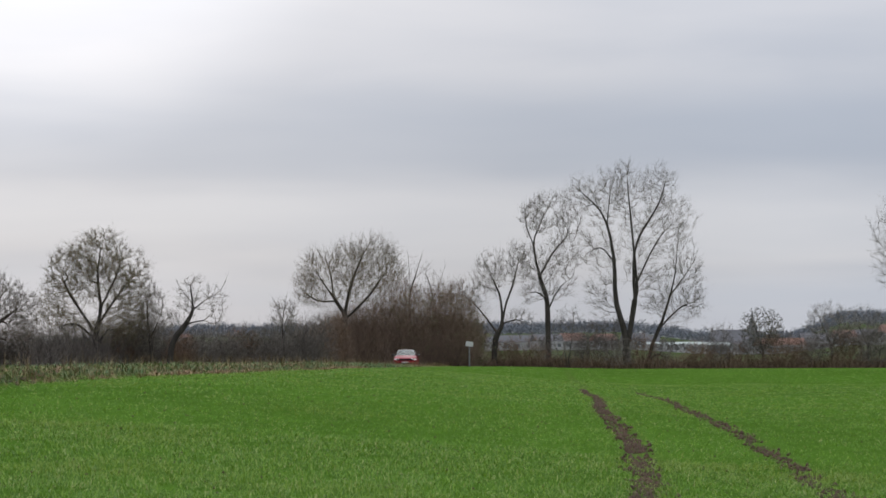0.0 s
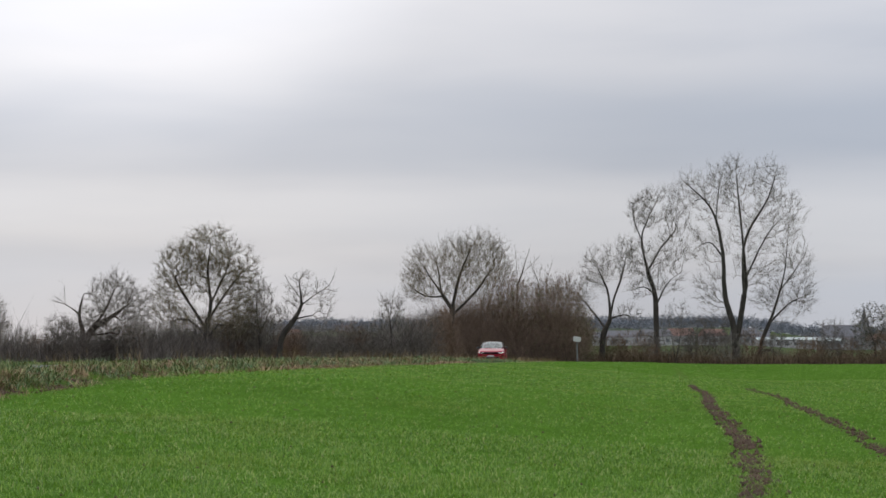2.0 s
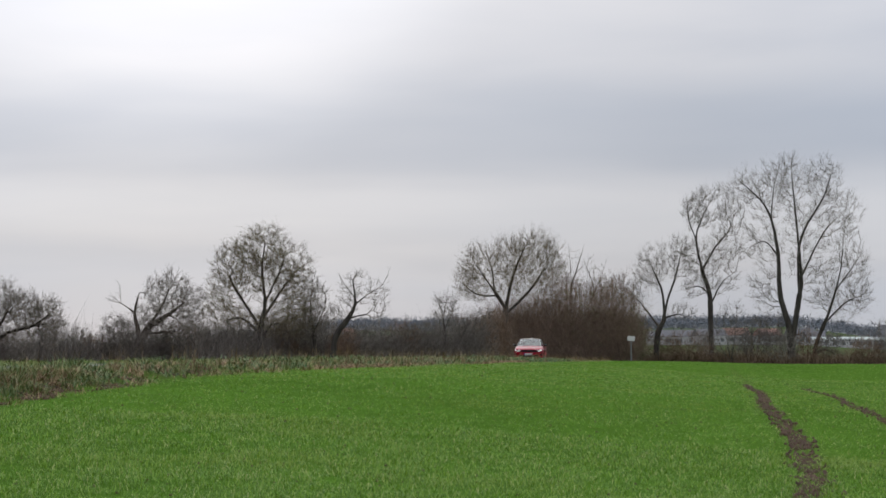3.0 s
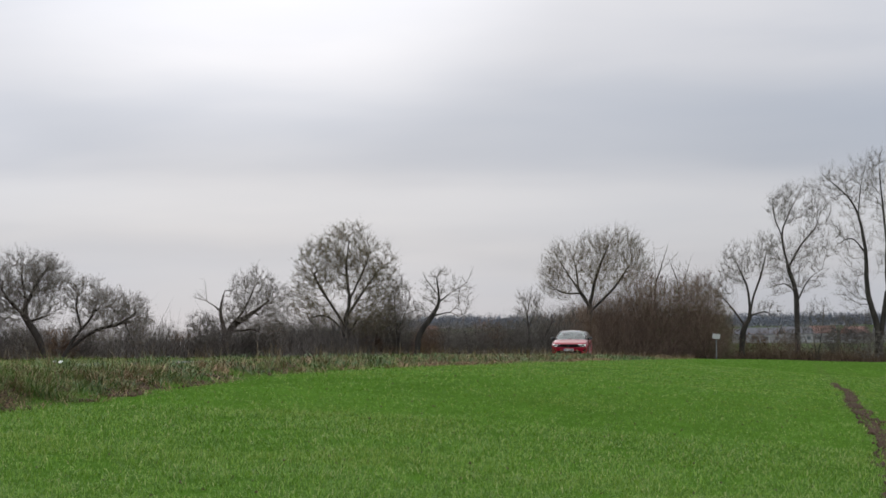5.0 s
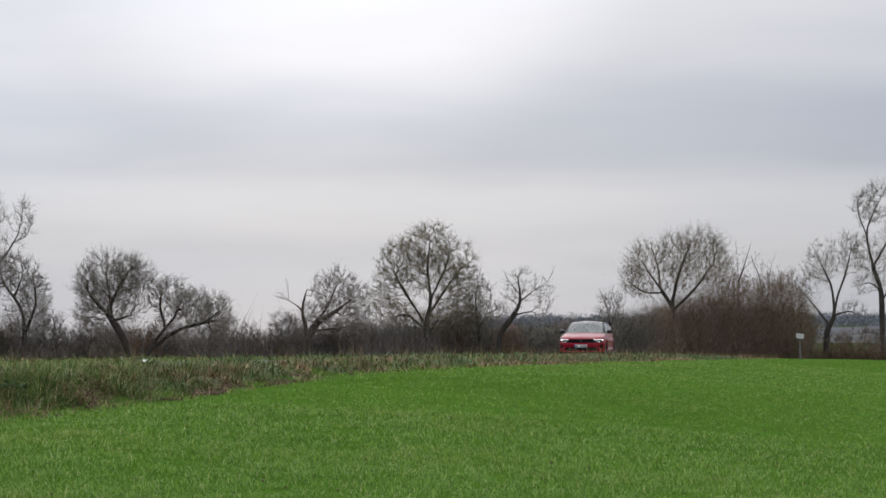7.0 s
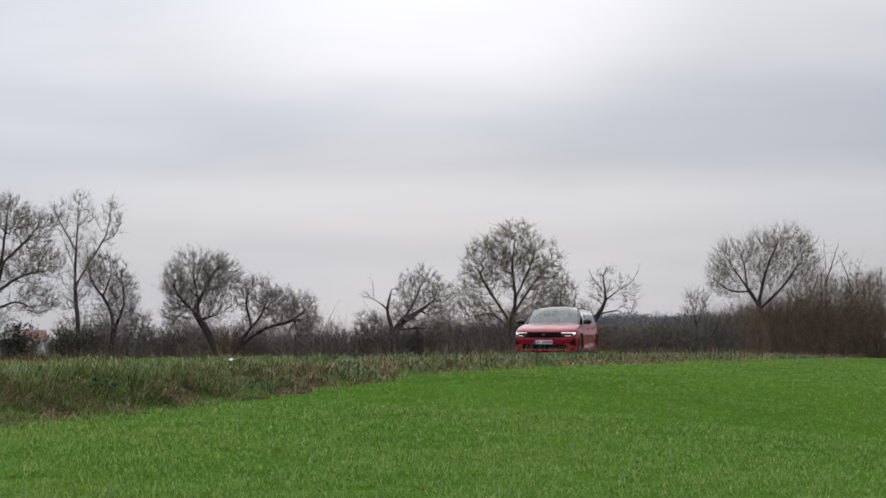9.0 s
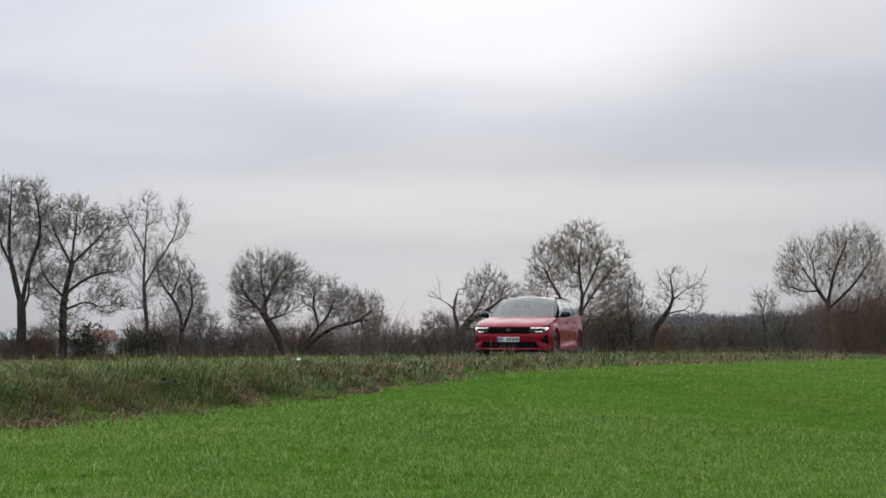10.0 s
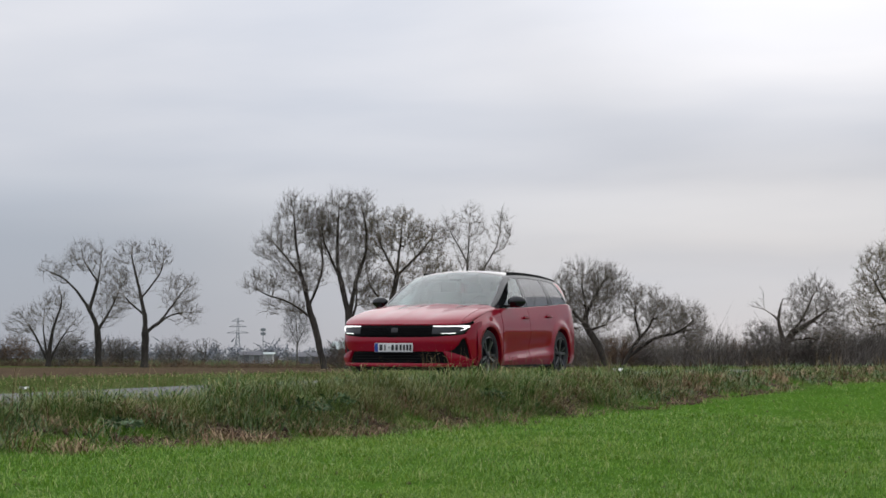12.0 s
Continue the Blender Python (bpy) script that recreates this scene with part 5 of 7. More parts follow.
def grid_bm(rows, back=None):
    """A sheet from rows of points; back: metres by which a second sheet lies behind it along a direction, closed at the rim."""
    bm = bmesh.new()
    vs = [[bm.verts.new(p) for p in r] for r in rows]
    n, k = len(rows), len(rows[0])
    for i in range(n - 1):
        for j in range(k - 1):
            bm.faces.new((vs[i][j], vs[i][j + 1], vs[i + 1][j + 1], vs[i + 1][j]))
    if back is not None:
        off = Vector(back)
        ws = [[bm.verts.new(Vector(p) + off) for p in r] for r in rows]
        for i in range(n - 1):
            for j in range(k - 1):
                bm.faces.new((ws[i][j], ws[i + 1][j], ws[i + 1][j + 1], ws[i][j + 1]))
        rim = [(0, j) for j in range(k)] + [(i, k - 1) for i in range(1, n)] + [(n - 1, j) for j in range(k - 2, -1, -1)] + [(i, 0) for i in range(n - 2, 0, -1)]
        for (i, j), (i2, j2) in zip(rim, rim[1:] + rim[:1]):
            bm.faces.new((vs[i][j], ws[i][j], ws[i2][j2], vs[i2][j2]))
    return bm


def box_bm(size, m=None, bevel=0.0):
    bm = bmesh.new()
    bmesh.ops.create_cube(bm, size=1, matrix=(m or Matrix()) @ Matrix.Diagonal((*size, 1)))
    if bevel:
        bmesh.ops.bevel(bm, geom=bm.edges[:], offset=bevel, segments=2, affect="EDGES", profile=0.6)
    return bm


def lathe_bm(profile, steps=40):
    """Turns a profile of (radius, across) about the y axis."""
    rows = []
    for k in range(steps + 1):
        a = 2 * math.pi * k / steps
        rows.append([(r * math.cos(a), y, r * math.sin(a)) for r, y in profile])
    bm = grid_bm(rows)
    bmesh.ops.remove_doubles(bm, verts=bm.verts, dist=1e-5)
    return bm


def plain(name, colour, rough, metallic=0.0, coat=0.0, emit=0.0, transmission=0.0, ior=1.5, fleck=0.06):
    m, nt, b = node_material(name)
    n = noise_out(nt, 9.0, 3.0)
    lo, hi = tuple(c * (1 - fleck) for c in colour), tuple(min(1, c * (1 + fleck)) for c in colour)
    nt.links.new(color_ramp(nt, n, ((0.35, lo), (0.65, hi))), b.inputs["Base Color"])
    set_in(b, Specular_IOR_Level=0.5, Roughness=rough, Metallic=metallic, Coat_Weight=coat, Coat_Roughness=0.03, IOR=ior, Transmission_Weight=transmission)
    if emit:
        b.inputs["Emission Color"].default_value = rgba(colour)
        b.inputs["Emission Strength"].default_value = emit
    return m


PAINT = plain("red_car_paint", (0.27, 0.002, 0.017), 0.4, 0.0, 0.65, fleck=0.03)
PAINT.node_tree.nodes["Principled BSDF"].inputs["Specular IOR Level"].default_value = 0.05
GLOSS_BLACK = plain("gloss_black", (0.006, 0.006, 0.007), 0.10)
MATT_BLACK = plain("black_plastic", (0.007, 0.007, 0.008), 0.6)
MESH_BLACK = plain("grille_black", (0.003, 0.003, 0.0035), 0.7)
for dull in (MATT_BLACK, MESH_BLACK):
    dull.node_tree.nodes["Principled BSDF"].inputs["Specular IOR Level"].default_value = 0.12
RUBBER = plain("tyre_rubber", (0.018, 0.018, 0.019), 0.85)
ALLOY = plain("dark_alloy", (0.03, 0.032, 0.035), 0.3, 0.6)
ALLOY_CUT = plain("machined_alloy", (0.22, 0.23, 0.24), 0.3, 0.9)
SCREEN = plain("windscreen_glass", (0.50, 0.60, 0.58), 0.0, transmission=1.0, ior=1.52)
TINT = plain("tinted_glass", (0.16, 0.16, 0.17), 0.0, transmission=1.0, ior=1.6)
LED = plain("headlamp_light", (1.0, 0.98, 0.95), 0.3, emit=1.5)
LENS = plain("headlamp_lens", (0.02, 0.021, 0.023), 0.05)
TAIL_RED = plain("tail_lamp_red", (0.25, 0.01, 0.01), 0.2, 0, 1)
PLATE_WHITE = plain("plate_white", (0.72, 0.72, 0.70), 0.4)
PLATE_BLUE = plain("plate_blue", (0.02, 0.06, 0.30), 0.4)
INK = plain("plate_ink", (0.02, 0.02, 0.02), 0.5)
INSIDE = plain("cabin_dark", (0.05, 0.05, 0.052), 0.8)
SEAT = plain("seat_cloth", (0.09, 0.09, 0.095), 0.9)


def lerp(x, table):
    return float(np.interp(x, [p[0] for p in table], [p[1] for p in table]))


def flow(x, table):
    """Smooth reading of a table: cubic, with no overshoot."""
    xs_t, ys_t = [p[0] for p in table], [p[1] for p in table]
    if x <= xs_t[0]:
        return ys_t[0]
    if x >= xs_t[-1]:
        return ys_t[-1]
    n = len(xs_t)
    sl = [(ys_t[i + 1] - ys_t[i]) / (xs_t[i + 1] - xs_t[i]) for i in range(n - 1)]
    i = max(k for k in range(n - 1) if xs_t[k] <= x)

    def tangent(k):
        if k == 0 or k == n - 1:
            return sl[0] if k == 0 else sl[-1]
        a, b = sl[k - 1], sl[k]
        return 0.0 if a * b <= 0 else 2 * a * b / (a + b)

    h = xs_t[i + 1] - xs_t[i]
    t = (x - xs_t[i]) / h
    m0, m1 = tangent(i) * h, tangent(i + 1) * h
    return ys_t[i] * (1 + 2 * t) * (1 - t) ** 2 + m0 * t * (1 - t) ** 2 + ys_t[i + 1] * t * t * (3 - 2 * t) + m1 * t * t * (t - 1)


AXLES, ARCH, WHEEL_R = (1.40, -1.33), 0.372, 0.332
NOSE_X0, NOSE_A, NOSE_W, NOSE_N = 1.42, 0.91, 0.925, 3.1  # the nose's plan: a squared oval
SIDE_END = 1.80
W_TAB = [(-2.32, 0.62), (-2.28, 0.72), (-2.2, 0.80), (-2.05, 0.865), (-1.7, 0.915), (-1.0, 0.928), (0.0, 0.925), (1.42, 0.925)]
S_TAB = [(-2.32, 0.93), (-2.2, 0.99), (-1.8, 1.045), (-1.0, 1.01), (0.0, 0.965), (0.97, 0.925), (1.4, 0.875), (1.80, 0.775), (2.0, 0.73)]
HOOD = [(0.0, 1.0), (0.35, 0.945), (0.7, 0.865), (0.88, 0.805), (0.96, 0.762), (1.0, 0.722)]


def half_w(x):
    if x <= NOSE_X0:
        return flow(x, W_TAB)
    return NOSE_W * (1 - min(1.0, (x - NOSE_X0) / NOSE_A) ** NOSE_N) ** (1 / NOSE_N)


def sill_z(x):
    z = 0.20
    for c in AXLES:
        if abs(x - c) < ARCH:
            z = max(z, WHEEL_R + math.sqrt(ARCH ** 2 - (x - c) ** 2) - 0.005)
    return z


def ease(a, b, v):
    t = min(1.0, max(0.0, (v - a) / (b - a)))
    return t * t * (3 - 2 * t)


def side_y(x, z):
    """The half width of the flank: leaning in above the waist, hollow low on the doors with a ledge that rises to the rear, flared round the wheels."""
    w, zs = half_w(x), flow(x, S_TAB)
    door = ease(1.05, 0.75, x) * ease(-1.0, -0.7, x)
    y = w - 0.062 * max(0.0, (z - 0.64) / (zs - 0.64)) ** 1.6 - 0.05 * ease(0.30, 0.16, z)
    ledge = 0.36 - 0.055 * x
    y -= door * 0.036 * ease(0.66, ledge + 0.04, z) * ease(ledge - 0.06, ledge + 0.02, z)
    for c in AXLES:
        y += 0.016 * math.exp(-((math.hypot(x - c, z - WHEEL_R) - 0.41) / 0.06) ** 2)
    return y


def nose_set(z):
    """How far the nose stands back at a height."""
    return flow(z, [(0.14, 0.05), (0.20, 0.0), (0.26, 0.012), (0.40, 0.02), (0.50, 0.0), (0.56, 0.006), (0.70, 0.045), (0.76, 0.09)])


def nose_point(theta, z, out=0.0):
    """A place on the nose: theta runs from -90 to 90 degrees, out is the distance before the skin."""
    sgn = 1 if theta >= 0 else -1
    c, s = max(math.cos(theta), 0.0) ** (2 / NOSE_N), abs(math.sin(theta)) ** (2 / NOSE_N)
    a = NOSE_A - nose_set(z)
    nx, ny = c ** (NOSE_N - 1) / a, s ** (NOSE_N - 1) / NOSE_W
    ln = math.hypot(nx, ny)
    return (NOSE_X0 + a * c + out * nx / ln, (NOSE_W * s - 0.05 * ease(0.30, 0.16, z) * s + out * ny / ln) * sgn, z)


def nose_theta(y):
    return math.copysign(math.asin(min(1.0, (abs(y) / NOSE_W)) ** (NOSE_N / 2)), y)


def fascia(name, y0, y1, lo, hi, out, material, parent, label="", depth=0.03, steps=14):
    """A piece of the nose between two curves, each a height or a list of (y, height)."""
    t0, t1 = nose_theta(y0), nose_theta(y1)
    front, behind = [], []
    for k in range(steps + 1):
        th = t0 + (t1 - t0) * k / steps
        y = abs(nose_point(th, 0.45)[1])
        a = lo if isinstance(lo, (int, float)) else lerp(y, lo)
        b = hi if isinstance(hi, (int, float)) else lerp(y, hi)
        zs = [a + (b - a) * j / 6 for j in range(7)]
        front.append([nose_point(th, z, out - (0.004 if j in (0, 6) else 0)) for j, z in enumerate(zs)])
        behind.append([nose_point(th, z, out - depth) for z in zs])
    bm = bmesh.new()
    va = [[bm.verts.new(p) for p in r] for r in front]
    vb = [[bm.verts.new(p) for p in r] for r in behind]
    for i in range(steps):
        for j in range(6):
            bm.faces.new((va[i][j], va[i + 1][j], va[i + 1][j + 1], va[i][j + 1]))
        for j in (0, 6):
            bm.faces.new((va[i][j], vb[i][j], vb[i + 1][j], va[i + 1][j]))
    for i in (0, steps):
        for j in range(6):
            bm.faces.new((va[i][j], va[i][j + 1], vb[i][j + 1], vb[i][j]))
    return part(name, bm, material, parent, label)


def hood_point(f, t, lift=0.0):
    """The bonnet and the wings' tops: f across from -1 to 1, t from the windscreen to the nose."""
    a = abs(f)
    w_now = (half_w(0.97) - 0.055) * (1 - t) + 0.918 * t
    y_end = 0.905 * a
    x_end = NOSE_X0 + (NOSE_A - nose_set(0.722)) * (1 - (y_end / NOSE_W) ** NOSE_N) ** (1 / NOSE_N)
    x_end = SIDE_END + (x_end - SIDE_END) * (1 - a ** 24)
    x = 0.97 + (x_end - 0.97) * t
    z_mid = flow(t, HOOD)
    z_edge = flow(0.97 + (SIDE_END - 0.97) * t, S_TAB)
    g = (0.22 * a ** 2 + 0.78 * a ** 8) * (1 - t ** 10) + t ** 10 * a ** 12
    z = z_mid * (1 - g) + z_edge * g + lift
    crease = math.exp(-((a - 0.0) / 0.05) ** 2) * 0.010 - 0.012 * math.exp(-((a - 0.46 + 0.08 * t) / 0.10) ** 2)
    y = (w_now * a if a < 1 else side_y(0.97 + (SIDE_END - 0.97) * t, z_edge))
    if a < 1:
        y = y * (1 - a ** 10) + a ** 10 * side_y(0.97 + (SIDE_END - 0.97) * t, z_edge)
    return (x, math.copysign(y, f), z + crease * (1 - t ** 4) * (1 - a ** 6))


def roof_z(x):
    return flow(x, [(-2.28, 1.0), (-2.18, 1.14), (-2.06, 1.355), (-1.9, 1.40), (-1.5, 1.448), (-1.0, 1.477), (-0.45, 1.487), (-0.05, 1.478), (0.16, 1.45), (0.32, 1.387), (0.66, 1.20), (1.03, 0.985)])


def cabin_point(x, t, out=0.0):
    """The glasshouse's skin: t 0 at the belt, 1 at the roof's edge, 2 at the middle."""
    zb, zr = min(flow(x, S_TAB) - 0.01, roof_z(x)), roof_z(x)
    wb = min(side_y(min(x, 0.97), flow(min(x, 0.97), S_TAB)) - 0.012, 0.862) - 0.05 * max(0, (x - 0.55) / 0.45) ** 2 - 0.12 * max(0, (-1.7 - x) / 0.5) ** 1.5
    h = max(zr - 0.07 - zb, 0.0)
    w_top = wb - 0.40 * h - 0.01
    if t <= 1:
        return Vector((x, wb + (w_top - wb) * t + 0.03 * math.sin(math.pi * t) * min(1, h * 3) + out, zb + h * t))
    u = t - 1
    return Vector((x, w_top * (1 - u), zb + h + (zr - zb - h) * math.sin(u * math.pi / 2) ** 0.8 + (out if u > 0.2 else out * 0.5)))


def cabin_patch(name, bottom, top, t0, t1, sgn, out, material, parent, label="", steps=8, thick=0.005):
    """A piece of the glasshouse's side between two slanting ends, given along the belt and along the roof's edge."""
    rows = []
    for i in range(steps + 1):
        k = i / steps
        t = t0 + (t1 - t0) * k
        a, c = bottom[0] + (top[0] - bottom[0]) * t, bottom[1] + (top[1] - bottom[1]) * t
        rows.append([(p.x, p.y * sgn, p.z) for p in (cabin_point(a + (c - a) * j / steps, t, out) for j in range(steps + 1))])
    return part(name, grid_bm(rows, (0, -thick * sgn, 0)), material, parent, label)


def build_wheel(car):
    wheel = tagged(new("wheel"), "black tyre on a dark five-spoke alloy rim")
    wheel.parent = car
    half = 0.112
    part("tyre", lathe_bm([(0.235, -half + 0.01), (0.26, -half), (0.305, -half), (0.325, -half + 0.025), (WHEEL_R, -half + 0.05), (WHEEL_R, half - 0.05), (0.325, half - 0.025), (0.305, half), (0.26, half), (0.235, half - 0.01)], 44), RUBBER, wheel)
    part("rim", lathe_bm([(0.235, -half + 0.02), (0.24, half - 0.006), (0.232, half - 0.002), (0.222, half - 0.012), (0.215, half - 0.06), (0.0, half - 0.07)], 40), ALLOY, wheel)
    part("hub_cap", lathe_bm([(0.055, half - 0.05), (0.052, half - 0.018), (0.03, half - 0.008), (0.0, half - 0.006)], 20), ALLOY, wheel)
    for k in range(5):
        a = 2 * math.pi * k / 5
        for side in (-1, 1):
            bm = bmesh.new()
            c, s = math.cos(a), math.sin(a)
            pts = []
            for r, off, wid, y in ((0.04, 0.008, 0.022, half - 0.022), (0.13, 0.024, 0.026, half - 0.016), (0.228, 0.044, 0.036, half - 0.01)):
                for o in (off - wid / 2, off + wid / 2):
                    for yy in (y, y - 0.03):
                        pts.append(bm.verts.new((c * r - s * side * o, yy, s * r + c * side * o)))
            for i in (0, 4):
                q = pts[i:i + 8]
                for f in ((0, 2, 6, 4), (1, 5, 7, 3), (0, 4, 5, 1), (2, 3, 7, 6)):
                    bm.faces.new([q[j] for j in f])
            part("spoke", bm, ALLOY_CUT if side > 0 else ALLOY, wheel)
    return wheel


def build_nose(car):
    fascia("nose_core", -0.90, 0.90, 0.15, 0.715, -0.03, MATT_BLACK, car, "black plastic behind the bumper", depth=0.06, steps=36)
    # red: the band under the grille panel, the outer corners, the lower lip, and the slanting flaps
    fascia("bumper", -0.78, 0.78, [(0, 0.385), (0.64, 0.385), (0.72, 0.40), (0.78, 0.47)], [(0, 0.558), (0.5, 0.562), (0.78, 0.586)], 0.0, PAINT, car, steps=32)
    for s in (-1, 1):
        lo, hi = sorted((0.778 * s, 0.84 * s))
        fascia("bumper_corner", lo, hi, [(0.778, 0.468), (0.81, 0.54), (0.84, 0.55)], [(0.778, 0.586), (0.84, 0.602)], 0.0, PAINT, car)
        lo, hi = sorted((0.84 * s, 0.918 * s))
        fascia("bumper_cheek", lo, hi, [(0.84, 0.545), (0.862, 0.42), (0.88, 0.26), (0.918, 0.205)], [(0.84, 0.602), (0.858, 0.70), (0.918, 0.765)], 0.0, PAINT, car, steps=18)
        lo, hi = sorted((0.62 * s, 0.885 * s))
        fascia("bumper_flap", lo, hi, [(0.62, 0.376), (0.70, 0.235), (0.885, 0.225)], [(0.62, 0.386), (0.68, 0.384), (0.80, 0.335), (0.885, 0.28)], 0.016, PAINT, car, depth=0.05, steps=20)
        lo, hi = sorted((0.76 * s, 0.86 * s))
        fascia("corner_vent", lo, hi, [(0.76, 0.34), (0.86, 0.28)], [(0.76, 0.44), (0.82, 0.53), (0.86, 0.53)], -0.022, MESH_BLACK, car)
        # slim lamp: a lit strip on top that hooks down at its outer end, a short one below
        lo, hi = sorted((0.49 * s, 0.862 * s))
        lamp = fascia("headlight", lo, hi, [(0.49, 0.60), (0.80, 0.592), (0.862, 0.66)], [(0.49, 0.706), (0.862, 0.718)], 0.002, LENS, car, "slim headlight with a lit white strip", steps=18)
        lo, hi = sorted((0.495 * s, 0.858 * s))
        fascia("light_strip", lo, hi, [(0.495, 0.691), (0.79, 0.691), (0.83, 0.672), (0.858, 0.684)], [(0.495, 0.701), (0.80, 0.704), (0.858, 0.707)], 0.008, LED, lamp, "glowing white light strip", depth=0.012, steps=18)
        lo, hi = sorted((0.79 * s, 0.836 * s))
        fascia("light_hook", lo, hi, [(0.79, 0.636), (0.836, 0.664)], [(0.79, 0.640), (0.836, 0.678)], 0.008, LED, lamp, "glowing white light hook", depth=0.012, steps=6)
        lo, hi = sorted((0.60 * s, 0.745 * s))
        fascia("light_strip", lo, hi, [(0.60, 0.604), (0.745, 0.607)], [(0.60, 0.610), (0.68, 0.612), (0.745, 0.618)], 0.008, LED, lamp, "glowing white light strip", depth=0.012, steps=6)
    fascia("grille_panel", -0.66, 0.66, [(0, 0.572), (0.5, 0.578), (0.66, 0.60)], [(0, 0.700), (0.66, 0.706)], -0.004, MESH_BLACK, car, "black grille panel between the lamps", steps=28)
    for k in range(5):
        z = 0.590 + 0.022 * k
        fascia("grille_bar", -0.48, 0.48, z, z + 0.009, 0.004, MESH_BLACK, car, depth=0.012)
    fascia("emblem", -0.045, 0.045, 0.612, 0.676, 0.008, GLOSS_BLACK, car, depth=0.012, steps=4)
    fascia("lower_intake", -0.68, 0.68, 0.235, 0.392, -0.02, MESH_BLACK, car, "black lower air intake", steps=18)
    for k in range(4):
        fascia("intake_bar", -0.60, 0.60, 0.258 + 0.034 * k, 0.266 + 0.034 * k, -0.008, MATT_BLACK, car, depth=0.012)
    fascia("lower_lip", -0.885, 0.885, 0.196, 0.238, 0.018, PAINT, car, depth=0.05, steps=32)
    fascia("front_lip", -0.88, 0.88, 0.15, 0.197, -0.006, MATT_BLACK, car, depth=0.12, steps=24)
    # number plate: white with a blue band and bars for its writing
    px = nose_point(0, 0.43)[0] + 0.022
    plate = part("number_plate", box_bm((0.012, 0.52, 0.11), pose(px, 0, 0.432), 0.003), PLATE_WHITE, car, "white number plate with a blue band")
    part("blue_band", box_bm((0.006, 0.045, 0.104), pose(px + 0.005, -0.234, 0.432)), PLATE_BLUE, plate)
    for y, wd in ((-0.17, 0.05), (-0.115, 0.02), (-0.06, 0.014), (-0.01, 0.042), (0.045, 0.042), (0.10, 0.036), (0.145, 0.036), (0.19, 0.036), (0.232, 0.036)):
        part("plate_bar", box_bm((0.005, wd * 0.8, 0.072 if wd > 0.015 else 0.02), pose(px + 0.006, y, 0.432)), INK, plate)


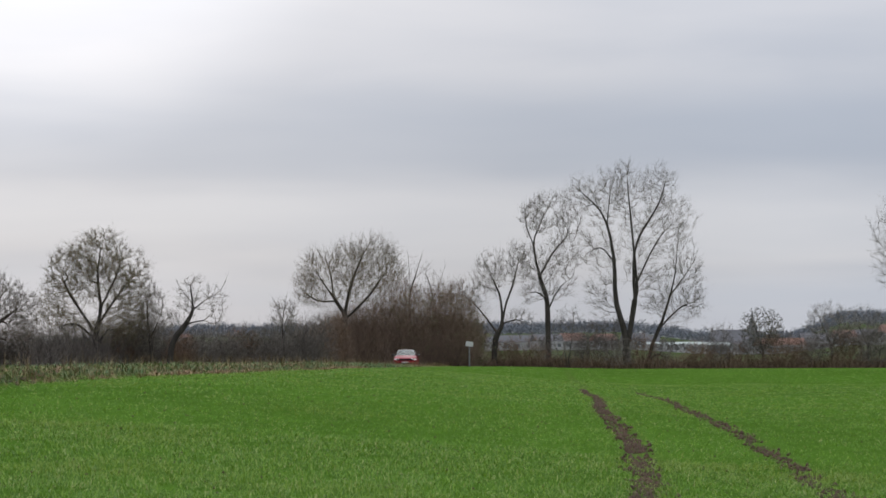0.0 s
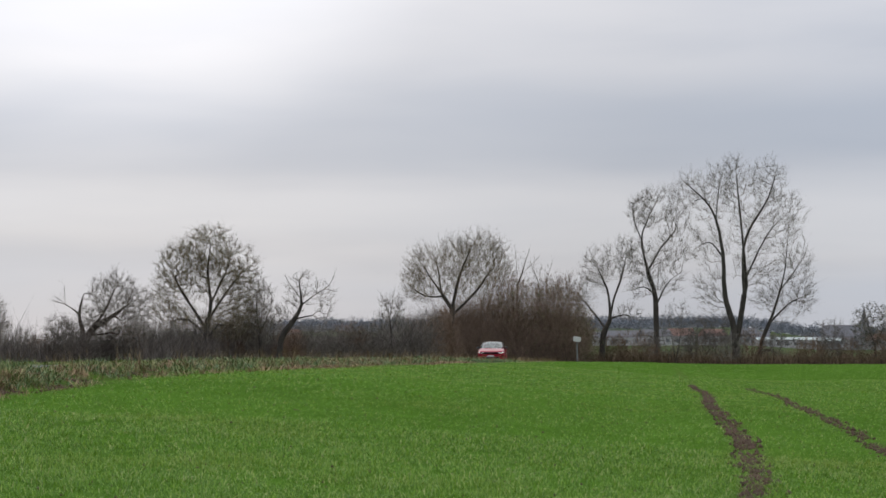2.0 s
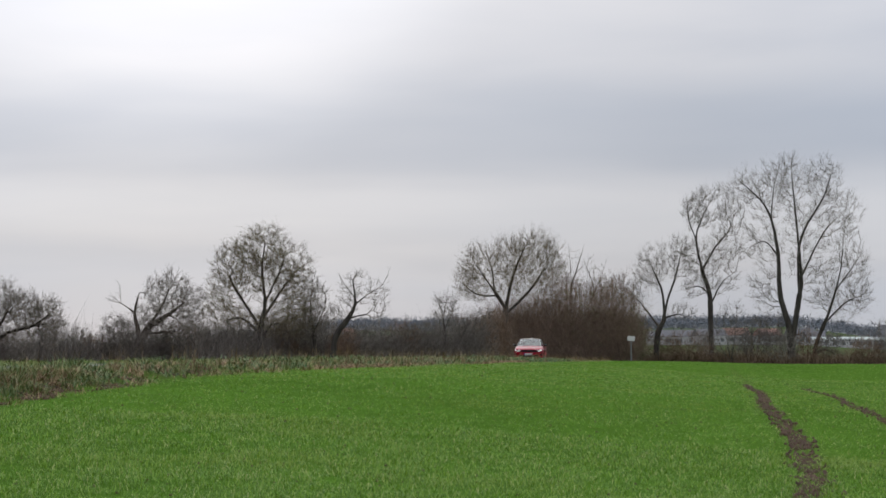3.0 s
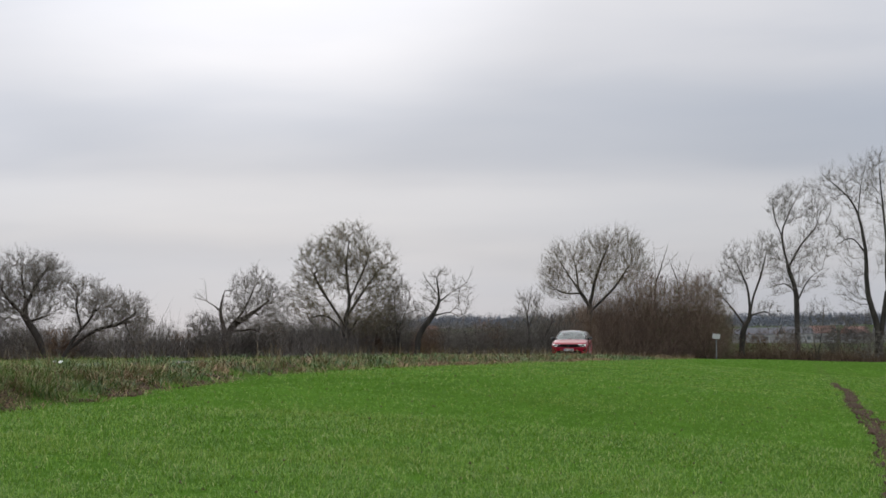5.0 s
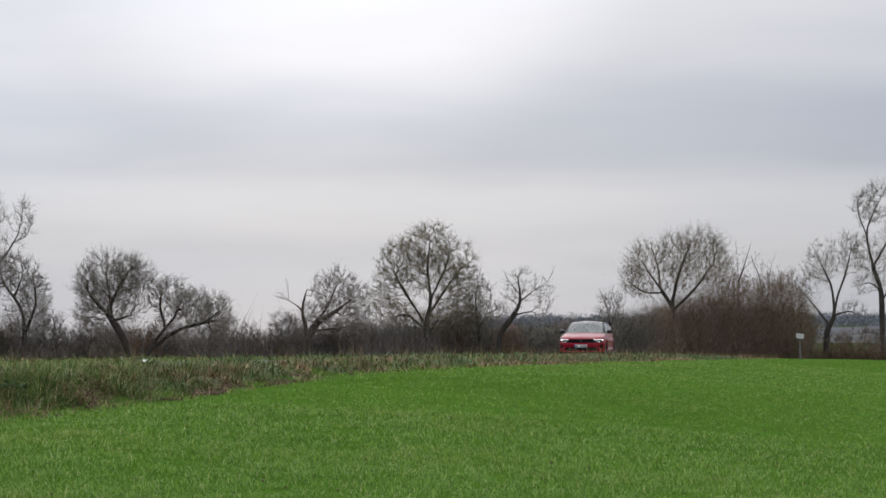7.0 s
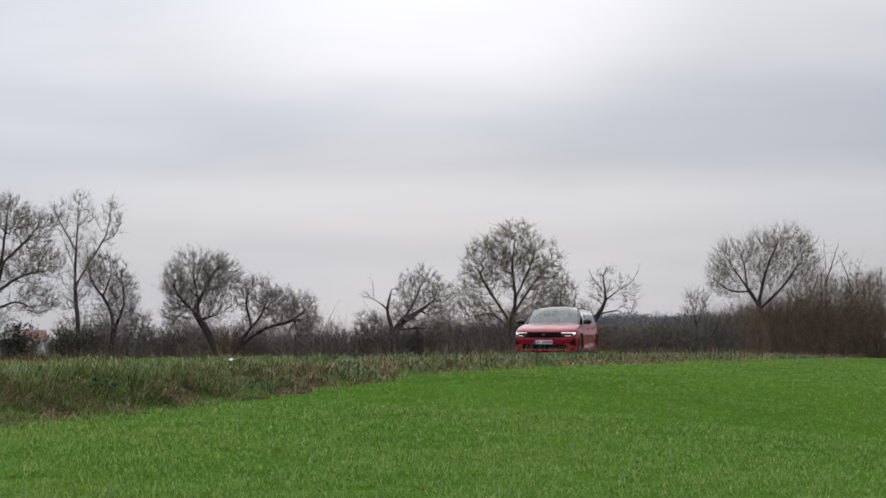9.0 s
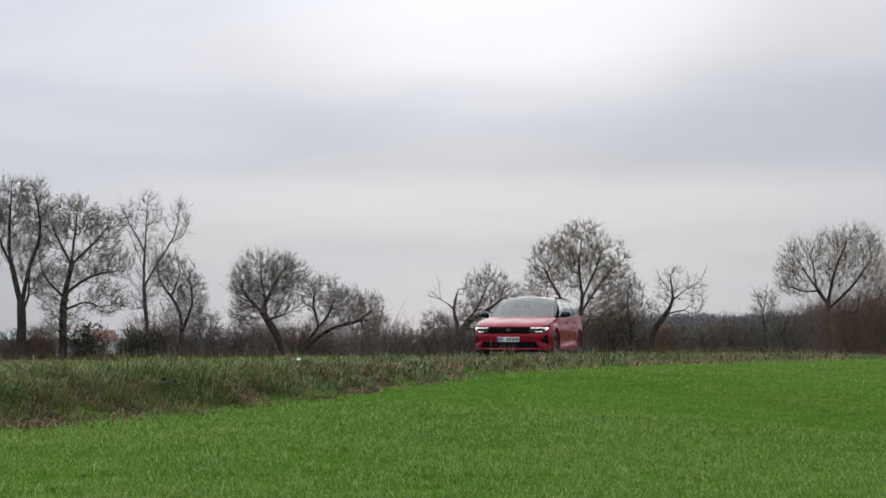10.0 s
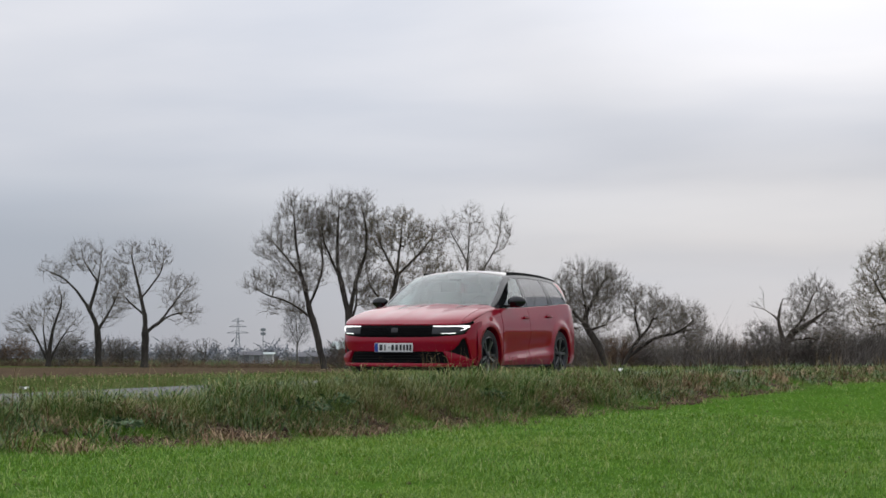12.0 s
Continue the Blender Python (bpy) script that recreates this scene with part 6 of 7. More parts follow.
def build_cabin(car):
    # roof skin behind the windscreen, seen as black with the sky on it
    rows = []
    for i in range(41):
        x = 0.20 - 2.36 * i / 40
        half_row = [cabin_point(x, t) for t in (0.93, 0.97, 1.0, 1.04, 1.08, 1.15, 1.25, 1.4, 1.6, 1.8, 2.0)]
        rows.append([tuple(p) for p in half_row] + [(p.x, -p.y, p.z) for p in reversed(half_row[:-1])])
    part("roof", grid_bm(rows, (0, 0, -0.02)), GLOSS_BLACK, car, "gloss black roof with slim rails")
    rows = []
    for i in range(17):
        x = 1.015 + (0.205 - 1.015) * i / 16
        half_row = [cabin_point(x, 1.06 + 0.94 * k / 10, 0.004) for k in range(11)]
        rows.append([tuple(p) for p in half_row] + [(p.x, -p.y, p.z) for p in reversed(half_row[:-1])])
    part("windscreen", grid_bm(rows, (0, 0, -0.006)), SCREEN, car, "clear windscreen that mirrors the pale sky")
    part("rain_sensor", box_bm((0.11, 0.17, 0.03), pose(0.30, 0, 1.362, 0, 29, 0), 0.01), MATT_BLACK, car)
    part("rear_screen", box_bm((0.012, 1.15, 0.36), pose(-2.10, 0, 1.20, 0, -22, 0), 0.004), TINT, car)
    for sgn in (-1, 1):
        # pillars
        rows = []
        for i in range(21):
            x = 1.03 - 0.86 * i / 20
            rows.append([(p.x, p.y * sgn, p.z) for p in (cabin_point(x, t, 0.002) for t in (0.90, 0.94, 0.98, 1.0, 1.02, 1.04, 1.07))])
        part("front_pillar", grid_bm(rows, (0, 0, -0.02)), GLOSS_BLACK, car)
        cabin_patch("middle_pillar", (-0.02, -0.15), (-0.09, -0.17), 0.0, 0.96, sgn, 0.003, GLOSS_BLACK, car, thick=0.03)
        cabin_patch("rear_door_pillar", (-1.00, -1.16), (-0.92, -1.02), 0.0, 0.96, sgn, 0.003, GLOSS_BLACK, car, thick=0.03)
        cabin_patch("window_frame", (0.97, -1.78), (0.10, -1.50), 0.0, 0.055, sgn, 0.006, GLOSS_BLACK, car, steps=20, thick=0.02)
        cabin_patch("window_frame", (0.97, -1.78), (0.10, -1.50), 0.91, 1.0, sgn, 0.006, GLOSS_BLACK, car, steps=20, thick=0.02)
        cabin_patch("quarter_frame", (-1.72, -1.84), (-1.44, -1.52), 0.0, 1.0, sgn, 0.005, GLOSS_BLACK, car, thick=0.03)
        cabin_patch("rear_pillar", (-1.82, -2.27), (-1.50, -1.98), 0.0, 1.02, sgn, 0.004, PAINT, car, thick=0.03)
        # panes
        cabin_patch("front_side_window", (0.95, -0.03), (0.13, -0.10), 0.05, 0.91, sgn, 0.0, SCREEN, car)
        cabin_patch("rear_side_window", (-0.14, -1.01), (-0.16, -0.93), 0.05, 0.91, sgn, 0.0, TINT, car)
        cabin_patch("quarter_window", (-1.15, -1.73), (-1.01, -1.45), 0.05, 0.91, sgn, 0.0, TINT, car)
        rail = bmesh.new()
        pts = [cabin_point(0.0 - 1.9 * k / 24, 1.08, 0.03) for k in range(25)]
        for a, b in zip(pts, pts[1:]):
            m = Matrix.Translation((Vector((a.x, a.y * sgn, a.z)) + Vector((b.x, b.y * sgn, b.z))) / 2) @ (Vector((b.x, b.y * sgn, b.z)) - Vector((a.x, a.y * sgn, a.z))).to_track_quat("Z", "Y").to_matrix().to_4x4()
            bmesh.ops.create_cube(rail, size=1, matrix=m @ Matrix.Diagonal((0.022, 0.028, (b - a).length * 1.05, 1)))
        part("roof_rail", rail, MATT_BLACK, car)
    # inside: tub, dashboard, wheel, seats
    part("cabin_floor", box_bm((3.0, 1.45, 0.06), pose(-0.6, 0, 0.72), 0.01), INSIDE, car)
    part("dashboard", box_bm((0.42, 1.38, 0.20), pose(0.66, 0, 0.90, 0, 6, 0), 0.05), INSIDE, car)
    rim = bmesh.new()
    for k in range(20):
        a, b = 2 * math.pi * k / 20, 2 * math.pi * (k + 1) / 20
        p, q = Vector((0, 0.17 * math.cos(a), 0.17 * math.sin(a))), Vector((0, 0.17 * math.cos(b), 0.17 * math.sin(b)))
        m = Matrix.Translation((p + q) / 2) @ (q - p).to_track_quat("Z", "Y").to_matrix().to_4x4()
        bmesh.ops.create_cube(rim, size=1, matrix=m @ Matrix.Diagonal((0.03, 0.03, (q - p).length * 1.1, 1)))
    bmesh.ops.transform(rim, matrix=pose(0.40, 0.37, 0.98, 0, -25, 0), verts=rim.verts)
    part("steering_wheel", rim, INSIDE, car)
    for x, ys in ((-0.18, (-0.37, 0.37)), (-1.05, (-0.36, 0.36))):
        for y in ys:
            part("seat", box_bm((0.50, 0.50, 0.16), pose(x + 0.22, y, 0.80), 0.05), SEAT, car)
            part("seat_back", box_bm((0.14, 0.48, 0.42), pose(x - 0.06, y, 0.99, 0, -14, 0), 0.05), SEAT, car)
            part("headrest", box_bm((0.09, 0.25, 0.15), pose(x - 0.14, y, 1.26, 0, -8, 0), 0.035), SEAT, car)


def build_car():
    car = tagged(new("car"), "red estate car with lit headlights driving along the lane", "car")
    xs_side = [x for x in sorted(set([-2.32, -2.30, -2.28, -2.25, -2.2, -2.12, 0.97, SIDE_END] + [round(-2.05 + 0.07 * i, 3) for i in range(56)] + [round(c + ARCH * math.cos(math.pi * k / 18), 4) for c in AXLES for k in range(19)])) if x <= SIDE_END]
    for sgn in (-1, 1):
        rows = []
        for x in xs_side:
            zl, zs = sill_z(x), flow(x, S_TAB)
            ring = [(x, (side_y(x, zl) - 0.09) * sgn, zl), (x, side_y(x, zl) * sgn, zl)]
            for k in range(1, 19):
                z = zl + (zs - zl) * k / 18
                ring.append((x, side_y(x, z) * sgn, z))
            if x > 0.97:
                t = (x - 0.97) / (SIDE_END - 0.97)
                ring += [hood_point(f * sgn, t) for f in (0.985, 0.965, 0.94, 0.91, 0.88, 0.855)]
            else:
                ys = side_y(x, zs)
                ring += [(x, (ys - d) * sgn, zs + u) for d, u in ((0.012, 0.007), (0.03, 0.010), (0.06, 0.010), (0.08, 0.008), (0.10, 0.0), (0.12, -0.01))]
            rows.append(ring)
        part("body_side", grid_bm(rows), PAINT, car)
    part("underbody", box_bm((4.0, 1.24, 0.48), pose(-0.1, 0, 0.43), 0.04), MATT_BLACK, car)
    part("tail_panel", box_bm((0.10, 1.5, 0.78), pose(-2.25, 0, 0.61), 0.03), PAINT, car)
    part("bonnet", grid_bm([[hood_point(-0.85 + 1.70 * j / 34, i / 24, 0.002) for j in range(35)] for i in range(25)], (0, 0, -0.014)), PAINT, car)
    part("scuttle", box_bm((0.12, 1.40, 0.02), pose(0.99, 0, 0.972, 0, 12, 0), 0.005), MATT_BLACK, car)
    build_nose(car)
    build_cabin(car)
    for sgn in (-1, 1):
        # doors stand a little proud with dark seams round them
        for name, x0, x1 in (("front_door", 0.93, -0.075), ("rear_door", -0.085, -0.98)):
            rows = []
            for i in range(25):
                x = x0 + (x1 - x0) * i / 24
                rows.append([])
                for k in range(21):
                    z = 0.262 + (flow(x, S_TAB) - 0.272) * k / 20
                    xx = x
                    if name == "rear_door":
                        back = max(x1, AXLES[1] + math.sqrt(max(0, 0.43 ** 2 - (z - WHEEL_R) ** 2)))
                        xx = x0 + (back - x0) * i / 24
                    rows[-1].append((xx, (side_y(xx, z) + 0.004) * sgn, z))
            door = part(name, grid_bm(rows, (0, -0.006 * sgn, 0)), PAINT, car)
            hx, hz = x1 + 0.14, 0.83 if name == "front_door" else 0.86
            part("door_handle", box_bm((0.20, 0.035, 0.03), pose(hx, (side_y(hx, hz) + 0.016) * sgn, hz), 0.012), PAINT, door)
            # flat black plate on the door imitates the shaded hollow behind the handle
            part("handle_shade", box_bm((0.13, 0.004, 0.055), pose(hx - 0.01, (side_y(hx, hz) + 0.0055) * sgn, hz - 0.005), 0.001), MATT_BLACK, door)
        part("sill", box_bm((1.95, 0.04, 0.06), pose(0.03, 0.868 * sgn, 0.205), 0.014), MATT_BLACK, car)
        shell = bmesh.new()
        bmesh.ops.create_uvsphere(shell, u_segments=20, v_segments=12, radius=1, matrix=pose(0.62, 0.985 * sgn, 1.035, 0, 0, 10 * sgn) @ Matrix.Diagonal((0.085, 0.125, 0.078, 1)))
        for v in shell.verts:
            v.co.x = max(v.co.x, 0.575)
        mirror = part("wing_mirror", shell, GLOSS_BLACK, car, "gloss black wing mirror")
        part("mirror_arm", box_bm((0.06, 0.14, 0.03), pose(0.62, 0.88 * sgn, 0.975), 0.012), GLOSS_BLACK, mirror)
        for c in AXLES:
            part("wheel_arch_liner", lathe_arch(c, sgn), MATT_BLACK, car)
        part("tail_light", box_bm((0.10, 0.30, 0.10), pose(-2.24, 0.55 * sgn, 0.90), 0.02), TAIL_RED, car)
    return car


def lathe_arch(c, sgn):
    """The dark hollow shell round a wheel."""
    rows = []
    for k in range(21):
        a = math.pi * (-0.08 + 1.16 * k / 20)
        rows.append([(c + 0.378 * math.cos(a), y * sgn, WHEEL_R + 0.378 * math.sin(a)) for y in (0.55, 0.70, 0.86)])
    return grid_bm(rows)


car = build_car()
wheels = []
first_wheel = build_wheel(car)
for c in AXLES:
    for sgn in (1, -1):
        w = first_wheel if not wheels else copy_thing(first_wheel, Matrix())
        wheels.append((w, c, sgn))


# ---- wheat, verge grass and weeds ----
def blades(x, y, height, width, lean, seed, bent=True):
    """Blades that stand on the ground: bent ones, or plain tapering ones for those farther off."""
    r = np.random.RandomState(seed)
    n = len(x)
    z = ground_z(x, y) - 0.01
    a = r.uniform(0, 6.283, n)
    side = np.stack([np.cos(a), np.sin(a), np.zeros(n)], 1) * (width / 2)[:, None]
    out_dir = np.stack([-np.sin(a), np.cos(a), np.zeros(n)], 1)
    base = np.stack([x, y, z], 1)
    mid = base + out_dir * (height * lean * 0.35)[:, None] + np.array([0, 0, 1.0]) * (height * 0.62)[:, None]
    tip = base + out_dir * (height * lean)[:, None] + np.array([0, 0, 1.0]) * (height * (1.02 - 0.25 * lean))[:, None]
    if not bent:
        return np.stack([base - side, base + side, tip], 1).reshape(-1, 3), np.arange(n * 3).reshape(-1, 3)
    v = np.stack([base - side, base + side, mid + side * 0.8, mid - side * 0.8, tip], 1).reshape(-1, 3)
    i = np.arange(n)[:, None, None] * 5
    return v, (i + np.array([(0, 1, 2), (0, 2, 3), (3, 2, 4)])).reshape(-1, 3)


def fan(count, d0, d1, power, seed, b0=-41.5, b1=15.5):
    """Places strewn over the field's wedge, thinning out with distance."""
    r = np.random.RandomState(seed)
    u = r.uniform(0, 1, count)
    k = 2 - power
    d = (d0 ** k + u * (d1 ** k - d0 ** k)) ** (1 / k)
    b = np.radians(r.uniform(b0, b1, count))
    return d * np.sin(b), d * np.cos(b), d


WHEAT = island("wheat_blades", ((0.0, (0.073, 0.158, 0.015)), (0.5, (0.146, 0.287, 0.028)), (0.88, (0.228, 0.374, 0.053)), (1.0, (0.468, 0.480, 0.199))), 0.6, 0.28, (0.246, 0.316, 0.059), 0.35, 0.2)
r = np.random.RandomState(21)


def wheat_strip(count, d0, d1, power, seed, low, high, wide, bent, label):
    """Young wheat in loose clumps, thin over the ruts and on poor patches."""
    x, y, d = fan(count, d0, d1, power, seed)
    clump = wave(x, y, 0.32, 31) + 0.7 * wave(x, y, 0.9, 34) + 0.5 * wave(x, y, 2.6, 32)
    keep = (cover_weights(x, y)[0] > r.uniform(0.3, 0.7, len(x))) & (rut_depth(x, y) * (0.75 + 0.5 * wave(x, y, 1.2, 11)) < r.uniform(0.3, 1.0, len(x))) & (clump > r.uniform(-2.0, 0.1, len(x)))
    x, y, d, clump = x[keep], y[keep], d[keep], clump[keep]
    h = r.uniform(low, high, len(x)) * (1 + 0.22 * np.clip(clump, -1.5, 2.0))
    v, f = blades(x, y, h, wide * np.maximum(1, d / 11) ** 0.9, r.uniform(0.6, 2.4, len(x)), seed + 1, bent)
    tagged(new("wheat", from_arrays("wheat", v, f, WHEAT)), label, "crop", kind="stuff")


wheat_strip(190000, 7.0, 20.0, 1.4, 22, 0.035, 0.08, 0.0046, True, "short bright green winter wheat in a field")
wheat_strip(330000, 17.0, 75.0, 1.55, 24, 0.035, 0.075, 0.0052, False, "short bright green winter wheat further into the field")
wheat_strip(80000, 70.0, 167.0, 1.5, 26, 0.035, 0.08, 0.0050, False, "short bright green winter wheat farther out")

VERGE = island("verge_grass", ((0.0, (0.059, 0.107, 0.022)), (0.5, (0.120, 0.207, 0.044)), (0.72, (0.201, 0.256, 0.078)), (0.88, (0.329, 0.305, 0.134)), (1.0, (0.525, 0.451, 0.232))), 0.75, 0.55, (0.21, 0.195, 0.075), 0.25, 0.15)
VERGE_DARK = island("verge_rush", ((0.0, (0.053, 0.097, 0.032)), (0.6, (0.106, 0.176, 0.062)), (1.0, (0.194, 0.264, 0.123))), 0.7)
DEAD = island("dead_grass", ((0.0, (0.130, 0.065, 0.039)), (0.6, (0.260, 0.163, 0.091)), (1.0, (0.442, 0.325, 0.182))), 0.85)
STRAW = island("dry_stalks", ((0.0, (0.12, 0.075, 0.035)), (1.0, (0.30, 0.23, 0.12))), 0.8)


def strip(count, s0, s1, y0, y1, power, seed):
    """Places along the lane between two offsets from its middle, thinning out with distance."""
    q = np.random.RandomState(seed)
    k = 1 - power
    yy = (y0 ** k + q.uniform(0, 1, count) * (y1 ** k - y0 ** k)) ** (1 / k)
    s = q.uniform(s0, s1, count)
    return road_x(yy) + s, yy, s


x, y, s = strip(165000, 1.75, 3.75, 6.5, 150, 0.85, 41)
lim = 3.1 + 0.4 * wave(x, y, 2.5, 8) + 0.25 * wave(x, y, 0.7, 9)
keep = s < lim + r.normal(0, 0.25, len(x))
x, y, s = x[keep], y[keep], s[keep]
clump = np.clip(0.75 + 0.55 * wave(x, y, 1.1, 42) + 0.5 * wave(x, y, 0.4, 43), 0.2, 2.1)
edge = smoothstep(1.7, 2.2, s)
near = 1.12 + 0.33 * smoothstep(12.2, 13.5, y) - 0.72 * smoothstep(17, 28, y)
h = 0.15 * clump * (0.7 + 0.3 * edge) * (1 - 0.65 * smoothstep(-0.6, 0.15, s - lim[keep])) * r.uniform(0.5, 1.35, len(x)) * near
v, f = blades(x, y, h, 0.006 * np.maximum(1, y / 16) ** 0.85, r.uniform(0.8, 3.2, len(x)), 44)
tagged(new("verge_grass", from_arrays("verge_grass", v, f, VERGE)), "rough green and straw grass on the lane's bank", "grass", kind="stuff")
x, y, s = strip(42000, -5.5, -1.75, 9, 150, 0.9, 45)
h = 0.075 * np.clip(0.75 + 0.5 * wave(x, y, 0.9, 46), 0.25, 1.7) * r.uniform(0.5, 1.35, len(x)) * (0.4 + 0.6 * smoothstep(1.7, 2.3, -s))
v, f = blades(x, y, h, 0.006 * np.maximum(1, y / 14) ** 0.9, r.uniform(0.3, 1.3, len(x)), 47)
tagged(new("verge_grass", from_arrays("verge_grass", v, f, VERGE)), "rough green and straw grass beyond the lane", "grass", kind="stuff")
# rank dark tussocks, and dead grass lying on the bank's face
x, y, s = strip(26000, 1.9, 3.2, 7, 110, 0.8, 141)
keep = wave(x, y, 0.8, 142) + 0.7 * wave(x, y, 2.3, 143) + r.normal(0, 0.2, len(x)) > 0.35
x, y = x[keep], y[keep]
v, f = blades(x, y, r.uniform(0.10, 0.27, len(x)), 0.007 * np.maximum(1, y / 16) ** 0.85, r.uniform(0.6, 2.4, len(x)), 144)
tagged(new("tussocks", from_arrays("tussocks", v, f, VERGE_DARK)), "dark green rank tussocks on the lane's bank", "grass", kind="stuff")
x, y, s = strip(52000, 2.3, 3.6, 7, 80, 0.8, 145)
keep = wave(x, y, 1.5, 146) + 0.6 * wave(x, y, 0.5, 147) + r.normal(0, 0.3, len(x)) > 0.62
x, y = x[keep], y[keep]
v, f = blades(x, y, r.uniform(0.07, 0.20, len(x)), 0.006 * np.maximum(1, y / 16) ** 0.85, r.uniform(1.2, 3.2, len(x)), 148)
tagged(new("dead_grass", from_arrays("dead_grass", v, f, DEAD)), "flattened rust-brown dead grass on the bank", "grass", kind="stuff")
# tall dry stalks in drifts
x, y, s = strip(9000, 1.9, 3.3, 7, 150, 0.8, 48)
keep = wave(x, y, 1.7, 49) + r.normal(0, 0.3, len(x)) > 0.45
x, y = x[keep], y[keep]
v, f = blades(x, y, r.uniform(0.2, 0.5, len(x)), 0.004 * np.maximum(1, y / 18), r.uniform(0.05, 1.0, len(x)), 50)
tagged(new("dry_stalks", from_arrays("dry_stalks", v, f, STRAW)), "thin dry straw stalks standing in the verge", "grass", kind="stuff")
# hedge foot and field margin: low brush
BRUSH = island("dry_brush", ((0.0, (0.05, 0.033, 0.022)), (0.6, (0.12, 0.085, 0.055)), (1.0, (0.19, 0.14, 0.09))), 0.9)
x, y, d = fan(26000, 165.5, 178.0, 1.0, 51, 0.5, 18)
v, f = blades(x, y, r.uniform(0.2, 0.9, len(x)) * np.clip(0.8 + 0.6 * wave(x, y, 4, 52), 0.3, 1.8), np.full(len(x), 0.04), r.uniform(0.1, 0.9, len(x)), 53)
tagged(new("brush", from_arrays("brush", v, f, BRUSH)), "low rusty brush and dead weeds along the hedge", "undergrowth", kind="stuff")
x, y, d = fan(24000, 102.0, 126.0, 1.0, 54, -27, -4)
keep = x < road_x(y) - 6
x, y = x[keep], y[keep]
v, f = blades(x, y, r.uniform(0.1, 0.55, len(x)) * np.clip(0.8 + 0.7 * wave(x, y, 3, 55), 0.2, 1.8), np.full(len(x), 0.035), r.uniform(0.1, 0.9, len(x)), 56)
tagged(new("brush", from_arrays("brush", v, f, BRUSH)), "low rusty brush and dead weeds under the hedge trees", "undergrowth", kind="stuff")

# broad-leaved weeds on the bank
WEED = island("weed_leaves", ((0.0, (0.04, 0.075, 0.03)), (1.0, (0.11, 0.17, 0.075))), 0.6)
SOIL = noisy("crumbled_soil", (0.035, 0.022, 0.016), (0.14, 0.09, 0.06), 6, 0.95, 40, 0.02)


def weed(yy, s, size, seed):
    q = np.random.RandomState(seed)
    n = int(170 * size / 0.3)
    rr, a = size * np.sqrt(q.uniform(0, 1, n)), q.uniform(0, 6.283, n)
    c = np.stack([rr * np.cos(a), rr * np.sin(a), 0.03 + q.uniform(0.2, 1, n) * 0.55 * (size - 0.6 * rr)], 1)
    np.random.seed(seed)
    v, f = leaf_cards(c, 0.032)
    ob = tagged(new("weed", from_arrays("weed", v, f, WEED)), "dark broad-leaved weed on the grass bank", "weed", "bank weeds")
    x0 = float(road_x(yy)) + s
    ob.matrix_world = pose(x0, yy, float(ground_z(x0, yy)))


for k, (yy, s, size) in enumerate(((13.6, 2.85, 0.24), (14.2, 2.75, 0.20), (17.2, 2.8, 0.18), (28.2, 2.5, 0.2), (11.0, 2.9, 0.16))):
    weed(yy, s, size, 300 + k)

# clods of soil: along the ruts and on the bare parts of the bank
def clods(name, x, y, size, seed, label):
    q = np.random.RandomState(seed)
    n = len(x)
    octa = np.array([(1, 0, 0), (-1, 0, 0), (0, 1, 0), (0, -1, 0), (0, 0, 1), (0, 0, -1)], dtype=float)
    tri = np.array([(0, 2, 4), (2, 1, 4), (1, 3, 4), (3, 0, 4), (2, 0, 5), (1, 2, 5), (3, 1, 5), (0, 3, 5)])
    v = octa[None] * (size[:, None] * q.uniform(0.5, 1.2, (n, 3)))[:, None, :] * q.uniform(0.7, 1.3, (n, 6, 1))
    v = v + np.stack([x, y, ground_z(x, y) + size * 0.15], 1)[:, None, :]
    f = (np.arange(n)[:, None, None] * 6 + tri).reshape(-1, 3)
    tagged(new(name, from_arrays(name, v.reshape(-1, 3), f, SOIL)), label, "soil", kind="stuff")


q = np.random.RandomState(61)
yy = 9 + 42 * q.uniform(0, 1, 6500) ** 1.9
pick = (q.uniform(0, 1, len(yy)) > 0.7).astype(int)
x = np.where(pick == 0, RUTS[0][0] + RUTS[0][1] * yy, RUTS[1][0] + RUTS[1][1] * yy) + 0.08 * np.sin(yy * 0.35) + q.normal(0, 0.085, len(yy)) * (1 - 0.4 * smoothstep(15, 40, yy))
keep = wave(x, yy, 1.2, 11) > q.uniform(-1.1, 0.3, len(yy))
clods("soil_clods", x[keep], yy[keep], q.uniform(0.012, 0.045, keep.sum()), 62, "brown crumbled soil in the tractor ruts")
x, y, s = strip(7000, 2.85, 3.5, 7, 30, 0.8, 63)
keep = wave(x, y, 1.5, 12) > q.uniform(0.0, 0.8, len(x))
clods("soil_clods", x[keep], y[keep], q.uniform(0.01, 0.04, keep.sum()), 64, "brown bare soil at the foot of the bank")
x, y, d = fan(2600, 8, 60, 1.3, 65)
keep = (cover_weights(x, y)[0] > 0.8)
clods("soil_clods", x[keep], y[keep], q.uniform(0.006, 0.018, keep.sum()), 66, "scattered soil crumbs between the wheat")


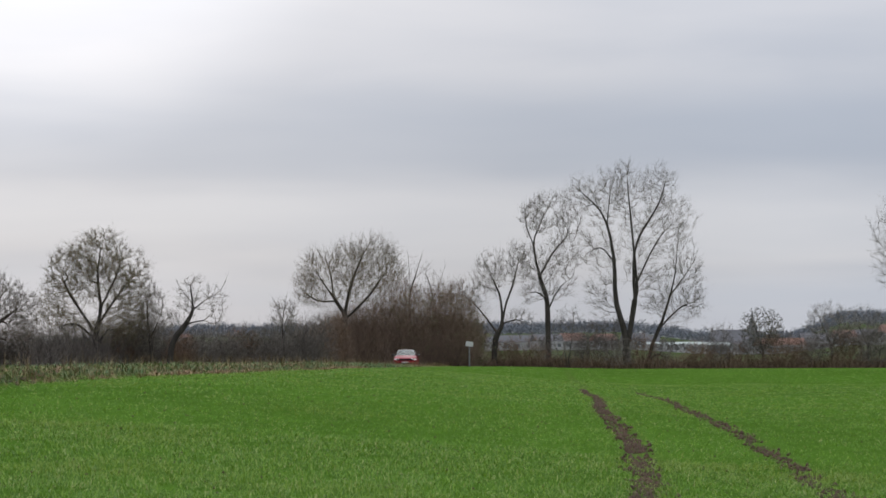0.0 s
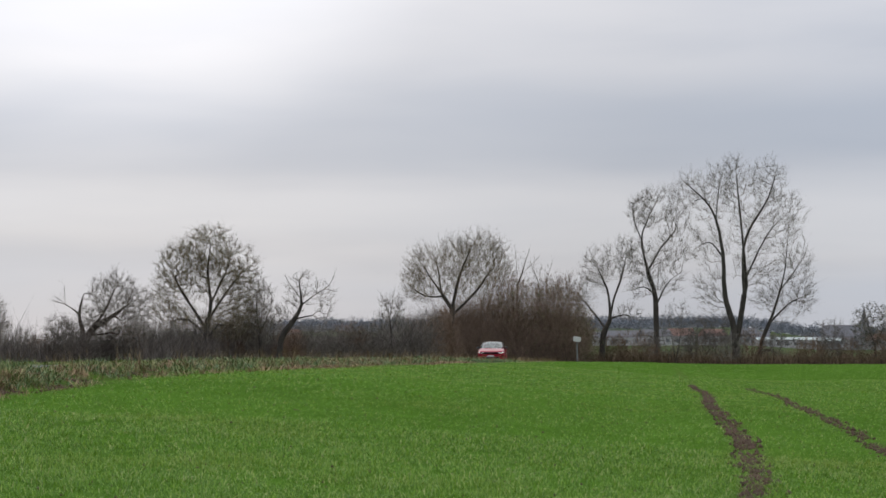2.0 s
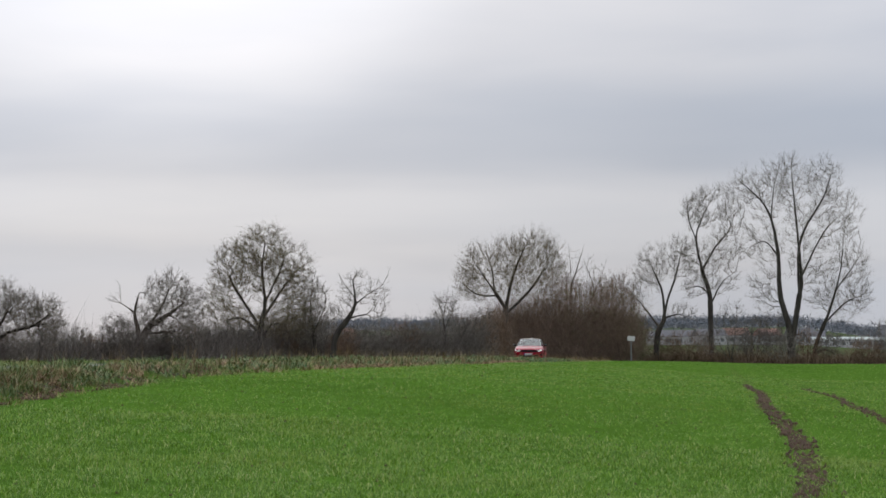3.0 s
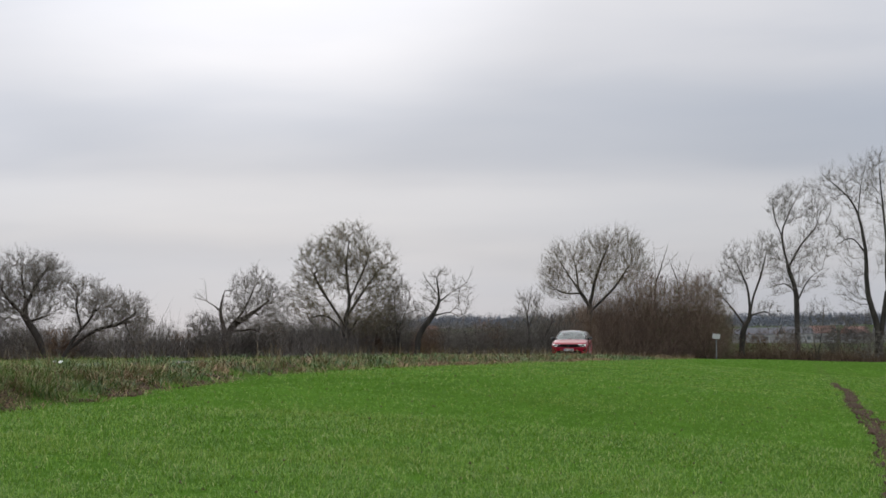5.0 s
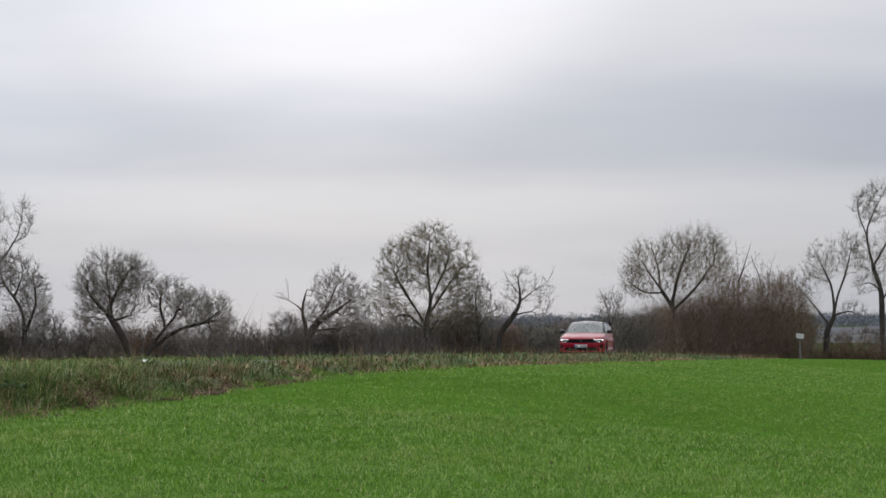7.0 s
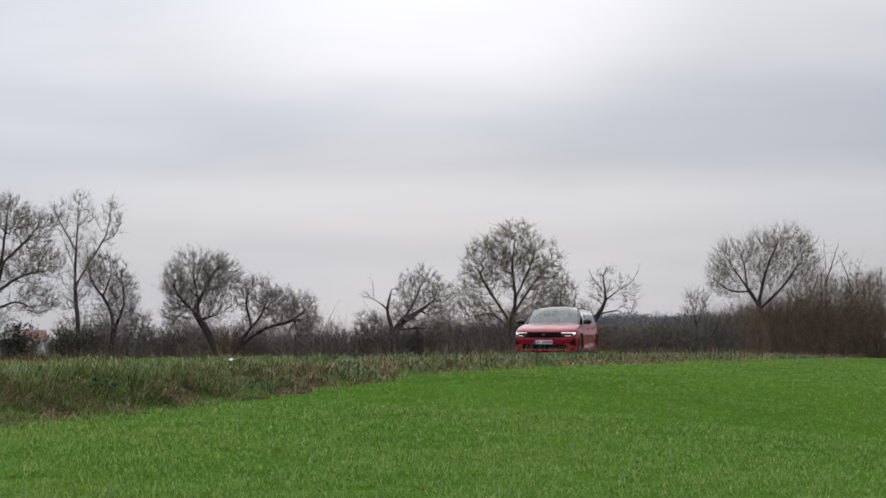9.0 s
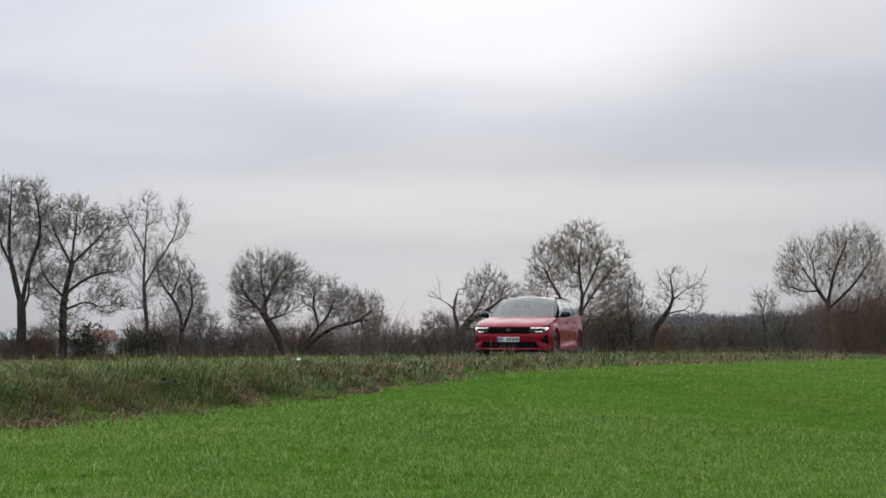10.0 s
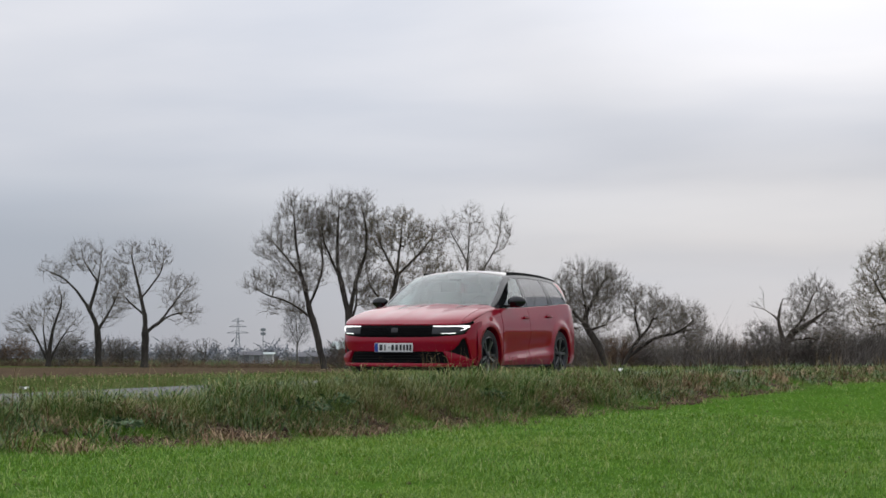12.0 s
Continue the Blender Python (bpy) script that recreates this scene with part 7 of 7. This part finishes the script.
# ---- village, sheds, pylon and the wooded ridge ----
WALL_WHITE = noisy("pale_render", (0.40, 0.40, 0.40), (0.54, 0.54, 0.54), 0.3, 0.9)
WALL_GREY = noisy("grey_cladding", (0.24, 0.25, 0.26), (0.34, 0.35, 0.36), 0.3, 0.8)
ROOF_DARK = noisy("slate_roof", (0.10, 0.10, 0.11), (0.17, 0.17, 0.18), 0.6, 0.85)
ROOF_RED = noisy("tiled_roof", (0.20, 0.115, 0.095), (0.28, 0.16, 0.13), 0.6, 0.85)
ROOF_PALE = noisy("sheet_roof", (0.36, 0.42, 0.40), (0.46, 0.52, 0.50), 0.6, 0.6)
WINDOW = plain("far_window", (0.14, 0.15, 0.16), 0.3)
TENT = noisy("tunnel_film", (0.10, 0.15, 0.13), (0.15, 0.21, 0.18), 0.5, 0.95, spec=0.05)
STEEL = noisy("grey_steel", (0.22, 0.24, 0.26), (0.30, 0.32, 0.34), 0.4, 0.6)


def house(name, bearing, distance, w, dep, h, rh, wall, roof, label, turn=0.0, windows=3, storeys=1, lift=0.0):
    root = tagged(new(name), label, "house" if "house" in name else "building")
    root.matrix_world = place(bearing, distance) @ pose(0, 0, lift, 0, 0, turn)
    part("wall", box_bm((w, dep, h + 1.0), pose(0, 0, h / 2 - 0.5)), wall, root, smooth=False)
    bm = bmesh.new()
    a, c = w / 2 + 0.35, dep / 2 + 0.35
    vs = [bm.verts.new(p) for p in ((-a, -c, h), (a, -c, h), (a, c, h), (-a, c, h), (-a, 0, h + rh), (a, 0, h + rh))]
    for q in ((0, 1, 5, 4), (2, 3, 4, 5), (0, 4, 3), (1, 2, 5), (0, 3, 2, 1)):
        bm.faces.new([vs[k] for k in q])
    part("roof", bm, roof, root, smooth=False)
    for st in range(storeys):
        for k in range(windows):
            u = (k + 0.5) / windows * w - w / 2
            part("window", box_bm((min(1.3, w / windows * 0.5), 0.12, 1.2), pose(u, -dep / 2 - 0.03, (st + 0.55) * h / storeys)), WINDOW, root, smooth=False)
    return root


VILLAGE = (
    # bearing, distance, width, depth, wall height, roof height, wall, roof, turn
    (1.95, 640, 16, 10, 3.4, 2.6, 0, 0, 5), (2.55, 660, 22, 12, 3.8, 3.0, 0, 0, -8), (3.3, 650, 12, 9, 4.0, 3.0, 0, 0, 20), (4.1, 690, 11, 9, 4.6, 3.4, 0, 1, -15),
    (5.1, 700, 10, 8, 4.6, 3.2, 0, 1, 30), (6.55, 700, 9, 8, 4.4, 3.0, 0, 0, 0), (6.1, 730, 12, 9, 5.0, 3.6, 0, 0, 12), (7.4, 690, 26, 12, 3.8, 1.2, 0, 2, 4),
    (8.35, 700, 22, 12, 4.2, 1.4, 1, 2, -3), (8.9, 760, 12, 9, 5.2, 4.0, 0, 0, 10), (9.4, 780, 14, 10, 5.6, 4.2, 1, 0, -20), (10.3, 760, 13, 9, 4.6, 3.4, 0, 1, 14),
    (11.0, 720, 11, 9, 4.6, 3.2, 0, 1, -12), (11.7, 740, 13, 9, 5.0, 3.6, 0, 0, 8), (12.6, 730, 10, 8, 4.4, 3.2, 0, 1, 25), (13.3, 760, 12, 9, 4.8, 3.4, 0, 0, -6),
    (14.2, 640, 13, 9, 4.6, 3.6, 0, 1, 15), (15.2, 700, 12, 9, 4.8, 3.4, 0, 1, 0),
    (-5.7, 1230, 12, 9, 5, 3.5, 0, 1, 10), (-6.2, 1310, 13, 9, 5, 3.5, 0, 0, -14), (-6.6, 1260, 11, 9, 5, 3.5, 0, 1, 22), (-7.0, 1350, 14, 9, 5, 3.5, 0, 1, 0),
    (-7.35, 1230, 12, 9, 5, 3.6, 0, 0, 10), (-7.8, 1310, 12, 9, 5, 3.6, 0, 1, -8), (-8.2, 1090, 12, 9, 5, 3.6, 0, 1, 8), (-8.75, 1210, 11, 9, 5, 3.6, 0, 0, 16), (-9.3, 1230, 12, 9, 5, 3.6, 0, 1, -10),
    (-11.6, 820, 15, 10, 5.4, 3.6, 0, 1, 4), (-12.05, 830, 16, 10, 5.4, 3.2, 0, 0, 6), (-12.6, 850, 15, 10, 5, 3.4, 0, 1, -5), (-13.4, 880, 14, 10, 4.6, 3.2, 1, 0, 12), (-14.0, 900, 14, 10, 4.6, 3.2, 0, 0, 0),
)
for b, dist, w, dep, h, rh, wall, roof, turn in VILLAGE:
    w, dep, h, rh = (v * (0.55 if b < 0 else 0.85) for v in (w, dep, h, rh))
    house("house", b, dist, w, dep, h, rh, (WALL_WHITE, WALL_GREY)[wall], (ROOF_DARK, ROOF_RED, ROOF_PALE)[roof],
          "distant " + ("pale rendered", "grey clad")[wall] + " village house with a " + ("dark slate", "red tiled", "pale sheet-metal")[roof] + " roof", turn, 3 if w < 18 else 7, 1 if h < 4.5 else 2)

church = tagged(new("church"), "distant church with a dark pointed spire", "church")
church.matrix_world = place(9.75, 820)
part("nave", box_bm((17, 9, 8), pose(-9, 0, 3)), WALL_GREY, church, smooth=False)
bm = bmesh.new()
vs = [bm.verts.new(p) for p in ((-18, -5, 7), (0, -5, 7), (0, 5, 7), (-18, 5, 7), (-18, 0, 11), (0, 0, 11))]
for q in ((0, 1, 5, 4), (2, 3, 4, 5), (0, 4, 3), (1, 2, 5)):
    bm.faces.new([vs[k] for k in q])
part("nave_roof", bm, ROOF_DARK, church, smooth=False)
part("tower", box_bm((4.2, 4.2, 13), pose(0.5, 0, 5.5)), WALL_GREY, church, smooth=False)
bm = bmesh.new()
bmesh.ops.create_cone(bm, segments=8, radius1=2.7, radius2=1.0, depth=2.4, cap_ends=True, matrix=pose(0.5, 0, 13.0))
bmesh.ops.create_cone(bm, segments=8, radius1=1.0, radius2=0.05, depth=5.5, cap_ends=True, matrix=pose(0.5, 0, 16.8))
part("spire", bm, ROOF_DARK, church, smooth=False)

house("farm_shed", -31.65, 330, 3.8, 3, 1.5, 0.7, WALL_GREY, ROOF_DARK, "small grey shed far across the plough", 10, 2)
house("farm_shed", -31.35, 335, 5, 4, 1.7, 0.4, WALL_WHITE, ROOF_PALE, "small white hut far across the plough", -5, 1)
house("farm_shed", -27.75, 215, 9, 6, 2.0, 0.9, WALL_GREY, ROOF_PALE, "low shed with a pale green sheet roof", 8, 3)
house("farm_house", -26.25, 330, 6.5, 6, 2.6, 1.9, WALL_WHITE, ROOF_RED, "low farmhouse with a red tiled roof", -10, 3)
house("farm_shed", -29.4, 330, 8, 5, 1.3, 0.8, ROOF_DARK, ROOF_DARK, "long dark shed among the trees", 4, 3)


def tunnel(bearing, distance, length):
    root = tagged(new("polytunnel"), "pale green polytunnel in the far garden", "polytunnel", "polytunnels")
    root.matrix_world = place(bearing, distance) @ pose(0, 0, 0, 0, 0, 70)
    rows = [[(length * (i / 8 - 0.5), 1.7 * math.cos(math.pi * k / 12), 1.9 * math.sin(math.pi * k / 12)) for k in range(13)] for i in range(9)]
    part("film", grid_bm(rows), TENT, root)
    for i in (0, 4, 8):
        hoop = [[(length * (i / 8 - 0.5) + dx, 1.73 * math.cos(math.pi * k / 12), 1.93 * math.sin(math.pi * k / 12)) for k in range(13)] for dx in (-0.06, 0.06)]
        part("hoop", grid_bm(hoop, (0, 0, -0.05)), STEEL, root)


for b, dist in ((-21.3, 235), (-20.9, 242), (-20.45, 238)):
    tunnel(b, dist, 7)


def beam(bm, a, b, r):
    a, b = Vector(a), Vector(b)
    m = Matrix.Translation((a + b) / 2) @ (b - a).to_track_quat("Z", "Y").to_matrix().to_4x4()
    bmesh.ops.create_cube(bm, size=1, matrix=m @ Matrix.Diagonal((r, r, (b - a).length, 1)))


pylon = tagged(new("pylon"), "distant grey lattice power pylon", "pylon")
pylon.matrix_world = place(-32.05, 1150)
bm = bmesh.new()
legs = [(sx, sy) for sx in (-1, 1) for sy in (-1, 1)]
for sx, sy in legs:
    beam(bm, (sx * 2.6, sy * 2.6, -1), (sx * 0.7, sy * 0.7, 17), 0.38)
    beam(bm, (sx * 0.7, sy * 0.7, 17), (sx * 0.3, sy * 0.3, 27), 0.3)
for k in range(8):
    z0, z1 = 2.2 * k, 2.2 * (k + 1)
    w0, w1 = 2.5 - 0.105 * z0, 2.5 - 0.105 * z1
    for sy in (-1, 1):
        beam(bm, (-w0, sy * w0, z0), (w1, sy * w1, z1), 0.2)
        beam(bm, (w0, sy * w0, z0), (-w1, sy * w1, z1), 0.2)
part("mast", bm, STEEL, pylon, smooth=False)
for z, half in ((17.5, 7.0), (21.5, 5.5), (25.0, 4.0)):
    bm = bmesh.new()
    beam(bm, (-half, 0, z), (half, 0, z), 0.35)
    beam(bm, (-half, 0, z), (0, 0, z + 1.6), 0.2)
    beam(bm, (half, 0, z), (0, 0, z + 1.6), 0.2)
    part("cross_arm", bm, STEEL, pylon, smooth=False)

lamp_post = tagged(new("light_mast"), "thin grey floodlight mast far across the plough", "light mast")
lamp_post.matrix_world = place(-31.25, 320)
bm = bmesh.new()
beam(bm, (0, 0, -0.5), (0, 0, 6.4), 0.14)
part("pole", bm, STEEL, lamp_post, smooth=False)
for z in (5.3, 6.0):
    part("floodlight", box_bm((0.9, 0.4, 0.5), pose(0, 0, z), 0.05), STEEL, lamp_post, smooth=False)

sign = tagged(new("road_sign"), "small white notice board on a post beside the lane", "sign")
sign.matrix_world = place(0.83, 155)
bm = bmesh.new()
beam(bm, (0, 0, -0.3), (0, 0, 2.0), 0.07)
part("post", bm, STEEL, sign, smooth=False)
part("board", box_bm((0.64, 0.03, 0.42), pose(0, -0.05, 1.95, 0, 6, 0), 0.01), plain("sign_white", (0.52, 0.52, 0.51), 0.5), sign, smooth=False)

scrap = tagged(new("litter", None), "tiny white scrap on the far verge", "litter")
scrap.matrix_world = pose(-12.3, 15.4, float(ground_z(-12.3, 15.4)) + 0.08)
part("sheet", grid_bm([[(0.03 * i - 0.05, 0.03 * j - 0.04, 0.015 * math.sin(i * 1.3 + j * 2)) for j in range(4)] for i in range(4)], (0, 0, -0.004)), plain("scrap_paper", (0.75, 0.75, 0.73), 0.7), scrap)
litter = tagged(new("litter", None), "scrap of white paper lying on the verge", "litter")
lx, ly = 23.4 * math.sin(radians(-19.95)), 23.4 * math.cos(radians(-19.95))
litter.matrix_world = pose(lx, ly, float(ground_z(lx, ly)) + 0.10, 0, 0, 25)
part("sheet", grid_bm([[(0.03 * i - 0.06, 0.03 * j - 0.045, 0.02 * math.sin(i * 1.7 + j)) for j in range(4)] for i in range(5)], (0, 0, -0.004)), plain("white_paper", (0.8, 0.8, 0.78), 0.7), litter)


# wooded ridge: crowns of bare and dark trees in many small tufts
# the blue-grey of these woods is distance haze put into the base colour
RIDGE_HAZE = island("hazed_ridge_woods", ((0.0, (0.13, 0.15, 0.185)), (0.6, (0.18, 0.195, 0.225)), (1.0, (0.23, 0.235, 0.25))), 0.95)
NEARWOOD = island("village_trees", ((0.0, (0.06, 0.065, 0.068)), (0.5, (0.115, 0.11, 0.105)), (1.0, (0.18, 0.165, 0.15))), 0.95)


def tufts(name, bears, dists, height, material, label, seed, spikes=60):
    q = np.random.RandomState(seed)
    np.random.seed(seed)
    vs, fs, n = [], [], 0
    for b, dist in zip(bears, dists):
        x0, y0 = dist * math.sin(radians(b)), dist * math.cos(radians(b))
        h = height * q.uniform(0.6, 1.25)
        a = q.normal(0, 1, (spikes, 3)) * np.array([h * 0.22, h * 0.22, h * 0.18]) + np.array([x0, y0, float(ground_z(x0, y0)) + h * 0.42])
        dd = q.normal(0, 0.16, (spikes, 3)) * h
        dd[:, 2] = np.abs(dd[:, 2]) * 0.8 + h * 0.06
        v, f = splinters(a, dd, np.full(spikes, h * 0.028))
        vs.append(v)
        fs.append(f + n)
        n += len(v)
    tagged(new(name, from_arrays(name, np.concatenate(vs), np.concatenate(fs), material)), label, "woods", kind="stuff")


q = np.random.RandomState(71)
bb = q.uniform(-20, 19, 3400)
dd = q.uniform(1150, 1650, 3400)
keep = q.uniform(0, 1, 3400) < smoothstep(-19, -9, bb)
tufts("hazed_ridge_woods", bb[keep], dd[keep], 9.0, RIDGE_HAZE, "woods along the distant ridge, haze painted in as grey-blue", 72, 40)
bb = np.concatenate([q.uniform(0.5, 18, 210), q.uniform(-17, -4, 170)])
dd = np.concatenate([q.uniform(600, 900, 210), q.uniform(640, 1000, 170)])
tufts("village_trees", bb, dd, 5.5, NEARWOOD, "bare trees and gardens among the distant village houses", 73)
# horizon hedges share the ridge's haze-tinted colour
bb = q.uniform(-42, -19, 420)
dd = q.uniform(380, 1300, 420)
tufts("far_hedges", bb, dd, 5.0, RIDGE_HAZE, "low hedges and copses on the flat horizon, haze painted into their colour", 74, 60)
# nearer hedges, their twigs tinted grey in place of haze
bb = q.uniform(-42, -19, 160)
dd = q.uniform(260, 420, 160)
tufts("far_hedges", bb, dd, 2.2, TWIG_HAZE, "low dark hedges beyond the plough, greyed to imitate haze", 75)


# ---- undergrowth of the hedges: thin stems packed close ----
def undergrowth(name, b0, b1, d0, d1, low, high, count, material, label, seed, lane=True):
    q = np.random.RandomState(seed)
    np.random.seed(seed)
    t = q.uniform(0, 1, count)
    dist = d0 + (d1 - d0) * t + q.normal(0, 2.2, count)
    bear = np.radians(b0 + (b1 - b0) * t)
    x, y = dist * np.sin(bear), dist * np.cos(bear)
    if lane:
        ok = x < road_x(np.clip(y, -200, 150)) - 6
        x, y = x[ok], y[ok]
    n = len(x)
    hh = (low + (high - low) * q.uniform(0, 1, n) ** 1.4) * np.clip(0.85 + 0.55 * wave(x, y, 5.0, seed) + 0.3 * wave(x, y, 1.6, seed + 1), 0.25, 1.7)
    a = np.stack([x, y, ground_z(x, y) - 0.05 + hh * q.uniform(0, 0.45, n)], 1)
    d = np.stack([q.normal(0, 0.28, n), q.normal(0, 0.28, n), q.uniform(0.35, 0.75, n)], 1) * hh[:, None]
    v, f = splinters(a, d, q.uniform(0.006, 0.013, n))
    tagged(new(name, from_arrays(name, v, f, material)), label, "undergrowth", kind="stuff")


undergrowth("hedge_undergrowth", -4.0, -13.0, 138, 110, 0.9, 3.5, 58000, TWIG_DARK, "dark leafless undergrowth filling the hedge", 201)
undergrowth("hedge_undergrowth", -13.0, -25.5, 110, 112, 0.7, 2.6, 46000, TWIG_DARK, "dark leafless undergrowth below the willows", 203)
undergrowth("hedge_undergrowth", -25.5, -42.0, 116, 128, 0.25, 0.9, 16000, TWIG_BROWN, "thin brown undergrowth beyond the plough", 205)
undergrowth("hedge_undergrowth", -3.4, 1.0, 160, 164, 1.5, 6.5, 70000, TWIG_THICKET, "reddish-brown suckers at the foot of the thicket", 207, False)
undergrowth("hedge_undergrowth", 1.2, 18.0, 170, 173, 0.5, 2.3, 26000, TWIG_BROWN, "rusty undergrowth of the field hedge", 209, False)


# ---- what moves ----
CAR = [
    # seconds, x, y, heading
    (0, -2.96, 143.2, -91.5),
    (1.5, -3.81, 130.2, -91.4),
    (2.5, -4.41, 121, -91.3),
    (3.5, -5.18, 110.7, -91.2),
    (5.5, -6.49, 90, -91.0),
    (6.5, -7.18, 79.4, -90.9),
    (9, -8.73, 52.3, -90.6),
    (9.5, -8.96, 47.3, -90.5),
    (10, -9.31, 42.1, -90.3),
    (10.5, -9.6, 37.1, -90.2),
    (11, -9.93, 32, -89.4),
    (11.5, -10.08, 27.1, -88.6),
    (12, -10.26, 22.2, -87.6),
]


def car_y(t):
    return float(np.interp(t, [p[0] for p in CAR], [p[2] for p in CAR]))


def motions():
    rows = []
    for t, x, y, heading in CAR:
        tilt = math.degrees(math.atan(float(road_z(y + 1) - road_z(y - 1)) / 2))
        rows.append((t, pose(x, y, float(road_z(y)) + 0.015, 0, 0, heading) @ pose(0, 0, 0, 0, tilt, 0)))
    walk(car, rows)
    for w, c, sgn in wheels:
        spin = []
        for k in range(361):
            t = k / 30
            turn = math.degrees((CAR[0][2] - car_y(t)) / WHEEL_R) + 17 * c
            if sgn > 0:
                spin.append((t, pose(c, 0.80, WHEEL_R) @ pose(0, 0, 0, 0, turn, 0)))
            else:
                spin.append((t, pose(c, -0.80, WHEEL_R) @ pose(0, 0, 0, 0, 0, 180) @ pose(0, 0, 0, 0, -turn, 0)))
        walk(w, spin)


motions()
